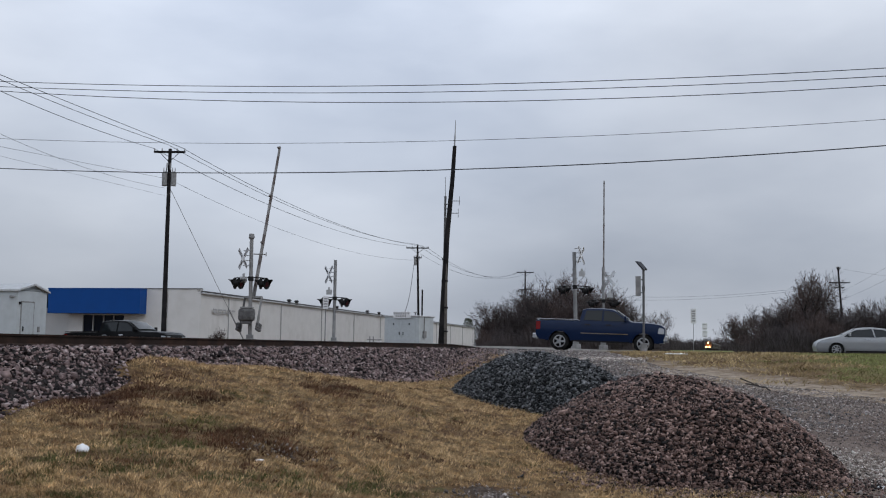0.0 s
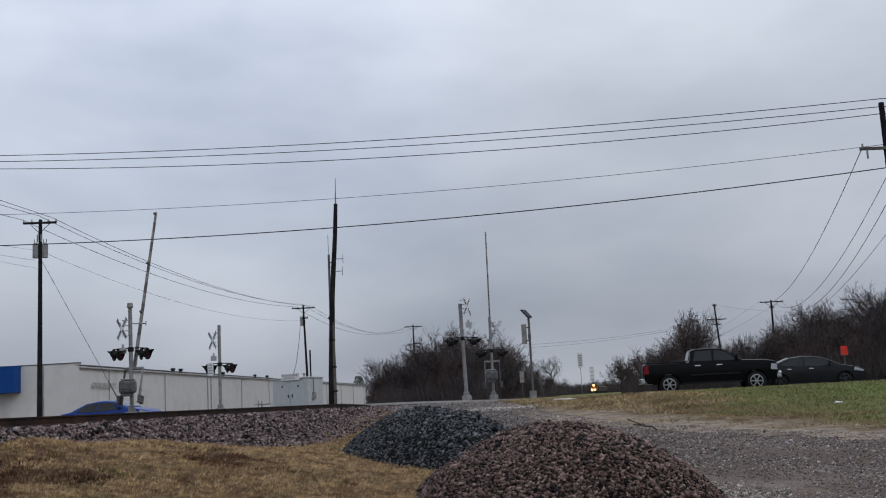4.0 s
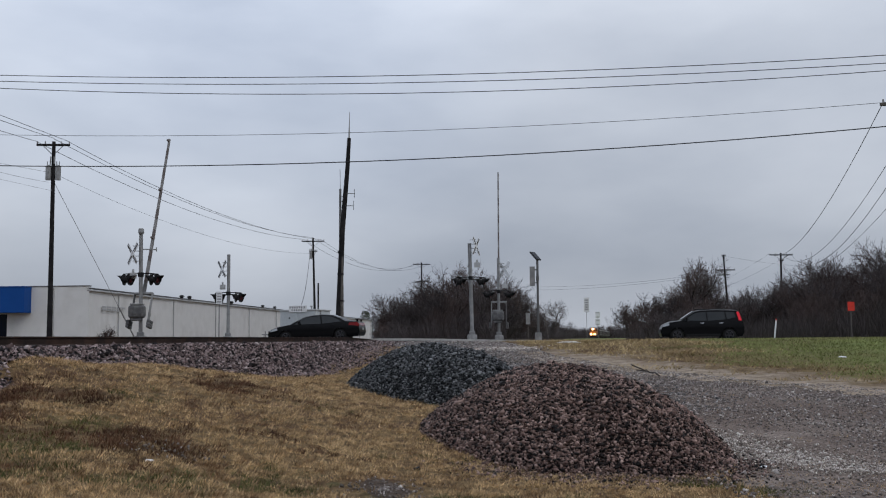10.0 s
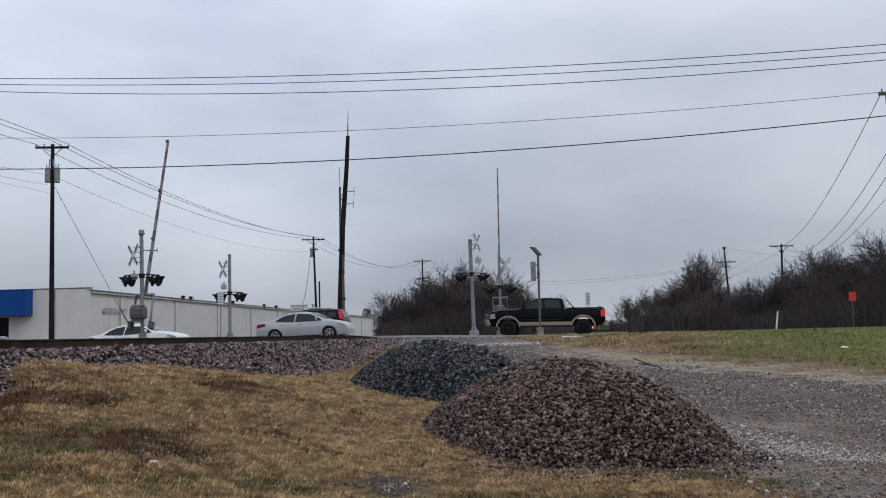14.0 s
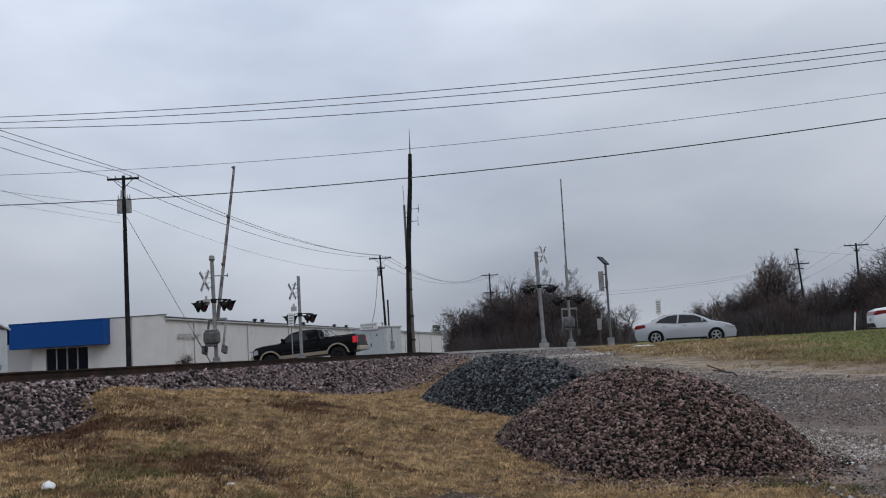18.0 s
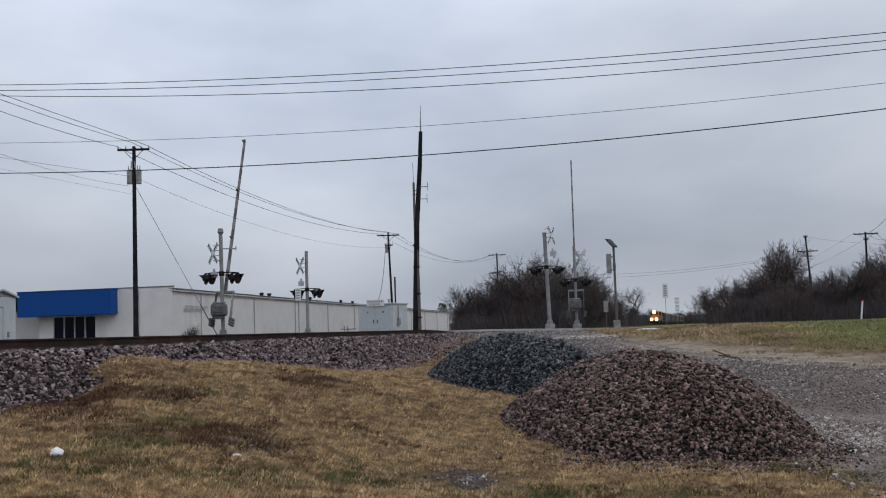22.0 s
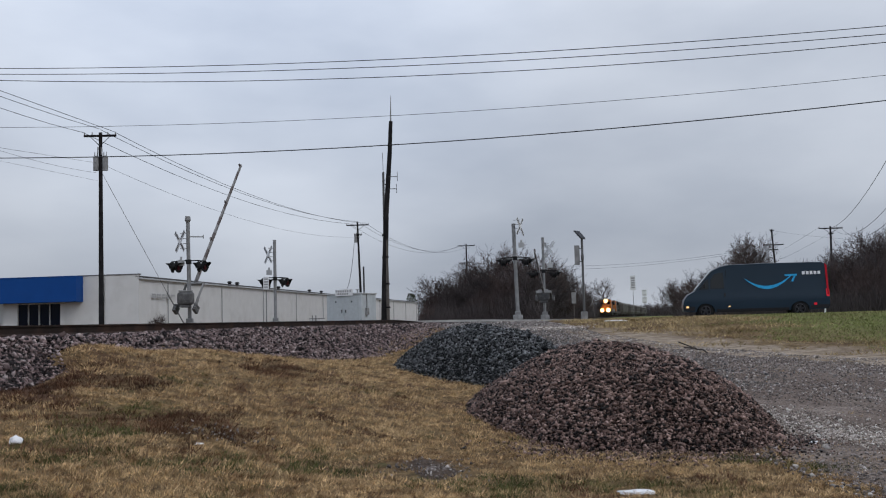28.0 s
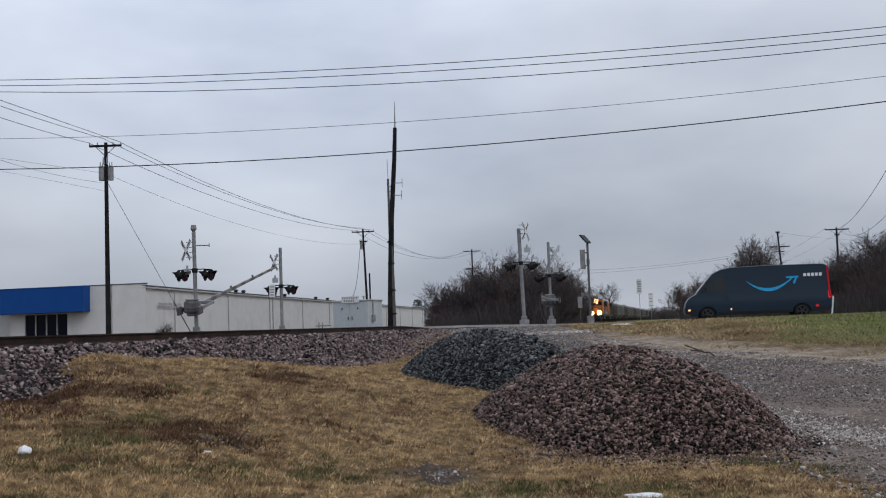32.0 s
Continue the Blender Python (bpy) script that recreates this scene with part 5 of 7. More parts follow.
# ---- warehouse ----
def warehouse():
    deg = -8.65
    cx, cy, z0 = -29.0, 106.0, 1.0
    root = thing("warehouse", (cx, cy, z0), "long cream-painted warehouse with bright blue office fascia", "warehouse", rz=deg)
    H, L, F = 5.75, 180.0, 48.0               # wall height, long side, front
    # local +y runs away along the long side, local -x along the front
    joints = [0.0, 7.4] + [7.4 + 17.0 * k for k in range(1, 11)] + [L]
    for a, b in zip(joints, joints[1:]):
        bm = bmesh.new()
        add_box(bm, (-0.2, (a + b) / 2, H / 2), (0.4, b - a - 0.05, H))
        part("wall_panel", bm, M_WALL, root)
        tube_part("downpipe", (0.10, b - 0.1, 0.1), (0.10, b - 0.1, H - 0.25), 0.06, M_WALL_TRIM, root)
    box_part("eaves_trim", (0.03, L / 2, H - 0.02), (0.50, L, 0.14), M_WALL_TRIM, root, "grey metal eaves trim")
    box_part("eaves_cap", (-0.1, L / 2, H + 0.20), (0.6, L, 0.10), M_COPING, root)
    bm = bmesh.new()
    add_box(bm, (-3.2 / 2 - 0.4, 0.2, (H + 0.4) / 2), (3.2 + 0.8 - 0.02, 0.4, H + 0.4))
    part("front_wall", bm, M_WALL, root)
    FH = H + 0.4
    x0 = -8.4
    # front wall left and right of the glazed entrance
    gx1, gx2 = -8.5, -13.2
    box_part("front_wall", ((gx1 - 3.6) / 2, 0.2, FH / 2), (abs(gx1 + 3.6), 0.4, FH - 0.02), M_WALL, root)
    box_part("front_wall", ((gx2 - 14.8) / 2, 0.2, FH / 2), (abs(-14.8 - gx2), 0.4, FH - 0.03), M_WALL, root)
    box_part("front_wall", ((gx1 + gx2) / 2, 0.2, (FH + 3.4) / 2), (abs(gx2 - gx1), 0.4, FH - 3.4), M_WALL, root)
    box_part("front_wall", (-31.2, 3.2, 2.1), (33, 0.4, 4.2), M_WALL, root)
    box_part("parapet_cap", (-7.4, 0.2, FH + 0.04), (14.9, 0.5, 0.10), M_COPING, root, "dark parapet flashing")
    w = (gx1 - gx2) / 4
    for k in range(4):
        pane = box_part("window_pane", (gx1 - w * (k + 0.5), 0.22, 1.7), (w - 0.1, 0.05, 3.4), M_WINDOW, root, "tall dark office window")
        box_part("mullion", (gx1 - w * (k + 1) + 0.0, 0.12, 1.7), (0.10, 0.16, 3.4), M_WALL_TRIM, pane)
    # blue fascia that stands out over the entrance
    fx1, fx2 = -6.0, -16.4
    bm = bmesh.new()
    add_box(bm, ((fx1 + fx2) / 2, -0.75, 4.78), (abs(fx2 - fx1), 1.5, 2.52), 0.03)
    part("blue_fascia", bm, M_AWNING, root, "plain bright blue box fascia")
    box_part("fascia_cap", ((fx1 + fx2) / 2, -0.75, 6.10), (abs(fx2 - fx1) + 0.06, 1.56, 0.10), M_AWNING, root)
    # roof and hidden sides
    bm = bmesh.new()
    v = [bm.verts.new(q) for q in ((-0.3, 0.4, H), (-0.3, L, H), (-F, L, H), (-F, 0.4, H))]
    bm.faces.new(v)
    bmesh.ops.solidify(bm, geom=list(bm.faces), thickness=0.15)
    part("roof", bm, M_ROOF, root)
    box_part("rear_wall", (-F / 2, L - 0.2, H / 2 - 0.1), (F - 0.8, 0.4, H - 0.25), M_WALL, root)
    box_part("side_wall", (-F + 0.2, L / 2, H / 2 - 0.1), (0.4, L - 1, H - 0.25), M_WALL, root)
    for k, y in enumerate((30, 33, 47, 52, 70, 78, 95)):
        bm = bmesh.new()
        add_tube(bm, (-0.9, y, H), (-0.9, y, H + 0.55), 0.22, seg=10)
        add_tube(bm, (-0.9, y, H + 0.55), (-0.9, y, H + 0.75), 0.38, 0.2, 10)
        part("roof_vent", bm, M_BLACK, root)
    for r in range(2):
        for k in range(5 - r):
            box_part("lettering_bar", (0.215, 3.3 + 1.25 * k, 4.15 - 0.28 * r), (0.02, 1.0, 0.2), M_WALL_TRIM, root)
    return root


warehouse()


# ---- grey sheet-steel hut with a gable ----
def hut():
    """local x runs back along the hut to its door end at 0, local y away from the eye."""
    root = thing("equipment_hut", (-21.62, 47.5, 1.30), "pale grey-blue sheet-steel hut with gabled roof and door", "hut", rz=-11.3)
    w, d, h, rise = 2.25, 4.6, 2.62, 0.30
    box_part("body", (-d / 2, w / 2, h / 2), (d, w, h), M_SHED, root, "", 0.015)
    bm = bmesh.new()
    prof = [(-0.1, h - 0.02), (w / 2, h + rise), (w + 0.1, h - 0.02), (w + 0.1, h + 0.06), (w / 2, h + rise + 0.09), (-0.1, h + 0.06)]
    ring = [[bm.verts.new((x, py, pz)) for py, pz in prof] for x in (-d - 0.12, 0.12)]
    k = len(prof)
    for i in range(k):
        bm.faces.new((ring[0][i], ring[0][(i + 1) % k], ring[1][(i + 1) % k], ring[1][i]))
    bm.faces.new(ring[0][::-1])
    bm.faces.new(ring[1])
    bmesh.ops.recalc_face_normals(bm, faces=list(bm.faces))
    part("roof", bm, M_ROOF, root)
    bm = bmesh.new()
    v = [bm.verts.new(q) for q in ((-0.02, 0, h), (-0.02, w, h), (-0.02, w / 2, h + rise))]
    bm.faces.new(v)
    bmesh.ops.solidify(bm, geom=list(bm.faces), thickness=0.05)
    part("gable", bm, M_SHED, root)
    door = box_part("door", (0.018, w * 0.33, 1.10), (0.03, w * 0.40, 1.95), M_SHED_DOOR, root, "grey steel door", 0.006)
    box_part("door_frame", (0.010, w * 0.33, 2.12), (0.03, w * 0.46, 0.07), M_GREY_PAINT, root)
    for s in (-1, 1):
        box_part("door_frame", (0.010, w * (0.33 + 0.215 * s), 1.10), (0.03, 0.05, 1.97), M_GREY_PAINT, root)
    box_part("door_handle", (0.05, w * 0.18, 0.85), (0.04, 0.06, 0.22), M_BLACK, door)
    box_part("lock_box", (0.04, w * 0.72, 0.85), (0.08, 0.10, 0.26), M_GREY_PAINT, root)
    box_part("lamp", (0.05, 0.12, 2.05), (0.08, 0.10, 0.12), M_BLACK, root)
    box_part("side_louvre", (-1.45, -0.018, 2.05), (0.30, 0.03, 0.34), M_GREY_PAINT, root)
    box_part("side_lamp", (-0.28, -0.05, 2.35), (0.22, 0.08, 0.10), M_GREY_PAINT, root)
    return root


hut()


# ---- litter ----
def litter(name, at, s, label, seed, flat=0.6):
    bm = bmesh.new()
    bmesh.ops.create_icosphere(bm, subdivisions=3, radius=1.0)
    for v in bm.verts:
        k = 1 + 0.35 * noise.noise(v.co * 1.6 + Vector((seed, 0, 0))) + 0.18 * noise.noise(v.co * 4 + Vector((0, seed, 0)))
        v.co = Vector((v.co.x * s[0], v.co.y * s[1], max(v.co.z, -0.5) * s[2])) * k
    ob = finish(name, bm, M_TRASH, None, label, smooth=True)
    ob.matrix_basis = pose(at[0], at[1], ground_z(*at) + s[2] * 0.42)
    return tagged(ob, category="litter")


def ground_hit(az, el):
    """Where a line of sight from the eye meets the ground."""
    ta, te = math.tan(radians(az)), math.tan(radians(el)) / math.cos(radians(az))
    y = 5.0
    while y < 60 and EYE + te * y > ground_z(ta * y, y):
        y += 0.02
    return ta * y, y


litter("plastic_bag", ground_hit(-21.25, -5.65), (0.058, 0.05, 0.045), "crumpled white plastic bag on the grass", 1.0)
litter("white_scrap", ground_hit(-12.2, -6.25), (0.045, 0.03, 0.015), "small white paper scrap in the grass", 2.0)
litter("paper_sheet", ground_hit(11.3, -9.45), (0.17, 0.09, 0.022), "flattened dirty white paper on the ground", 3.0)
litter("white_scrap", ground_hit(24.48, -1.1), (0.12, 0.08, 0.03), "small white litter on the green verge", 4.0)
litter("flat_board", ground_hit(10.44, -0.26), (0.42, 0.20, 0.035), "flat pale scrap of board on the tan verge", 5.0)
litter("pale_stone", ground_hit(20.43, -6.86), (0.06, 0.045, 0.028), "single pale flat stone lying on gravel", 6.0)


def fallen_branch():
    a, b = ground_hit(14.04, -1.89), ground_hit(15.19, -2.16)
    bm = bmesh.new()
    pts = [Vector((a[0] + (b[0] - a[0]) * k / 6, a[1] + (b[1] - a[1]) * k / 6 + 0.12 * math.sin(2.0 * k), 0)) for k in range(7)]
    add_path(bm, [(p.x, p.y, ground_z(p.x, p.y) + 0.07 + 0.03 * math.sin(3 * k)) for k, p in enumerate(pts)], 0.018, 6)
    q = pts[2]
    add_path(bm, [(q.x, q.y, ground_z(q.x, q.y) + 0.08), (q.x - 0.3, q.y + 0.2, ground_z(q.x, q.y) + 0.22)], 0.016, 5)
    tagged(finish("fallen_branch", bm, M_BARK, None, "dark broken branch lying on the gravel lane"), category="branch")


fallen_branch()


# ---- road vehicles ----
def hermite(knots):
    """A smooth path through (seconds, metres) with steady speed outside them."""
    t, x = (np.array(c, float) for c in zip(*knots))
    d = np.diff(x) / np.diff(t)
    m = np.r_[d[0], (d[:-1] + d[1:]) / 2, d[-1]]

    def at(s):
        if s <= t[0]:
            return x[0] + m[0] * (s - t[0])
        if s >= t[-1]:
            return x[-1] + m[-1] * (s - t[-1])
        i = int(np.searchsorted(t, s, "right")) - 1
        h, u = t[i + 1] - t[i], (s - t[i]) / (t[i + 1] - t[i])
        return ((1 + 2 * u) * x[i] + u * h * m[i]) * (1 - u) ** 2 + ((3 - 2 * u) * x[i + 1] + (u - 1) * h * m[i + 1]) * u * u

    return at


SWELL = 0.055                            # how far the flanks of a vehicle bulge at the shoulder


class Shape:
    """The side outline and breadth of a vehicle; x runs from tail to nose, z up from the road."""

    def __init__(self, length, half, belt, roof, tumble, taper):
        self.length, self.half, self.belt, self.roof, self.tumble, self.taper = length, half, belt, roof, tumble, taper

    def width(self, x, z):
        e = abs(2 * x / self.length - 1)
        w = self.half * (1 - self.taper * max(0.0, e - 0.55) ** 2 * 4)
        if z > self.belt:
            w *= 1 - self.tumble * (z - self.belt) / (self.roof - self.belt)
        elif z < 0.45:
            w *= 1 - 0.06 * (0.45 - z) / 0.25
        return w


def arch(xc, r, zb, zc, n=11):
    """Points of a wheel arch round the axle's height, from nose side to tail side."""
    a0 = math.asin(max(-0.9, min(0.9, (zb - zc) / r)))
    return [(xc + r * math.cos(a), zc + r * math.sin(a)) for a in np.linspace(a0, math.pi - a0, n)]


def vehicle_body(root, shape, top, sill, axles, r_arch, axle_z, mat, name="body", crown=0.035):
    pts = list(top)
    for xc in sorted(axles, reverse=True):
        pts += [(x, z) for x, z in arch(xc, r_arch, sill, axle_z)]
    bm = bmesh.new()
    rows = []
    for s in (-1, 1):
        rows.append([bm.verts.new((x, s, z)) for x, z in pts])
    n = len(pts)
    bm.faces.new(rows[0])
    bm.faces.new(rows[1][::-1])
    for i in range(n):
        bm.faces.new((rows[0][i], rows[1][i], rows[1][(i + 1) % n], rows[0][(i + 1) % n]))
    bmesh.ops.recalc_face_normals(bm, faces=list(bm.faces))
    bmesh.ops.triangulate(bm, faces=[q for q in bm.faces if len(q.verts) > 4])
    for co, no in [((0, s, 0), (0, 1, 0)) for s in (-0.93, -0.5, 0, 0.5, 0.93)] + \
                  [((0, 0, z), (0, 0, 1)) for z in (shape.belt, shape.belt * 0.75 + 0.5, shape.belt * 0.75, shape.belt - 0.12)] + \
                  [((x, 0, 0), (1, 0, 0)) for x in np.linspace(0.25, shape.length - 0.25, 7)]:
        bmesh.ops.bisect_plane(bm, geom=list(bm.verts) + list(bm.edges) + list(bm.faces), plane_co=co, plane_no=no)
    for v in bm.verts:
        s = v.co.y
        x, z = v.co.x, v.co.z
        side = abs(s)
        bulge = SWELL * max(0.0, 1 - abs(z - shape.belt * 0.75) / 0.5) if side > 0.99 else 0.0
        v.co.y = math.copysign(1, s) * (side * shape.width(x, z) + bulge) if s else 0.0
        if z > sill + 0.25:
            v.co.z += crown * (1 - side ** 2)
            if side >= 0.99:
                v.co.z -= 0.02
    for v in bm.verts:
        v.co.x -= shape.length / 2
    ob = part(name, bm, mat, root, smooth=True)
    ob.data.set_sharp_from_angle(angle=radians(32))
    return ob


def side_panel(name, shape, poly, mat, root, out=0.012, label="", depth=0.03):
    """A thin panel on both flanks, from a side-view outline; returns the two."""
    made = []
    for s in (-1, 1):
        bm = bmesh.new()
        a = [bm.verts.new((x - shape.length / 2, s * (shape.width(x, z) + out + SWELL * max(0.0, 1 - abs(z - shape.belt * 0.75) / 0.5)), z)) for x, z in poly]
        b = [bm.verts.new((x - shape.length / 2, s * (shape.width(x, z) + out - depth), z)) for x, z in poly]
        n = len(poly)
        bm.faces.new(a)
        bm.faces.new(b[::-1])
        for i in range(n):
            bm.faces.new((a[i], b[i], b[(i + 1) % n], a[(i + 1) % n]))
        bmesh.ops.recalc_face_normals(bm, faces=list(bm.faces))
        bmesh.ops.triangulate(bm, faces=[q for q in bm.faces if len(q.verts) > 4])
        made.append(part(name, bm, mat, root, label))
    return made


def cross_panel(name, shape, a, b, mat, root, k1=0.9, k2=0.9, out=0.02, crown=0.035, label=""):
    """A pane or panel across the width between two outline points."""
    bm = bmesh.new()
    rows = []
    d = Vector((b[0] - a[0], 0, b[1] - a[1]))
    nrm = Vector((-d.z, 0, d.x)).normalized()
    if nrm.z < 0 or (abs(nrm.z) < 1e-3 and (a[0] > shape.length / 2) != (nrm.x > 0)):
        nrm = -nrm
    for off in (out, out - 0.03):
        for (x, z), k in ((a, k1), (b, k2)):
            row = []
            for s in np.linspace(-1, 1, 7):
                w = shape.width(x, z) * k * s
                row.append(bm.verts.new(Vector((x - shape.length / 2, w, z + crown * (1 - (s * k) ** 2))) + nrm * off))
            rows.append(row)
    for i in range(6):
        bm.faces.new((rows[0][i], rows[0][i + 1], rows[1][i + 1], rows[1][i]))
        bm.faces.new((rows[2][i], rows[3][i], rows[3][i + 1], rows[2][i + 1]))
        bm.faces.new((rows[0][i], rows[2][i], rows[2][i + 1], rows[0][i + 1]))
        bm.faces.new((rows[1][i], rows[1][i + 1], rows[3][i + 1], rows[3][i]))
    for i in (0, 6):
        bm.faces.new((rows[0][i], rows[1][i], rows[3][i], rows[2][i]))
    bmesh.ops.recalc_face_normals(bm, faces=list(bm.faces))
    return part(name, bm, mat, root, label)


def wheel(root, x, y, r, width, rim_mat, spokes):
    """A tyre that turns, with rim and spokes on both faces."""
    bm = bmesh.new()
    prof = [(r * 0.66, -width / 2), (r * 0.90, -width / 2), (r * 0.985, -width * 0.36), (r, 0), (r * 0.985, width * 0.36), (r * 0.90, width / 2), (r * 0.66, width / 2)]
    n = 28
    rings = [[bm.verts.new((p * math.cos(i * math.tau / n), q, p * math.sin(i * math.tau / n))) for p, q in prof] for i in range(n)]
    for i in range(n):
        for k in range(len(prof) - 1):
            bm.faces.new((rings[i][k], rings[(i + 1) % n][k], rings[(i + 1) % n][k + 1], rings[i][k + 1]))
    bmesh.ops.recalc_face_normals(bm, faces=list(bm.faces))
    tyre = part("wheel", bm, M_TYRE, root, smooth=True)
    tyre.matrix_basis = pose(x, y, r)
    bm = bmesh.new()
    R = Matrix.Rotation(radians(90), 4, "X")
    bmesh.ops.create_cone(bm, cap_ends=True, segments=24, radius1=r * 0.665, radius2=r * 0.665, depth=width * 0.35, matrix=R)
    part("brake_drum", bm, M_DARK, tyre)
    bm = bmesh.new()
    s = 1 if y > 0 else -1
    for i in range(24):
        a, b = i * math.tau / 24, (i + 1) * math.tau / 24
        q = [(0.67, 0.50), (0.59, 0.52), (0.57, 0.30)]
        for (p1, d1), (p2, d2) in zip(q, q[1:]):
            bm.faces.new([bm.verts.new((r * p * math.cos(c), s * width * d, r * p * math.sin(c))) for p, d, c in ((p1, d1, a), (p2, d2, a), (p2, d2, b), (p1, d1, b))])
    for i in range(spokes):
        m = Matrix.Rotation(i * math.tau / spokes, 4, "Y") @ Matrix.Translation((r * 0.32, s * width * 0.44, 0))
        vs = add_box(bm, (0, 0, 0), (r * 0.58, 0.035, r * (0.20 if spokes < 6 else 0.12)), 0.006)
        bmesh.ops.transform(bm, matrix=m, verts=vs)
    bmesh.ops.create_cone(bm, cap_ends=True, segments=16, radius1=r * 0.16, radius2=r * 0.13, depth=0.05, matrix=Matrix.Translation((0, s * width * 0.45, 0)) @ R)
    bmesh.ops.remove_doubles(bm, verts=list(bm.verts), dist=1e-4)
    bmesh.ops.recalc_face_normals(bm, faces=list(bm.faces))
    part("rim", bm, rim_mat, tyre)
    return tyre


def strip_line(shape, x1, x2, z1, z2, h):
    return [(x1, z1 - h / 2), (x2, z2 - h / 2), (x2, z2 + h / 2), (x1, z1 + h / 2)]


VEHICLES = []


def vehicle(name, label, kind, y0, knots, heading, mat, rim=None, spokes=5, length=None, **more):
    """Build a vehicle at its lane and note how it moves. heading 1 drives to +x, -1 to -x."""
    rim = rim or M_RIM
    root = thing(name, (0, 0, 0), label, {"pickup": "pickup truck", "van": "van", "box": "small suv"}.get(kind, "car"), "vehicles on the road")
    if kind == "sedan" or kind == "coupe":
        L = length or 4.65
        k = L / 4.65
        H = 1.42 if kind == "sedan" else 1.44
        c = 0.0 if kind == "sedan" else -0.12
        sh = Shape(L, 0.90, 0.93, H, 0.24, 0.16)
        top = [(0.10 * k, 0.24), (0.0, 0.45), (0.02 * k, 0.74), (0.10 * k, 0.96), (0.28 * k, 1.02), (0.72 * k, 1.06), (1.10 * k + c, 1.23), (1.52 * k + c, H - 0.05), (1.95 * k + c, H), (2.40 * k + c, H - 0.005),
               (2.80 * k + c, H - 0.07), (3.25 * k + c, 1.17), (3.58 * k + c, 0.99), (4.05 * k, 0.90), (4.40 * k, 0.80), (4.58 * k, 0.68), (4.65 * k, 0.50), (4.60 * k, 0.24)]
        ax, rw, sill = (0.97 * k, 3.72 * k), 0.335, 0.22
        vehicle_body(root, sh, top, sill, ax, rw + 0.045, rw, mat)
        side_panel("side_window", sh, [(2.02 * k + c, 0.955), (3.38 * k + c, 0.965), (3.17 * k + c, 1.14), (2.78 * k + c, H - 0.115), (2.10 * k + c, H - 0.06)], M_CAR_GLASS, root)
        side_panel("side_window", sh, [(1.00 * k + c, 1.03), (1.95 * k + c, 0.955), (2.03 * k + c, H - 0.06), (1.56 * k + c, H - 0.105), (1.20 * k + c, 1.17)], M_CAR_GLASS, root)
        cross_panel("windscreen", sh, (3.52 * k + c, 1.025), (2.84 * k + c, H - 0.085), M_CAR_GLASS, root, 0.88, 0.86)
        cross_panel("rear_window", sh, (0.80 * k, 1.095), (1.48 * k + c, H - 0.06), M_CAR_GLASS, root, 0.80, 0.82)
        for x in (2.0 * k + c, 1.02 * k + c if kind == "sedan" else 1.0 * k, 3.18 * k):
            side_panel("door_seam", sh, [(x - 0.006, 0.32), (x + 0.006, 0.32), (x + 0.02, 0.97), (x + 0.008, 0.97)], M_DARK, root, 0.004)
        for x in (1.28 * k, 2.22 * k):
            side_panel("door_handle", sh, strip_line(sh, x, x + 0.19, 0.86, 0.86, 0.035), mat if more.get("plain_handles") else M_CHROME, root, 0.03)
        side_panel("headlamp", sh, [(4.12 * k, 0.70), (4.52 * k, 0.62), (4.54 * k, 0.70), (4.16 * k, 0.83)], M_HEAD, root, 0.012)
        side_panel("tail_lamp", sh, [(0.03 * k, 0.76), (0.52 * k, 0.83), (0.50 * k, 0.96), (0.09 * k, 0.95)], more.get("tail", M_TAIL), root, 0.012)
        cross_panel("tail_lamp", sh, (0.012 * k, 0.78), (0.07 * k, 0.92), more.get("tail", M_TAIL), root, 0.95, 0.95, 0.02, 0.0)
        cross_panel("rear_bumper", sh, (0.08 * k, 0.26), (0.0, 0.44), M_PLASTIC, root, 0.9, 0.92, 0.015, 0.0)
        cross_panel("number_plate", sh, (0.004, 0.54), (0.012, 0.66), M_PLATE, root, 0.18, 0.18, 0.03, 0.0)
        cross_panel("grille", sh, (4.61 * k, 0.34), (4.63 * k, 0.56), M_PLASTIC, root, 0.80, 0.80, 0.025, 0.0)
        side_panel("sill_trim", sh, strip_line(sh, 1.42 * k, 3.30 * k, 0.255, 0.255, 0.07), M_PLASTIC, root, 0.008)
        mz, mx = 1.02, 3.12 * k + c
        if more.get("spoiler"):
            box_part("rear_spoiler", (0.14 - L / 2, 0, 1.12), (0.22, 1.45, 0.04), mat, root, "", 0.015)
            for s in (-0.5, 0.5):
                box_part("spoiler_foot", (0.18 - L / 2, s, 1.06), (0.10, 0.05, 0.12), mat, root)
    elif kind == "box":
        L, H = 4.16, 1.60
        sh = Shape(L, 0.90, 1.00, H, 0.16, 0.14)
        top = [(0.10, 0.28), (0.0, 0.48), (0.03, 0.86), (0.10, 1.08), (0.26, 1.50), (0.42, 1.585), (1.4, 1.61), (2.15, 1.59), (2.45, 1.53), (2.95, 1.19), (3.18, 1.07), (3.70, 1.00), (4.02, 0.86), (4.13, 0.66), (4.16, 0.45), (4.08, 0.26)]
        ax, rw, sill = (0.76, 3.33), 0.34, 0.26
        vehicle_body(root, sh, top, sill, ax, rw + 0.05, rw, mat)
        side_panel("side_window", sh, [(1.86, 1.05), (2.98, 1.05), (2.86, 1.16), (2.42, 1.46), (1.90, 1.51)], M_CAR_GLASS, root)
        side_panel("side_window", sh, [(0.92, 1.12), (1.80, 1.05), (1.84, 1.51), (0.98, 1.51)], M_CAR_GLASS, root)
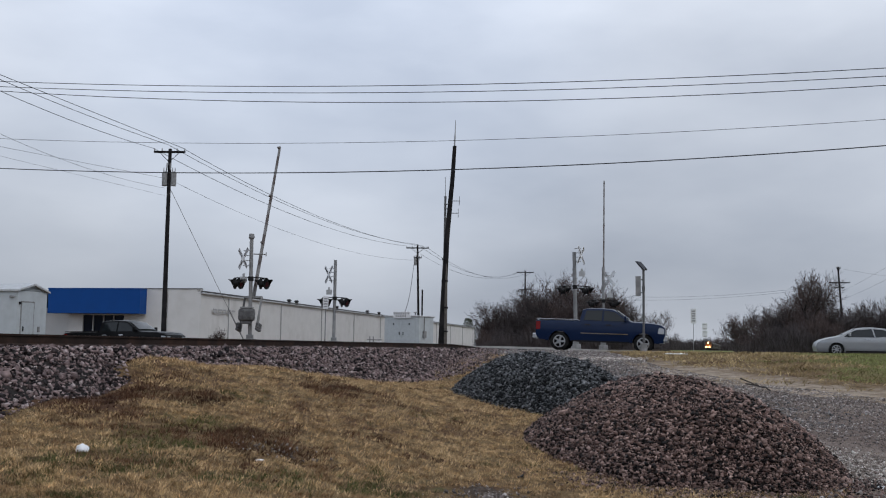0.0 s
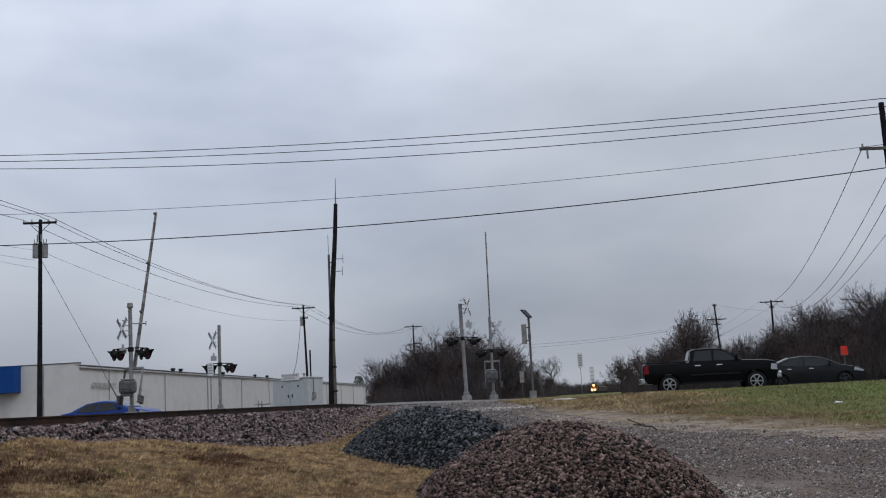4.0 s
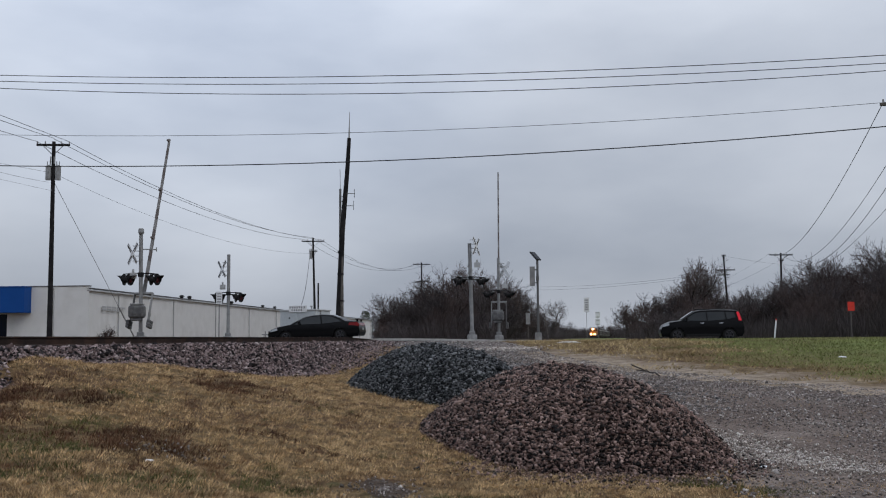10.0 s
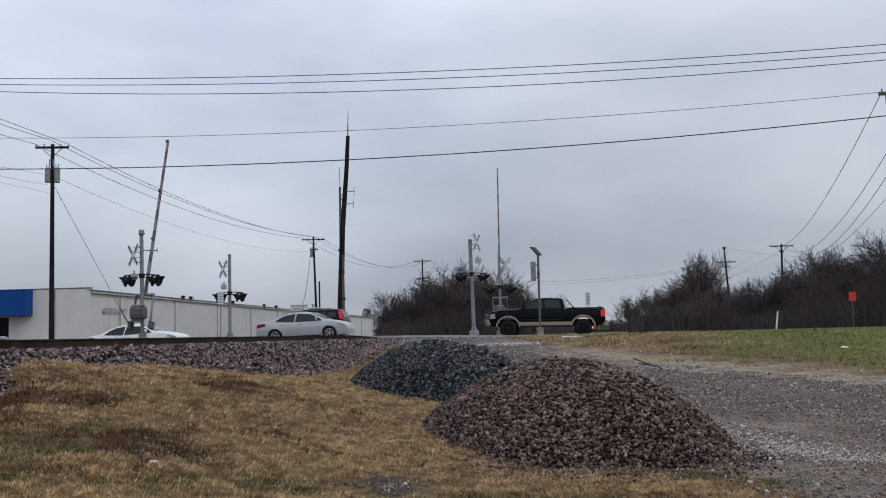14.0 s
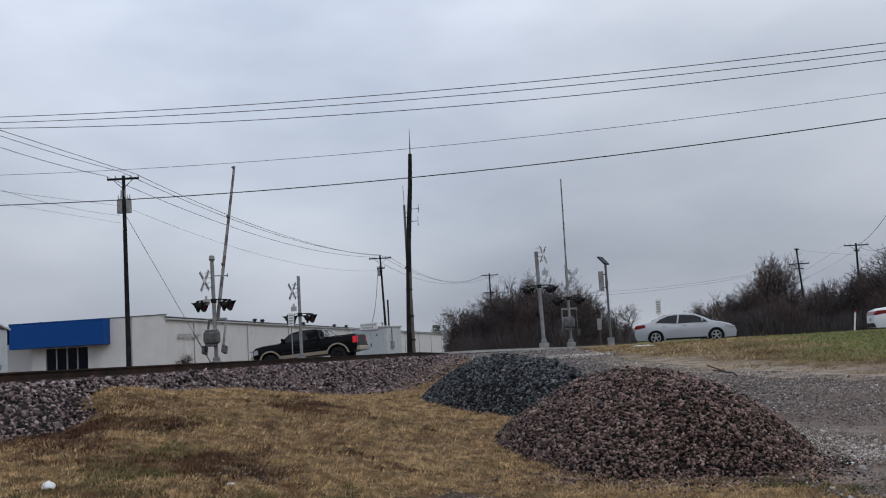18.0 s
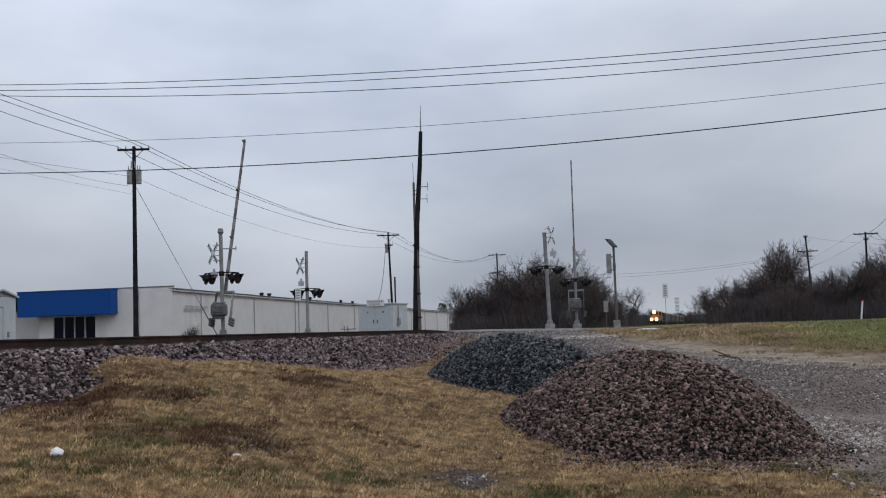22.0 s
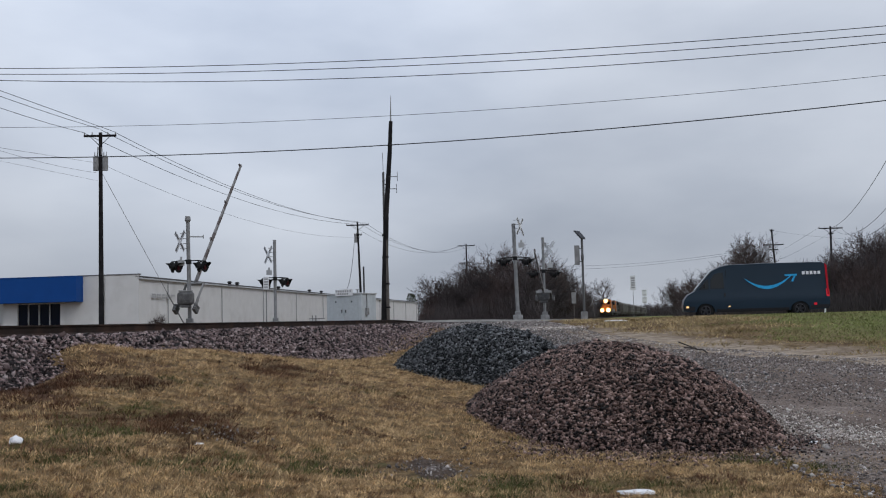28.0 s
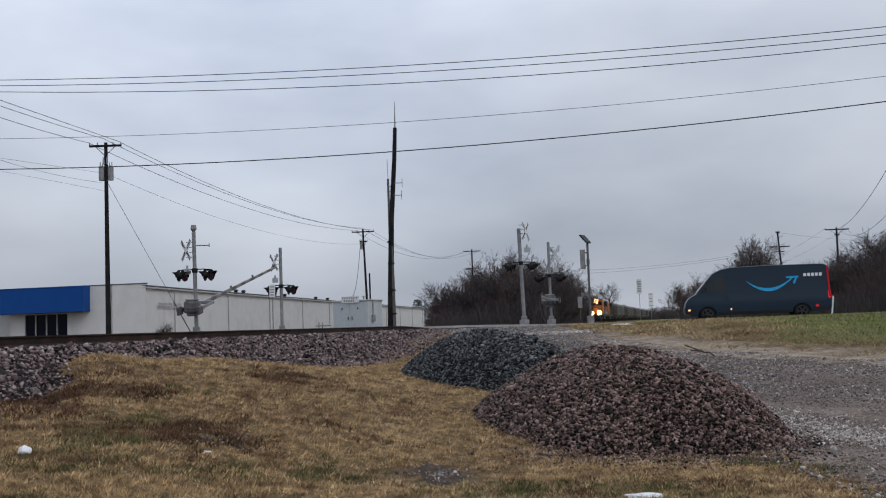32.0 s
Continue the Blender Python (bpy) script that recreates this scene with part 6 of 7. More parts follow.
        side_panel("side_window", sh, [(0.42, 1.22), (0.86, 1.13), (0.92, 1.50), (0.50, 1.48)], M_CAR_GLASS, root)
        cross_panel("windscreen", sh, (3.10, 1.13), (2.50, 1.52), M_CAR_GLASS, root, 0.88, 0.86)
        cross_panel("rear_window", sh, (0.12, 1.13), (0.25, 1.47), M_CAR_GLASS, root, 0.62, 0.66)
        side_panel("tail_lamp", sh, [(0.12, 1.06), (0.26, 1.06), (0.38, 1.50), (0.24, 1.50)], M_TAIL_ON, root, 0.014)
        cross_panel("tail_lamp", sh, (0.10, 1.08), (0.24, 1.48), M_TAIL, root, 0.97, 0.97, 0.006, 0.0)
        cross_panel("number_plate", sh, (0.005, 0.66), (0.02, 0.80), M_PLATE, root, 0.22, 0.22, 0.03, 0.0)
        side_panel("headlamp", sh, [(3.72, 0.84), (4.05, 0.76), (4.04, 0.85), (3.74, 0.96)], M_HEAD, root)
        cross_panel("grille", sh, (4.15, 0.42), (4.15, 0.64), M_PLASTIC, root, 0.8, 0.8, 0.02, 0.0)
        for x in (1.86, 0.92, 2.98):
            side_panel("door_seam", sh, [(x - 0.006, 0.36), (x + 0.006, 0.36), (x + 0.006, 1.04), (x - 0.006, 1.04)], M_DARK, root, 0.004)
        for x in (1.05, 2.0):
            side_panel("door_handle", sh, strip_line(sh, x, x + 0.19, 0.94, 0.94, 0.035), M_CHROME, root, 0.03)
        side_panel("sill_trim", sh, strip_line(sh, 1.2, 2.9, 0.33, 0.33, 0.14), M_PLASTIC, root, 0.008)
        for s in (-0.55, 0.55):
            box_part("roof_rail", (1.6 - L / 2, s, 1.655), (1.6, 0.04, 0.04), M_PLASTIC, root, "", 0.01)
        mz, mx = 1.10, 2.86
    elif kind == "pickup":
        L, H = length or 5.85, 1.90
        up = more.get("lift", 0.0)
        sh = Shape(L, 0.99, 1.26, H, 0.17, 0.07)
        top = [(0.22, 0.50), (0.16, 0.62), (0.10, 0.68), (0.10, 1.30), (0.16, 1.34), (2.02, 1.34), (2.05, 1.36), (2.16, 1.84), (2.34, 1.895), (3.00, 1.92), (3.46, 1.88), (3.62, 1.82), (4.22, 1.40), (4.34, 1.35), (5.20, 1.32), (5.60, 1.26), (5.76, 1.14), (5.79, 0.62), (5.70, 0.46)]
        ax, rw, sill = (1.16, 4.84), more.get("wheel", 0.41), 0.44
        vehicle_body(root, sh, top, sill, ax, rw + 0.075, rw - up * 0.5, mat)
        side_panel("side_window", sh, [(3.10, 1.37), (4.12, 1.36), (3.98, 1.47), (3.58, 1.77), (3.12, 1.83)], M_CAR_GLASS, root)
        side_panel("side_window", sh, [(2.22, 1.38), (3.02, 1.37), (3.04, 1.83), (2.34, 1.81)], M_CAR_GLASS, root)
        cross_panel("windscreen", sh, (4.20, 1.44), (3.66, 1.82), M_CAR_GLASS, root, 0.88, 0.86)
        cross_panel("rear_window", sh, (2.06, 1.42), (2.15, 1.80), M_CAR_GLASS, root, 0.72, 0.74)
        box_part("load_bed", (1.06 - L / 2, 0, 1.375), (1.72, 1.62, 0.012), M_DARK, root, "dark open load bed")
        for s in (-1, 1):
            box_part("bed_rail", (1.06 - L / 2, s * 0.90, 1.385), (1.84, 0.10, 0.035), more.get("rail", M_PLASTIC), root, "", 0.01)
        box_part("rear_bumper", (0.03 - L / 2 + 0.02, 0, 0.62), (0.20, 1.90, 0.24), more.get("bumper", M_CHROME), root, "", 0.04)
        box_part("front_bumper", (5.80 - L / 2, 0, 0.66), (0.22, 1.96, 0.30), more.get("bumper", M_CHROME), root, "", 0.06)
        cross_panel("grille", sh, (5.785, 0.82), (5.765, 1.10), M_CHROME if more.get("chrome_grille") else M_PLASTIC, root, 0.62, 0.62, 0.03, 0.0)
        side_panel("headlamp", sh, [(5.46, 0.88), (5.74, 0.86), (5.72, 1.10), (5.50, 1.13)], more.get("head", M_HEAD), root, 0.014)
        cross_panel("headlamp", sh, (5.78, 0.86), (5.765, 1.09), more.get("head", M_HEAD), root, 0.97, 0.97, 0.012, 0.0)
        side_panel("tail_lamp", sh, [(0.105, 0.92), (0.30, 0.92), (0.30, 1.27), (0.105, 1.27)], more.get("tail", M_TAIL), root, 0.014)
        cross_panel("tail_lamp", sh, (0.10, 0.92), (0.10, 1.27), more.get("tail", M_TAIL), root, 0.98, 0.98, 0.008, 0.0)
        cross_panel("tailgate", sh, (0.10, 0.74), (0.10, 1.31), mat, root, 0.78, 0.78, 0.022, 0.0)
        for x in (3.07, 2.12, 4.20):
            side_panel("door_seam", sh, [(x - 0.006, 0.52), (x + 0.006, 0.52), (x + 0.006, 1.35), (x - 0.006, 1.35)], M_DARK, root, 0.004)
        side_panel("bed_seam", sh, [(2.03, 0.48), (2.05, 0.48), (2.05, 1.33), (2.03, 1.33)], M_DARK, root, 0.004)
        for x in (2.28, 3.20):
            side_panel("door_handle", sh, strip_line(sh, x, x + 0.24, 1.19, 1.19, 0.045), more.get("handle", M_CHROME), root, 0.035)
        side_panel("side_moulding", sh, strip_line(sh, 2.1, 4.18, 0.80, 0.80, 0.05), more.get("moulding", M_CHROME), root, 0.03)
        side_panel("running_board", sh, strip_line(sh, 1.70, 4.25, 0.45, 0.45, 0.06), M_PLASTIC, root, 0.06)
        if "two_tone" in more:
            tone = more["two_tone"]
            side_panel("lower_panel", sh, [(1.74, 0.50), (4.28, 0.50), (4.28, 0.68), (1.74, 0.68)], tone, root, 0.010, "pale gold lower paint")
            for xc in ax:
                ring = [(xc + (rw + 0.16) * math.cos(a), rw - up * 0.5 + (rw + 0.15) * math.sin(a)) for a in np.linspace(0.05, math.pi - 0.05, 13)]
                inner = [(xc + (rw + 0.075) * math.cos(a), rw - up * 0.5 + (rw + 0.07) * math.sin(a)) for a in np.linspace(math.pi - 0.05, 0.05, 13)]
                side_panel("wheel_flare", sh, ring + inner, tone, root, 0.03, "pale gold wheel arch flare", 0.05)
            bm = bmesh.new()
            for s in (-0.55, 0.55):
                add_path(bm, [(5.92 - L / 2, s, 0.5), (6.02 - L / 2, s, 0.8), (5.98 - L / 2, s, 1.1)], 0.035, 8)
            for z in (0.72, 1.1):
                add_path(bm, [(5.99 - L / 2, -0.86, z), (6.03 - L / 2, 0, z), (5.99 - L / 2, 0.86, z)], 0.03, 8)
            part("brush_guard", bm, M_GALV, root, "chrome bull bar")
        if more.get("roll_bar"):
            bm = bmesh.new()
            for s in (-0.78, 0.78):
                add_path(bm, [(1.55 - L / 2, s, 1.36), (1.86 - L / 2, s, 1.72), (1.96 - L / 2, s, 1.84)], 0.035, 8)
            add_path(bm, [(1.96 - L / 2, -0.78, 1.84), (1.96 - L / 2, 0.78, 1.84)], 0.035, 8)
            part("roll_bar", bm, M_CHROME, root, "bright tubular roll bar behind the cab")
        mz, mx = 1.42, 4.06
    else:
        L, H = 7.1, 2.90
        sh = Shape(L, 1.03, 1.30, H, 0.06, 0.05)
        top = [(0.10, 0.40), (0.0, 0.55), (0.0, 1.0), (0.05, 2.66), (0.14, 2.82), (0.34, 2.90), (3.0, 2.93), (4.75, 2.90), (5.25, 2.80), (5.62, 2.60), (6.12, 1.95), (6.48, 1.52), (6.86, 1.30), (7.02, 1.05), (7.10, 0.70), (7.06, 0.42)]
        ax, rw, sill = (1.42, 5.98), 0.39, 0.36
        vehicle_body(root, sh, top, sill, ax, rw + 0.06, rw, mat)
        side_panel("side_window", sh, [(5.05, 1.62), (5.72, 1.62), (5.70, 2.10), (5.50, 2.42), (5.08, 2.50)], M_CAR_GLASS, root, 0.012, "dark cab door window")
        side_panel("quarter_window", sh, [(5.80, 1.60), (6.30, 1.58), (6.06, 1.92), (5.80, 2.22)], M_CAR_GLASS, root)
        cross_panel("windscreen", sh, (6.46, 1.56), (5.66, 2.57), M_CAR_GLASS, root, 0.93, 0.93)
        side_panel("wheel_cladding", sh, strip_line(sh, 1.95, 5.45, 0.42, 0.42, 0.16), M_PLASTIC, root, 0.008)
        side_panel("bumper_cladding", sh, [(6.52, 0.42), (7.03, 0.46), (7.06, 0.72), (6.50, 0.66)], M_PLASTIC, root, 0.010)
        side_panel("rear_cladding", sh, [(0.05, 0.44), (0.90, 0.44), (0.90, 0.60), (0.02, 0.62)], M_PLASTIC, root, 0.010)
        side_panel("tail_lamp", sh, [(0.02, 1.05), (0.11, 1.05), (0.17, 2.82), (0.07, 2.72)], more["tail_dim"], root, 0.014, "tall dark red light strip")
        side_panel("brake_lamp", sh, [(0.012, 1.05), (0.15, 1.05), (0.16, 1.46), (0.014, 1.46)], M_TAIL_ON, root, 0.02, "lit red brake lamp")
        side_panel("side_marker", sh, [(0.62, 0.60), (0.76, 0.60), (0.76, 0.72), (0.62, 0.72)], M_TAIL_ON, root, 0.02, "small lit red marker")
        side_panel("side_marker", sh, [(4.78, 0.60), (4.86, 0.60), (4.86, 0.67), (4.78, 0.67)], M_AMBER_ON, root, 0.02, "small lit amber marker")
        side_panel("front_marker", sh, [(6.82, 0.60), (6.93, 0.60), (6.93, 0.69), (6.82, 0.69)], M_AMBER_ON, root, 0.02, "small lit front marker")
        side_panel("door_seam", sh, [(4.93, 0.52), (4.95, 0.52), (4.95, 2.6), (4.93, 2.6)], M_DARK, root, 0.004)
        side_panel("door_seam", sh, [(5.78, 0.62), (5.795, 0.62), (5.795, 1.58), (5.78, 1.58)], M_DARK, root, 0.004)
        side_panel("door_handle", sh, [(4.99, 1.18), (5.06, 1.18), (5.06, 1.38), (4.99, 1.38)], M_PLASTIC, root, 0.025)
        # the arrow is a plain curved band; the word beside it plain bars
        curve = [(4.02 - 2.24 * u, 2.13 - 0.52 * (1 - (2 * u - 0.94) ** 2 / 0.93)) for u in np.linspace(0, 1, 15)]
        thick = [0.02 + 0.16 * math.sin(min(1.0, u * 1.15) * math.pi * 0.86) for u in np.linspace(0, 1, 15)]
        for (p, a), (q, b) in zip(zip(curve, thick), zip(curve[1:], thick[1:])):
            side_panel("arrow_band", sh, [(p[0], p[1] - a / 2), (q[0], q[1] - b / 2), (q[0], q[1] + b / 2), (p[0], p[1] + a / 2)], more["mark"], root, 0.010, "", 0.02)
        side_panel("arrow_band", sh, [(2.10, 2.28), (1.52, 2.30), (1.50, 2.20), (2.08, 2.18)], more["mark"], root, 0.011, "", 0.02)
        side_panel("arrow_band", sh, [(1.52, 2.30), (1.70, 1.88), (1.80, 1.90), (1.63, 2.28)], more["mark"], root, 0.012, "", 0.02)
        for k in range(5):
            x = 1.26 - 0.185 * k
            side_panel("lettering_bar", sh, [(x, 2.25), (x - 0.13, 2.25), (x - 0.13, 2.42), (x, 2.42)], M_WHITE_SIGN, root, 0.010, "", 0.02)
        mz, mx = 1.75, 6.02
    for s in (-1, 1):
        bm = bmesh.new()
        w = sh.width(mx, mz)
        add_box(bm, (mx - L / 2, s * (w + 0.13), mz + 0.06), (0.10, 0.20, 0.16 if kind not in ("pickup", "van") else 0.24), 0.03)
        add_box(bm, (mx - L / 2 + 0.02, s * (w + 0.03), mz), (0.05, 0.10, 0.05))
        part("wing_mirror", bm, more.get("mirror", mat if kind != "van" else M_PLASTIC), root)
    cx = (ax[0] + ax[1]) / 2
    box_part("underbody", (cx - L / 2, 0, sill + 0.10), (L * 0.86, sh.half * 1.55, 0.20), M_DARK, root, "dark chassis")
    wheels = []
    if kind == "van":
        for ob in root.children_recursive:
            ob.data.transform(Matrix.Diagonal((1, 1, 0.925, 1)))
    grow_by = more.get("stretch", 1.0)
    if grow_by != 1.0:
        for ob in root.children_recursive:
            ob.data.transform(Matrix.Diagonal((grow_by, 1, 1, 1)))
    if more.get("lift"):
        for ob in root.children:
            ob.location.z += more["lift"]
    for x in ax:
        for s in (-1, 1):
            box_part("wheel_well", ((x - L / 2) * grow_by, s * (sh.half - 0.40), rw + 0.10), (rw * 2.0, 0.36, rw * 1.5), M_DARK, root)
            wheels.append((wheel(root, (x - L / 2) * grow_by, s * (sh.half - 0.125), rw, 0.22 if kind != "pickup" else 0.26, rim, spokes), rw))
    VEHICLES.append((root, wheels, y0, hermite(knots), heading))
    return root


NEAR_1, NEAR_2, FAR_1 = 48.2, 51.3, 56.0
GOLD = paint("pale_gold_paint", (0.30, 0.25, 0.19))

vehicle("pickup_truck", "dark blue pickup truck with chrome wheels and trim", "pickup", NEAR_1, [(0, 5.35), (0.5, 10.2), (1, 15.07), (1.2, 17.08)], 1,
        paint("dark_blue_paint", (0.002, 0.012, 0.046)), M_RIM, 5, 5.85, rail=M_CHROME, moulding=M_CHROME, handle=M_PLASTIC, chrome_grille=True, head=M_HEAD)
vehicle("sedan", "silver sedan with dark windows", "sedan", FAR_1, [(0, 18.93), (1, 7.03), (1.5, 2.4), (2.0, -2.3), (2.5, -7.5)], -1,
        paint("silver_paint", (0.30, 0.31, 0.32), 0.3, 0.5), M_RIM, 7, 4.75)
vehicle("pickup_truck", "glossy black crew-cab pickup truck with chrome bumper and wheels", "pickup", NEAR_1,
        [(0, -17.98), (0.5, -13.3), (1, -9.34), (1.5, -5.39), (2, -1.23), (2.5, 2.6), (3, 6.33), (3.5, 10.57)], 1,
        paint("black_paint", (0.0035, 0.0037, 0.0045)), M_RIM, 6, 5.85, rail=M_PLASTIC, moulding=M_PLASTIC, wheel=0.42)
vehicle("sedan", "dark grey sedan overtaking beyond a pickup truck", "sedan", NEAR_2, [(0.0, -30.0), (1.0, -15.5), (2.0, -1.4), (2.5, 4.0), (3, 9.2), (3.5, 14.7)], 1,
        paint("dark_grey_paint", (0.02, 0.021, 0.023)), M_RIM_DARK, 5, 4.8)
vehicle("sedan", "bright blue compact sedan with dark wheels", "sedan", NEAR_1, [(5.5, 4.32), (6, 9.87), (6.5, 16.08)], 1,
        paint("bright_blue_paint", (0.003, 0.038, 0.23)), M_RIM, 5, 4.63, plain_handles=True)
vehicle("coupe", "glossy black low sedan with red tail lamps", "coupe", FAR_1,
        [(5.5, 26.27), (6, 21.01), (7, 11.86), (7.6, 7.07), (8, 4.25), (8.5, 1.84), (9, 0.14), (9.5, -1.7), (10, -3.3), (10.5, -4.85), (11, -6.54), (11.5, -8.3), (12, -10.35), (13, -15.0), (13.5, -18.2), (14, -22.5)], -1,
        paint("jet_black_paint", (0.0035, 0.0037, 0.0045)), M_RIM_DARK, 5, 5.04, spoiler=True, plain_handles=True)
vehicle("small_suv", "black boxy small suv with upright red tail lamps", "box", FAR_1,
        [(9, 25.5), (9.5, 20.88), (10, 16.57), (10.5, 12.68), (11, 9.17), (11.5, 6.6), (12, 4.1), (12.5, 2.12), (13, 0.15), (13.5, -1.81), (13.8, -2.99), (15.5, -9.31), (16.5, -15.5), (17.5, -27.0)], -1,
        paint("soft_black_paint", (0.0035, 0.0037, 0.0045)), M_RIM_DARK, 5)
vehicle("pickup_truck", "black and pale gold lifted pickup truck with bull bar", "pickup", FAR_1,
        [(11, 26.8), (11.5, 22.65), (12, 18.69), (12.5, 15.37), (13, 12.73), (13.5, 10.58), (14, 8.73), (14.5, 6.81), (15, 5.02), (15.5, 3.23), (17.5, -5.05), (18, -7.72), (19, -13.82), (19.5, -17.2), (20, -20.6)], -1,
        paint("deep_black_paint", (0.0035, 0.0037, 0.0045)), M_BLACK, 6, 5.95, two_tone=GOLD, wheel=0.46, lift=0.10, stretch=1.05, bumper=GOLD, roll_bar=True, head=M_RIM, tail=M_TAIL_ON, moulding=M_PLASTIC, handle=M_PLASTIC)
vehicle("sedan", "pearl-white sedan with dark windows and chrome handles", "sedan", NEAR_2,
        [(12.5, -11.33), (13, -8.18), (13.5, -5.67), (14, -3.67), (14.5, -2.0), (15, -0.37), (15.5, 1.12), (17.5, 8.48), (18, 11.08), (18.5, 14.2), (19, 17.58), (19.5, 21.31)], 1,
        paint("pearl_paint", (0.47, 0.485, 0.51), 0.3, 0.2), M_RIM, 5, 4.62)
vehicle("sedan", "white compact sedan with blacked-out grille", "sedan", NEAR_1,
        [(14, -11.5), (14.5, -7.85), (15, -4.36), (15.5, -0.9), (17.5, 15.13), (18, 20.3)], 1,
        paint("white_paint", (0.80, 0.81, 0.82), 0.3, 0.0), M_RIM, 7, 4.63, plain_handles=True)
vehicle("delivery_van", "dark blue-grey delivery van with light blue arrow, waiting at the crossing", "van", FAR_1,
        [(25, 24.9), (25.5, 22.3), (26.0, 20.35), (26.6, 18.6), (27.2, 17.45), (27.6, 17.0), (28, 16.78), (28.5, 16.64), (29, 16.57), (30, 16.55), (31, 16.55), (32, 16.55)], -1,
        paint("blue_grey_van_paint", (0.011, 0.025, 0.041), 0.45, 0.0), M_RIM_DARK, 5, mark=material("light_blue_decal", (0.03, 0.33, 0.62), 0.5),
        tail_dim=material("dark_red_light_strip", (0.20, 0.008, 0.014), 0.25, emit=0.09, emit_color=(1, 0.02, 0.05)))


# ---- freight train ----
TRAIN_Y = hermite([(0, 637), (7.5, 551), (10.4, 510), (18.5, 404), (21.5, 369), (24.5, 329), (28, 284), (30, 256), (32, 224)])
TRAIN = []


def bogie(parent, y, z=0.0):
    box_part("bogie_frame", (0, y, 0.55), (2.3, 2.6, 0.34), M_LOCO_DARK, parent, "", 0.04)
    for k in (-0.9, 0.9):
        bm = bmesh.new()
        for s in (-0.78, 0.78):
            add_tube(bm, (s - 0.07, y + k, 0.46), (s + 0.07, y + k, 0.46), 0.46, seg=18)
        add_tube(bm, (-0.78, y + k, 0.46), (0.78, y + k, 0.46), 0.08, seg=8)
        part("wheelset", bm, M_STEEL_RUST, parent)


def locomotive(back, lead):
    """local -y is the nose; the origin is under the nose."""
    root = thing("locomotive", (0, 0, 0), "orange diesel locomotive with three bright headlights" if lead else "dark orange trailing diesel locomotive", "locomotive", "freight train")
    box_part("frame", (0, 11, 1.25), (2.9, 21.4, 0.45), M_LOCO_DARK, root, "", 0.03)
    bm = bmesh.new()
    add_box(bm, (0, 1.95, 2.35), (2.0, 1.6, 1.75), 0.16)
    part("nose", bm, M_LOCO, root, "orange short hood")
    bm = bmesh.new()
    add_box(bm, (0, 4.0, 3.02), (3.0, 2.7, 3.1), 0.14)
    part("cab", bm, M_LOCO, root, "orange cab with dark windows")
    box_part("cab_roof", (0, 4.0, 4.62), (2.6, 2.8, 0.16), M_LOCO_DARK, root, "", 0.06)
    for s in (-1, 1):
        box_part("cab_window", (s * 0.72, 2.63, 3.75), (1.05, 0.05, 0.72), M_WINDOW, root)
        box_part("cab_side_window", (s * 1.51, 4.0, 3.65), (0.04, 1.5, 0.75), M_WINDOW, root)
        box_part("handrail", (s * 1.42, 13, 2.35), (0.05, 15, 0.05), M_GALV, root)
        box_part("radiator_wing", (s * 1.2, 18.8, 3.9), (0.8, 4.6, 0.8), M_LOCO_DARK, root, "", 0.1)
        box_part("hood_panel", (s * 0.93, 11.4, 2.75), (0.06, 11.6, 2.3), M_LOCO if lead else M_LOCO_DARK, root)
    box_part("long_hood", (0, 13, 2.9), (1.8, 15.2, 2.9), M_LOCO_DARK, root, "", 0.12)
    box_part("pilot", (0, 0.25, 0.75), (2.8, 0.5, 0.95), M_LOCO_DARK, root, "", 0.05)
    box_part("fuel_tank", (0, 11, 0.75), (2.6, 5.0, 0.85), M_LOCO_DARK, root, "", 0.1)
    box_part("coupler", (0, -0.2, 0.85), (0.35, 0.7, 0.3), M_STEEL_RUST, root)
    for y in (4.2, 17.8):
        bogie(root, y)
    lamp = M_TRAIN_HEAD if lead else M_HEAD
    # lamp discs oversized: the glare round each light is put into their shape
    for x, y, z, r in ((0, 2.52, 4.28, 0.56), (-0.85, -0.02, 1.72, 0.52), (0.85, -0.02, 1.72, 0.52)):
        bm = bmesh.new()
        add_tube(bm, (x, y + 0.3, z), (x, y, z), r, seg=20)
        part("headlight", bm, lamp, root, "round warm headlight, oversized for its glare")
    TRAIN.append((root, back))
    return root


def hopper(back, dark):
    root = thing("hopper_car", (0, 0, 0), "dark covered freight hopper car" if dark else "pale grey covered freight hopper car", "freight car", "freight train")
    mat = M_FREIGHT_DARK if dark else M_FREIGHT
    bm = bmesh.new()
    prof = [(-1.45, 1.5), (-1.55, 1.9), (-1.55, 3.9), (-1.1, 4.5), (1.1, 4.5), (1.55, 3.9), (1.55, 1.9), (1.45, 1.5), (0.7, 0.7), (-0.7, 0.7)]
    ring = [[bm.verts.new((x, y, z)) for x, z in prof] for y in (0.9, 16.1)]
    n = len(prof)
    for i in range(n):
        bm.faces.new((ring[0][i], ring[0][(i + 1) % n], ring[1][(i + 1) % n], ring[1][i]))
    bm.faces.new(ring[0][::-1])
    bm.faces.new(ring[1])
    bmesh.ops.recalc_face_normals(bm, faces=list(bm.faces))
    part("body", bm, mat, root)
    for k in range(9):
        for s in (-1, 1):
            box_part("side_rib", (s * 1.57, 1.4 + 1.78 * k, 2.9), (0.06, 0.12, 2.0), mat, root)
    box_part("end_platform", (0, 0.5, 1.15), (2.8, 0.8, 0.2), mat, root)
    box_part("end_platform", (0, 16.5, 1.15), (2.8, 0.8, 0.2), mat, root)
    for y in (2.2, 14.8):
        bogie(root, y)
    TRAIN.append((root, back))
    return root


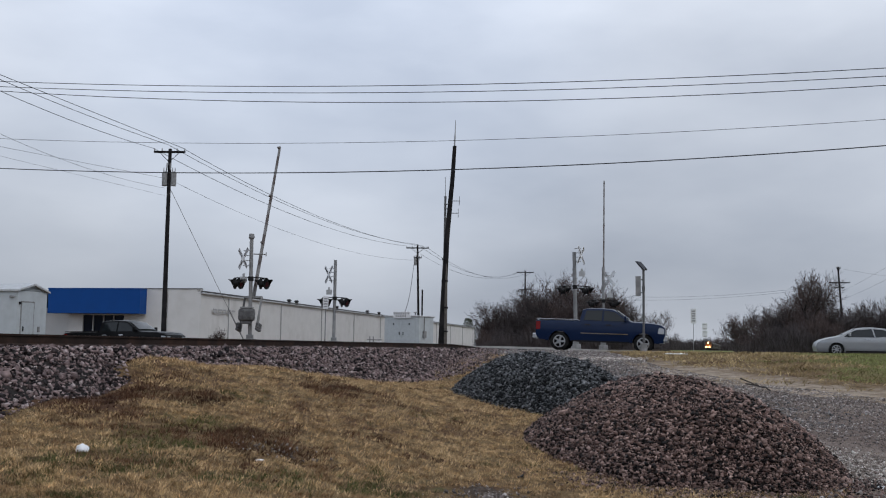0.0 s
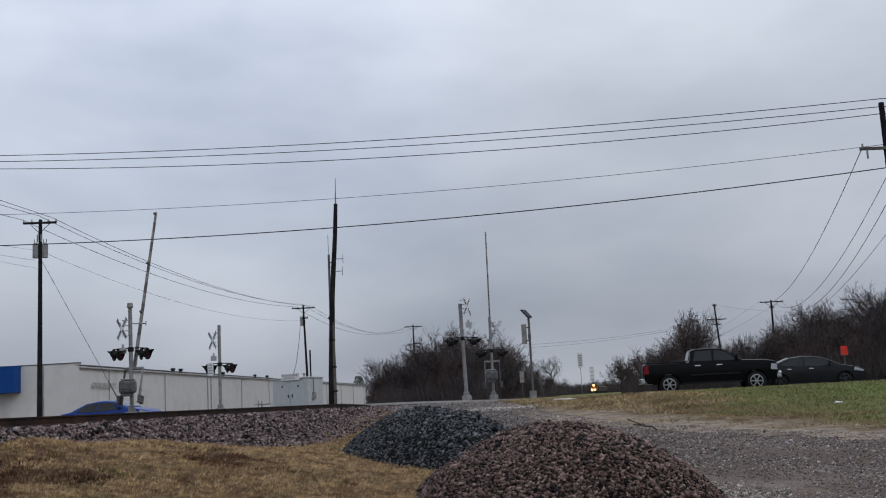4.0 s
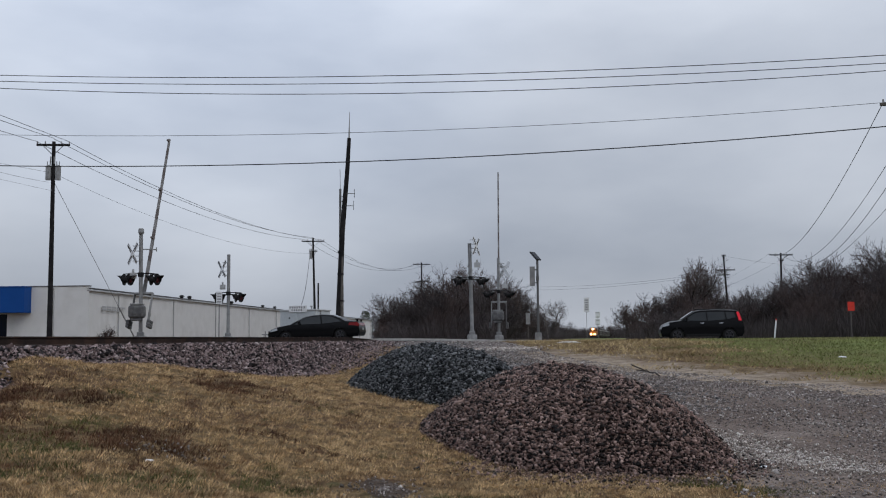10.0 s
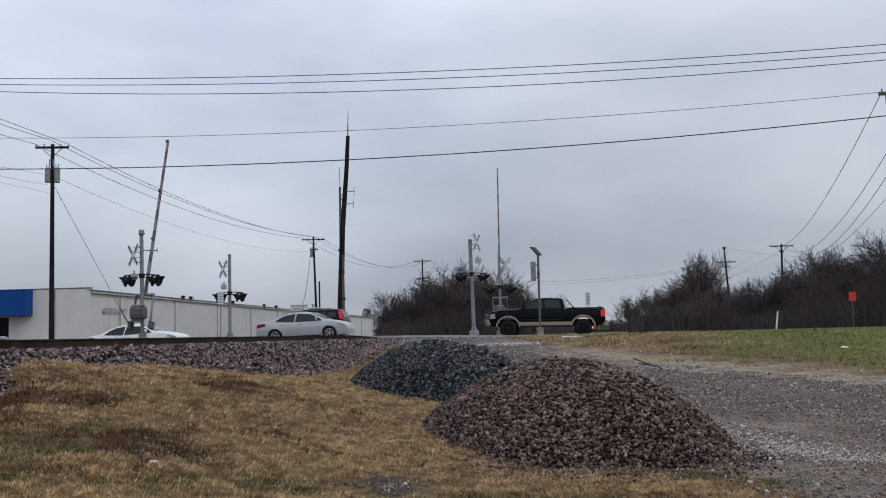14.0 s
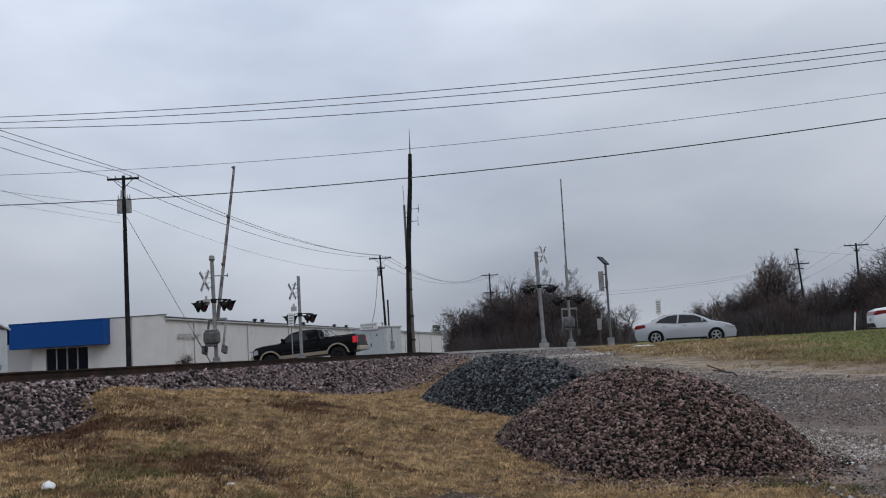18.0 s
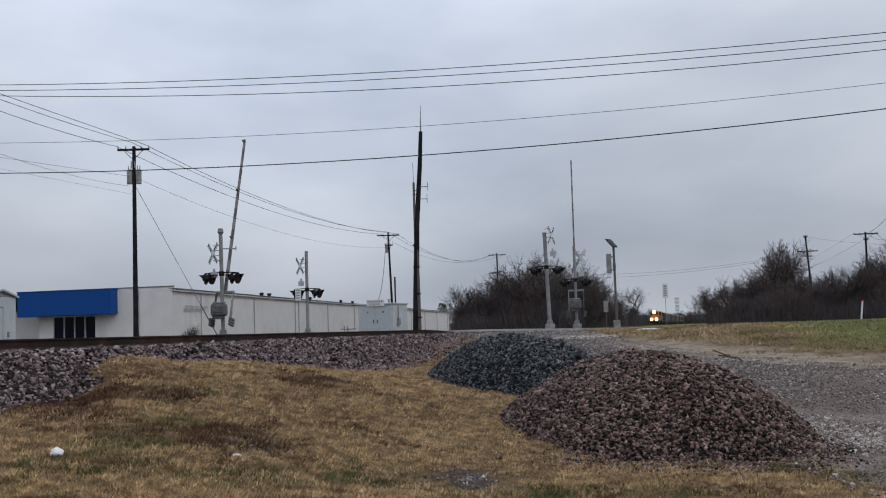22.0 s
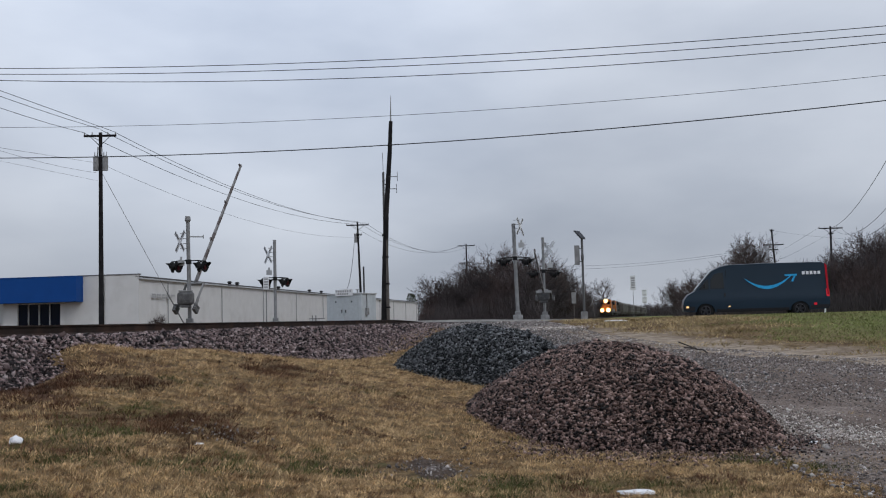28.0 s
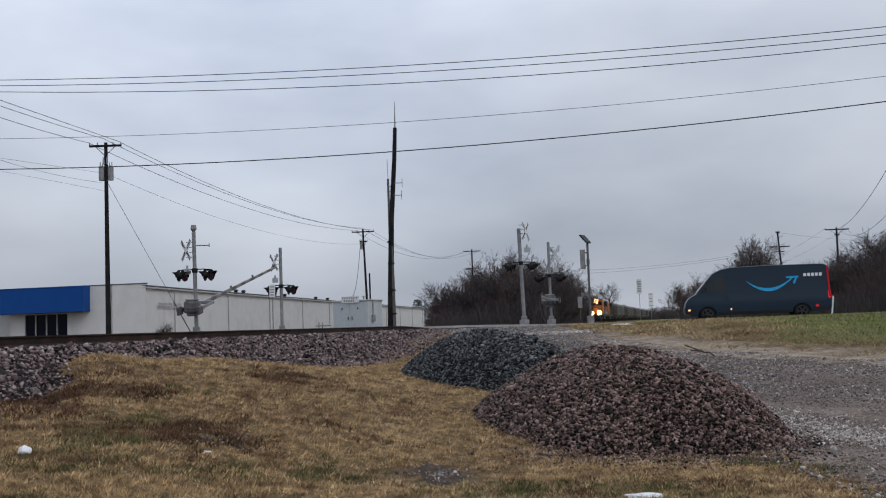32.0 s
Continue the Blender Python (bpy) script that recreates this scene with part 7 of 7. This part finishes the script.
locomotive(0.0, True)
locomotive(22.6, False)
for k in range(14):
    hopper(45.4 + 17.6 * k, k % 3 == 0)


# ---- bare trees ----
def grow(seed, height, spread, stems, levels, thick, gap=0.35):
    """Branches as tapered tubes: lists of (start, end, r1, r2, level)."""
    rnd = random.Random(seed)
    out = []

    def branch(p, d, length, r, level):
        n = 3 if level < 2 else (2 if level < 4 else 1)
        q = p
        for i in range(n):
            d = (d + Vector((rnd.uniform(-1, 1), rnd.uniform(-1, 1), rnd.uniform(-0.5, 0.9))) * 0.18).normalized()
            e = q + d * (length / n)
            out.append((q, e, r * (1 - 0.6 * i / n), r * (1 - 0.6 * (i + 1) / n), level))
            if level < levels:
                kids = (3, 4, 3, 2)[min(level, 3)] if i else (1 if level == 0 else 2)
                for _ in range(kids):
                    a, tilt = rnd.uniform(0, math.tau), rnd.uniform(0.45, 1.15)
                    side = d.orthogonal().normalized()
                    side.rotate(Matrix.Rotation(a, 3, d))
                    nd = (d * math.cos(tilt) + side * math.sin(tilt) * spread).normalized()
                    nd = (nd + Vector((0, 0, 0.18))).normalized()
                    branch(q.lerp(e, rnd.uniform(gap, 1.0)), nd, length * rnd.uniform(0.42, 0.68), r * 0.48, level + 1)
            q = e

    for s in range(stems):
        a = rnd.uniform(0, math.tau)
        lean = 0.08 if stems == 1 else rnd.uniform(0.12, 0.5)
        d = Vector((math.cos(a) * lean, math.sin(a) * lean, 1)).normalized()
        branch(Vector((math.cos(a), math.sin(a), 0)) * (0.0 if stems == 1 else rnd.uniform(0.05, 0.35)), d, height * (0.62 if stems == 1 else rnd.uniform(0.5, 0.75)), thick, 0)
    return out


def branch_mesh(name, segs, mat, floor_r):
    verts, faces = [], []
    for p, q, r1, r2, level in segs:
        n = 6 if level == 0 else (4 if level == 1 else 3)
        d = (q - p).normalized()
        s = d.orthogonal().normalized()
        t = d.cross(s)
        k = len(verts)
        if level > 2:                       # fine twigs end in a point
            verts += [p + (s * math.cos(i * math.tau / n) + t * math.sin(i * math.tau / n)) * max(r1, floor_r * 1.9) for i in range(n)] + [q]
            faces += [(k + i, k + (i + 1) % n, k + n) for i in range(n)]
            continue
        for c, r in ((p, max(r1, floor_r)), (q, max(r2, floor_r * 0.8))):
            verts += [c + (s * math.cos(i * math.tau / n) + t * math.sin(i * math.tau / n)) * r for i in range(n)]
        faces += [(k + i, k + (i + 1) % n, k + n + (i + 1) % n, k + n + i) for i in range(n)]
    me = bpy.data.meshes.new(name)
    me.from_pydata([tuple(v) for v in verts], [], faces)
    me.update()
    me.materials.append(mat)
    return me


def tree_kind(name, seed, height, spread, stems, levels, thick, twig_mat, label, category, floor_r):
    segs = grow(seed, height, spread, stems, levels, thick)
    root = thing(name, (0, -300, 0), label, category, "bare winter woods")
    a = new("trunk" if stems == 1 else "stem", branch_mesh("trunk", [s for s in segs if s[4] < 2], M_BARK, floor_r))
    b = new("crown", branch_mesh("crown", [s for s in segs if s[4] >= 2], twig_mat, floor_r))
    a.parent = b.parent = root
    return root


KINDS = [tree_kind("bare_tree", 11 + k, 7.2, 0.95, 1, 4, 0.15, M_TWIG if k % 3 else M_TWIG_RED, "bare grey-brown winter tree with dense fine twigs", "tree", 0.0085) for k in range(4)]
BUSHES = [tree_kind("thicket_shrub", 41 + k, 3.6, 0.9, 7, 3, 0.045, M_TWIG if k % 2 else M_TWIG_RED, "leafless brown thicket shrub with many stems", "shrub", 0.009) for k in range(3)]
PLACED = set()


def plant(kinds, x, y, scale, rnd, z=None):
    k = rnd.randrange(len(kinds))
    src = kinds[k]
    m = pose(x, y, land_z(x, y) - 0.1 if z is None else z, 0, 0, rnd.uniform(0, 360))
    if src.name not in PLACED:
        PLACED.add(src.name)
        ob = src
        ob.matrix_basis = m
    else:
        ob = copy_thing(src, m)
    ob.scale = (scale, scale, scale * rnd.uniform(0.9, 1.1))
    return ob


def wood(az_el, depth0, depth1, count, kinds, size, seed, lift=1.0):
    """Plants over a sector whose skyline follows (azimuth, elevation) pairs."""
    rnd = random.Random(seed)
    azs, els = zip(*az_el)
    for _ in range(count):
        az = rnd.uniform(azs[0], azs[-1])
        y = rnd.uniform(depth0, depth1)
        if 6.8 < az < 10.5:                     # left of the railway, which closes in with distance
            y += float(np.interp(az, (6.8, 8, 9, 10, 10.5), (0, 45, 105, 190, 240)))
        x = math.tan(radians(az)) * y
        tall = math.tan(radians(float(np.interp(az, azs, els)))) * math.hypot(x, y) + 0.45
        plant(kinds, x, y, max(0.25, tall * lift * rnd.uniform(0.72, 1.04) / size), rnd)


LEFT_LINE = [(-0.2, 0.7), (0.6, 1.5), (1.6, 2.0), (2.8, 2.3), (4.0, 2.55), (5.5, 2.75), (6.6, 2.6), (7.3, 2.0), (8.2, 1.7), (9.2, 1.25), (10.2, 0.75)]
RIGHT_LINE = [(13.6, 1.0), (14.6, 1.5), (15.8, 1.95), (17.0, 2.1), (18.4, 2.0), (19.6, 1.9), (20.6, 2.1), (21.6, 2.5), (22.8, 2.75), (24.0, 2.9), (25.2, 3.2), (26.4, 3.5), (27.6, 4.0), (29.5, 4.6), (33, 5.2)]
wood(LEFT_LINE, 142, 170, 52, KINDS, 7.4, 5, 1.1)
wood([(a, e * 0.62) for a, e in LEFT_LINE], 136, 165, 46, BUSHES, 3.3, 6)
wood(RIGHT_LINE, 92, 125, 64, KINDS, 7.4, 7, 1.12)
wood([(a, e * 0.66) for a, e in RIGHT_LINE], 86, 118, 62, BUSHES, 3.3, 8)
wood([(9.6, 0.9), (11, 0.75), (13, 0.7), (14.5, 1.0)], 960, 1080, 16, KINDS, 7.4, 9, 1.0)
wood([(-6, 0.5), (-0.2, 0.7)], 330, 420, 8, KINDS, 7.4, 10, 1.0)
# sparse taller crowns along the skyline
wood([(0.4, 2.0), (1.4, 2.9), (2.7, 3.4), (3.8, 3.5), (5.1, 3.65), (6.5, 3.3), (7.4, 2.7), (8.5, 1.9)], 146, 172, 38, KINDS, 7.4, 15, 1.04)
wood([(12.9, 1.8), (14.0, 2.3), (15.3, 2.85), (16.4, 2.9), (17.4, 4.0), (18.3, 2.8), (19.6, 2.4), (21.1, 3.1), (23.1, 3.5), (26.2, 4.0), (29.5, 4.8)], 96, 122, 56, KINDS, 7.4, 16, 1.03)
r_one = random.Random(3)
plant(KINDS, math.tan(radians(9.75)) * 340, 340, 1.85, r_one)
plant(KINDS, math.tan(radians(17.45)) * 112, 112, 1.16, r_one)
plant(KINDS, math.tan(radians(17.2)) * 113, 113, 1.0, r_one)
plant(KINDS, math.tan(radians(5.9)) * 140, 140, 1.06, r_one)
plant(KINDS, math.tan(radians(6.3)) * 143, 143, 1.06, r_one)
plant(BUSHES, math.tan(radians(-14.4)) * 101, 101, 0.45, r_one)


def brush(az_el, depth0, depth1, n, mat, label, seed):
    """A tangle of thin upright stems that fills the foot of the woods."""
    rng = np.random.default_rng(seed)
    azs, els = zip(*az_el)
    az = rng.uniform(azs[0], azs[-1], n)
    y = rng.uniform(depth0, depth1, n)
    y = np.where((az > 6.8) & (az < 10.5), y + np.interp(az, (6.8, 8, 9, 10, 10.5), (0, 45, 105, 190, 240)), y)
    x = np.tan(np.radians(az)) * y
    tall = np.tan(np.radians(np.interp(az, azs, els))) * np.hypot(x, y) + 0.3
    h = tall * (0.35 + 0.65 * rng.random(n))
    base = np.stack([x, y, np.array([land_z(a, b) for a, b in zip(x, y)]) + tall * 0.45 * rng.random(n) * (rng.random(n) < 0.5)], 1)
    a = rng.random(n) * math.tau
    w = 0.022 * y / 100 * (0.6 + rng.random(n))
    side = np.stack([np.cos(a) * w, np.sin(a) * w, 0 * a], 1)
    tip = base + np.stack([rng.normal(0, 0.28, n) * h, rng.normal(0, 0.28, n) * h, h * 0.75], 1)
    v = np.stack([base - side, base + side, tip], 1).reshape(-1, 3)
    ob = mesh_part("underbrush", v, np.arange(3 * n).reshape(-1, 3), mat, None, label)
    return tagged(ob, category="underbrush", kind="stuff")


brush([(a, e * 0.64) for a, e in LEFT_LINE], 134, 172, 26000, M_TWIG, "dense leafless brown underbrush beyond the crossing", 31)
brush([(a, e * 0.64) for a, e in RIGHT_LINE], 84, 128, 42000, M_TWIG, "dense dark leafless underbrush behind the verge", 32)


brush([(9.4, 0.75), (11, 0.6), (12.5, 0.55), (14.6, 0.8)], 960, 1080, 9000, M_TWIG, "far grey leafless woods along the railway", 33)


# ---- evergreen behind the warehouse ----
def evergreen(x, y, h):
    root = thing("evergreen_tree", (x, y, land_z(x, y)), "small dark evergreen tree beyond the warehouse", "tree")
    tube_part("trunk", (0, 0, 0), (0, 0, h * 0.6), 0.14, M_BARK, root)
    n = 1500
    a, u = RNG.random(n) * math.tau, RNG.random(n)
    rr = h * 0.42 * (1 - u * 0.75) * np.sqrt(RNG.random(n))
    c = np.stack([rr * np.cos(a), rr * np.sin(a), h * (0.22 + 0.78 * u)], 1)
    v = (c[:, None] + (RNG.random((n, 3, 3)) - 0.5) * 0.55).reshape(-1, 3)
    mesh_part("crown", v, np.arange(3 * n).reshape(-1, 3), M_LEAF_IVY, root)


evergreen(math.tan(radians(-0.72)) * 312, 312, 9.0)


# ---- grass ----
def blades(name, pts, heights, widths, mat, label):
    n = len(pts)
    a = RNG.random(n) * math.tau
    lean = (RNG.random((n, 2)) - 0.5) * heights[:, None] * 3.4
    side = np.stack([np.cos(a), np.sin(a), 0 * a], 1) * widths[:, None] / 2
    tip = pts + np.concatenate([lean, heights[:, None]], 1)
    base = pts - np.array((0, 0, 0.01))
    v = np.stack([base - side, base + side, tip], 1).reshape(-1, 3)
    me = bpy.data.meshes.new(name)
    me.vertices.add(3 * n)
    me.vertices.foreach_set("co", v.reshape(-1).astype(np.float32))
    me.loops.add(3 * n)
    me.loops.foreach_set("vertex_index", np.arange(3 * n, dtype=np.int32))
    me.polygons.add(n)
    me.polygons.foreach_set("loop_start", np.arange(0, 3 * n, 3, dtype=np.int32))
    me.update(calc_edges=True)
    me.materials.append(mat)
    ob = new(name, me)
    return tagged(ob, label, "grass", kind="stuff")


def on_pile(x, y):
    v, w = (y - 13.85) / 2.70, (y - 20.7) / 3.1
    return math.hypot((x - 2.47 + 0.12 * v * 2.70) / 1.78, v) < 1.0 or math.hypot((x - 1.22 + 0.33 * w * 3.1) / 1.46, w) < 1.0


def lawn(n, xa, xb, ya, yb, power, keep):
    out = []
    for _ in range(n):
        x, y = RNG.uniform(xa, xb), ya + (yb - ya) * RNG.random() ** power
        if on_pile(x, y) or ballast_z(x, y) > land_z(x, y) + 0.05 or y + SLOPE * x > 45.6:
            continue
        c, h = path_band(y)
        if abs(x - c) < h * (0.86 + 0.3 * noise.noise((x * 0.55, y * 0.3, 1.0))) and RNG.random() < 0.93:
            continue
        # worn to bare dirt along the lane's edge
        worn = 1 - (x - c - h) / (1.4 + 0.26 * max(0.0, 36 - y))
        if worn > 0 and RNG.random() < 0.1 + 1.1 * worn + 1.7 * noise.noise((x * 0.5, y * 0.8, 6.0)):
            continue
        if keep(x, y):
            out.append((x, y, land_z(x, y)))
    return np.array(out)


def green(x, y):
    patch = 0.75 * math.exp(-((x + 2.5) ** 2 / 0.9 + (y - 10.8) ** 2 / 1.6)) if y < 16 else 0.0
    return noise.noise((x * 0.55 + 3.0, y * 0.55, 12.0)) + 0.35 * noise.noise((x * 2.2, y * 2.2, 2.0)) + patch


def verge(x, y):
    """How green the roadside is: tan and worn next to the lane, green further out."""
    c, h = path_band(y)
    return (x - c - h - 2.4 - 0.26 * max(0.0, y - 24)) / 2.2 + 1.5 * noise.noise((x * 0.22 + 3, y * 0.5, 12.0)) + 0.5 * noise.noise((x * 1.1, y * 1.6, 2.0))


def tufts(name, centres, per, spread, h0, h1, width, lean, mat, label):
    """Small clumps of blades that fan outwards."""
    n = len(centres) * per
    c = np.repeat(centres, per, 0)
    a, r = RNG.random(n) * math.tau, spread * np.sqrt(RNG.random(n))
    big = np.repeat(0.7 + 0.6 * RNG.random(len(centres)), per) * (1 + 0.025 * np.maximum(c[:, 1] - 10, 0))
    out = np.stack([np.cos(a), np.sin(a)], 1)
    base = c.copy()
    base[:, :2] += out * (r * big)[:, None]
    h = (h0 + (h1 - h0) * RNG.random(n)) * big
    tip = base.copy()
    tip[:, :2] += (out * lean + RNG.normal(0, 0.55, (n, 2))) * h[:, None]
    tip[:, 2] += h
    base[:, 2] -= 0.012
    b = RNG.random(n) * math.tau
    side = np.stack([np.cos(b), np.sin(b), 0 * b], 1) * (width * big / 2)[:, None]
    v = np.stack([base - side, base + side, tip], 1).reshape(-1, 3)
    me = bpy.data.meshes.new(name)
    me.vertices.add(3 * n)
    me.vertices.foreach_set("co", v.reshape(-1).astype(np.float32))
    me.loops.add(3 * n)
    me.loops.foreach_set("vertex_index", np.arange(3 * n, dtype=np.int32))
    me.polygons.add(n)
    me.polygons.foreach_set("loop_start", np.arange(0, 3 * n, 3, dtype=np.int32))
    me.update(calc_edges=True)
    me.materials.append(mat)
    return tagged(new(name, me), label, "grass", kind="stuff")


def russet(x, y):
    """Dark weeds: a band along the ballast's foot that bends into the bank, and a few spots."""
    line = ((-5.3, 10.4), (-4.9, 11.6), (-4.1, 12.3), (-3.5, 12.3))
    d = 9.0
    for (x1, y1), (x2, y2) in zip(line, line[1:]):
        ex, ey = x2 - x1, y2 - y1
        u = min(max(((x - x1) * ex + (y - y1) * ey) / (ex * ex + ey * ey), 0), 1)
        d = min(d, math.hypot(x - x1 - u * ex, y - y1 - u * ey))
    spots = noise.noise((x * 1.1 + 20, y * 0.8, 4.0)) + 0.5 * noise.noise((x * 4.0, y * 3.0, 9.0))
    top = 0.45 * math.exp(-((x + 2.4) ** 2 / 1.8 + (y - 16.4) ** 2 / 3.0))
    top += 0.50 * math.exp(-((x + 2.3) ** 2 / 0.7 + (y - 10.7) ** 2 / 0.35))
    top += 0.36 * math.exp(-((x + 2.9) ** 2 / 0.8 + (y - 10.1) ** 2 / 0.5))
    return 1.0 * math.exp(-(d / 0.55) ** 2) + 0.72 * spots + top


def lush(x, y):
    """Green grass: patches in the bank and more of it close to the eye."""
    v = 0.0
    for cx, cy, r, k in ((-2.6, 10.75, 0.5, 1.0), (-2.0, 10.4, 0.5, 0.8), (-3.1, 10.1, 0.6, 0.75), (-3.6, 8.3, 0.9, 0.3), (-1.2, 9.6, 0.8, 0.35), (3.3, 10.6, 0.5, 0.9), (4.0, 10.0, 0.5, 0.7), (3.0, 9.2, 0.6, 0.55)):
        v += k * math.exp(-((x - cx) ** 2 + 2.2 * (y - cy) ** 2) / (r * r))
    v += 0.25 * smooth(11, 8.5, y)
    return v + 0.7 * noise.noise((x * 0.8 + 3.0, y * 0.8, 12.0)) + 0.35 * noise.noise((x * 3.2, y * 3.2, 2.0))


def meadow(n, ya, yb, power):
    """Places for clumps over the fan of ground before the track, sorted by what grows there."""
    found = {"straw": [], "russet": [], "green": []}
    for _ in range(n):
        y = ya + (yb - ya) * RNG.random() ** power
        x = RNG.uniform(-0.50 * y - 0.6, 0.46 * y + 0.6)
        if on_pile(x, y) or ballast_z(x, y) > land_z(x, y) + 0.04 or y + SLOPE * x > 45.4:
            continue
        c, h = path_band(y)
        if y > 13 and x > c:
            continue
        g, w = lush(x, y), russet(x, y)
        bare = math.hypot((x - 0.03) / 0.55, (y - 9.85) / 0.65) < 0.9 + 0.3 * noise.noise((x * 5, y * 5, 0))
        if bare or abs(x - c) < h + 0.8 * noise.noise((x * 1.2, y * 0.7, 1.0)):
            sparse = y < 12.2 and noise.noise((x * 1.4 + 7, y * 1.4, 3.0)) > -0.05
            if not (g > 0.42 and y < 12 and RNG.random() < 0.6 or sparse and not bare and RNG.random() < 0.4 or RNG.random() < 0.03):
                continue
        p = (x, y, land_z(x, y))
        r = RNG.random()
        if w > 0.20 + 0.50 * r:
            found["russet"].append(p)
        elif g > 0.24 + 0.55 * r:
            found["green"].append(p)
        else:
            found["straw"].append(p)
    return {k: np.array(v) for k, v in found.items()}


M_STRAW = material("tan_dead_grass", (0.57, 0.402, 0.219), 0.9, vary=0.55, scale=11.0, island=0.40, second=(0.175, 0.102, 0.052), second_scale=4.0, second_amount=0.52)
M_STRAW_TALL = material("pale_dead_tussock", (0.55, 0.405, 0.235), 0.9, vary=0.35, scale=3.0, island=0.5, second=(0.30, 0.19, 0.10), second_scale=1.2, second_amount=0.5)
M_RUSSET = material("russet_dead_grass", (0.115, 0.060, 0.036), 0.9, vary=0.35, scale=1.6, island=0.45, second=(0.055, 0.030, 0.020), second_scale=2.5)
M_GREEN = material("green_grass", (0.078, 0.090, 0.032), 0.85, vary=0.35, scale=1.5, island=0.4, second=(0.17, 0.135, 0.06), second_scale=3.0)
M_GREEN_VERGE = material("mown_green_grass", (0.215, 0.240, 0.088), 0.85, vary=0.25, scale=0.6, island=0.25, second=(0.23, 0.21, 0.10), second_scale=0.35, second_amount=0.4)
CLUMPS = meadow(60000, 7.0, 40, 1.7)
tufts("dead_grass", CLUMPS["straw"], 11, 0.06, 0.014, 0.040, 0.0085, 0.9, M_STRAW, "short matted tan dead winter grass over the bank")
tufts("dead_grass", CLUMPS["straw"][::7], 12, 0.05, 0.024, 0.055, 0.0075, 0.85, M_STRAW_TALL, "taller pale tussocks of dead grass on the bank")
tufts("russet_grass", CLUMPS["russet"], 11, 0.06, 0.022, 0.052, 0.010, 0.7, M_RUSSET, "dark russet-brown dead weeds in patches")
tufts("green_grass", CLUMPS["green"], 10, 0.06, 0.022, 0.052, 0.009, 0.7, M_GREEN, "green grass patches among the dead grass")
M_STRAW_VERGE = material("mown_dead_grass", (0.44, 0.335, 0.18), 0.9, vary=0.35, scale=2.0, island=0.35, second=(0.16, 0.125, 0.06), second_scale=0.5)
pts = lawn(50000, 3, 30, 20, 45, 0.8, lambda x, y: verge(x, y) < 0.7 * RNG.random())
blades("dead_grass", pts, 0.05 + 0.05 * RNG.random(len(pts)), np.full(len(pts), 0.035), M_STRAW_VERGE, "tan dead grass on the road verge")
pts = lawn(90000, 5, 30, 20, 45, 0.8, lambda x, y: verge(x, y) > 0.7 * RNG.random())
blades("green_grass", pts, 0.03 + 0.04 * RNG.random(len(pts)), np.full(len(pts), 0.04), M_GREEN_VERGE, "green mown grass on the road verge")


# ---- what moves ----
def motions():
    for root, wheels, y0, at, heading in VEHICLES:
        def spot(t):
            return max(-140.0, min(140.0, at(t)))
        turn = 0 if heading > 0 else 180
        rows = []
        for k in range(161):
            t = k * 0.2
            x = spot(t)
            if k not in (0, 160) and abs(x) > 45 and abs(spot(t - 0.2)) > 45 and abs(spot(t + 0.2)) > 45 and k % 20:
                continue
            tilt = math.degrees(math.atan2(road_z(x + 0.5) - road_z(x - 0.5), 1.0)) * heading
            rows.append((t, pose(x, lane_y(y0, x), road_z(x), 0, -tilt, turn - math.degrees(math.atan(SLOPE)))))
        walk(root, rows)
        times = [f / FPS for f in range(0, 32 * FPS + 1) if abs(spot(f / FPS)) < 34]
        if not times:
            continue
        start = spot(times[0])
        for tyre, r in wheels:
            rest = tyre.matrix_basis.copy()
            last, angle, seq = None, 0.0, [(0.0, rest)]
            for t in times:
                x = spot(t)
                angle = math.degrees(abs(x - start) * math.sqrt(1 + SLOPE ** 2) / r)
                if last is not None and abs(angle - last) < 0.5 and t < times[-1]:
                    continue
                last = angle
                if t > 0.01:
                    seq.append((t, rest @ pose(0, 0, 0, 0, angle, 0)))
            if seq[-1][0] < 31.99:
                seq.append((32.0, rest @ pose(0, 0, 0, 0, angle, 0)))
            walk(tyre, seq)
    for root, back in TRAIN:
        rows = []
        for k in range(33):
            y = TRAIN_Y(k * 1.0) + back * 0.97
            x = track_x(y) - 0.77
            slope = (track_x(y + 8) - track_x(y)) / 8
            rows.append((k * 1.0, pose(x, y, RAIL_Z, 0, 0, -math.degrees(math.atan(slope)))))
        walk(root, rows)
    for gate, pivot, deg, rows in (
            (GATE1, 1.25, -17, ((0, 74), (25.4, 74), (26.2, 70), (27.0, 62.5), (27.5, 57.5), (28, 52.5), (29, 42.5), (30, 32.4), (31, 23.5), (32, 14.5))),
            (GATE4, 1.30, 170.5, ((0, 97), (24.0, 96.5), (24.4, 84), (24.8, 65), (25.2, 50), (25.5, 44.5), (26.5, 30), (27.5, 17.5), (28, 13.5), (28.5, 7.5), (29, 3), (29.6, 0.5), (32, 0)))):
        walk(gate, [(t, pose(0, 0, pivot, 0, 0, deg) @ pose(0, 0, 0, a)) for t, a in rows])

motions()
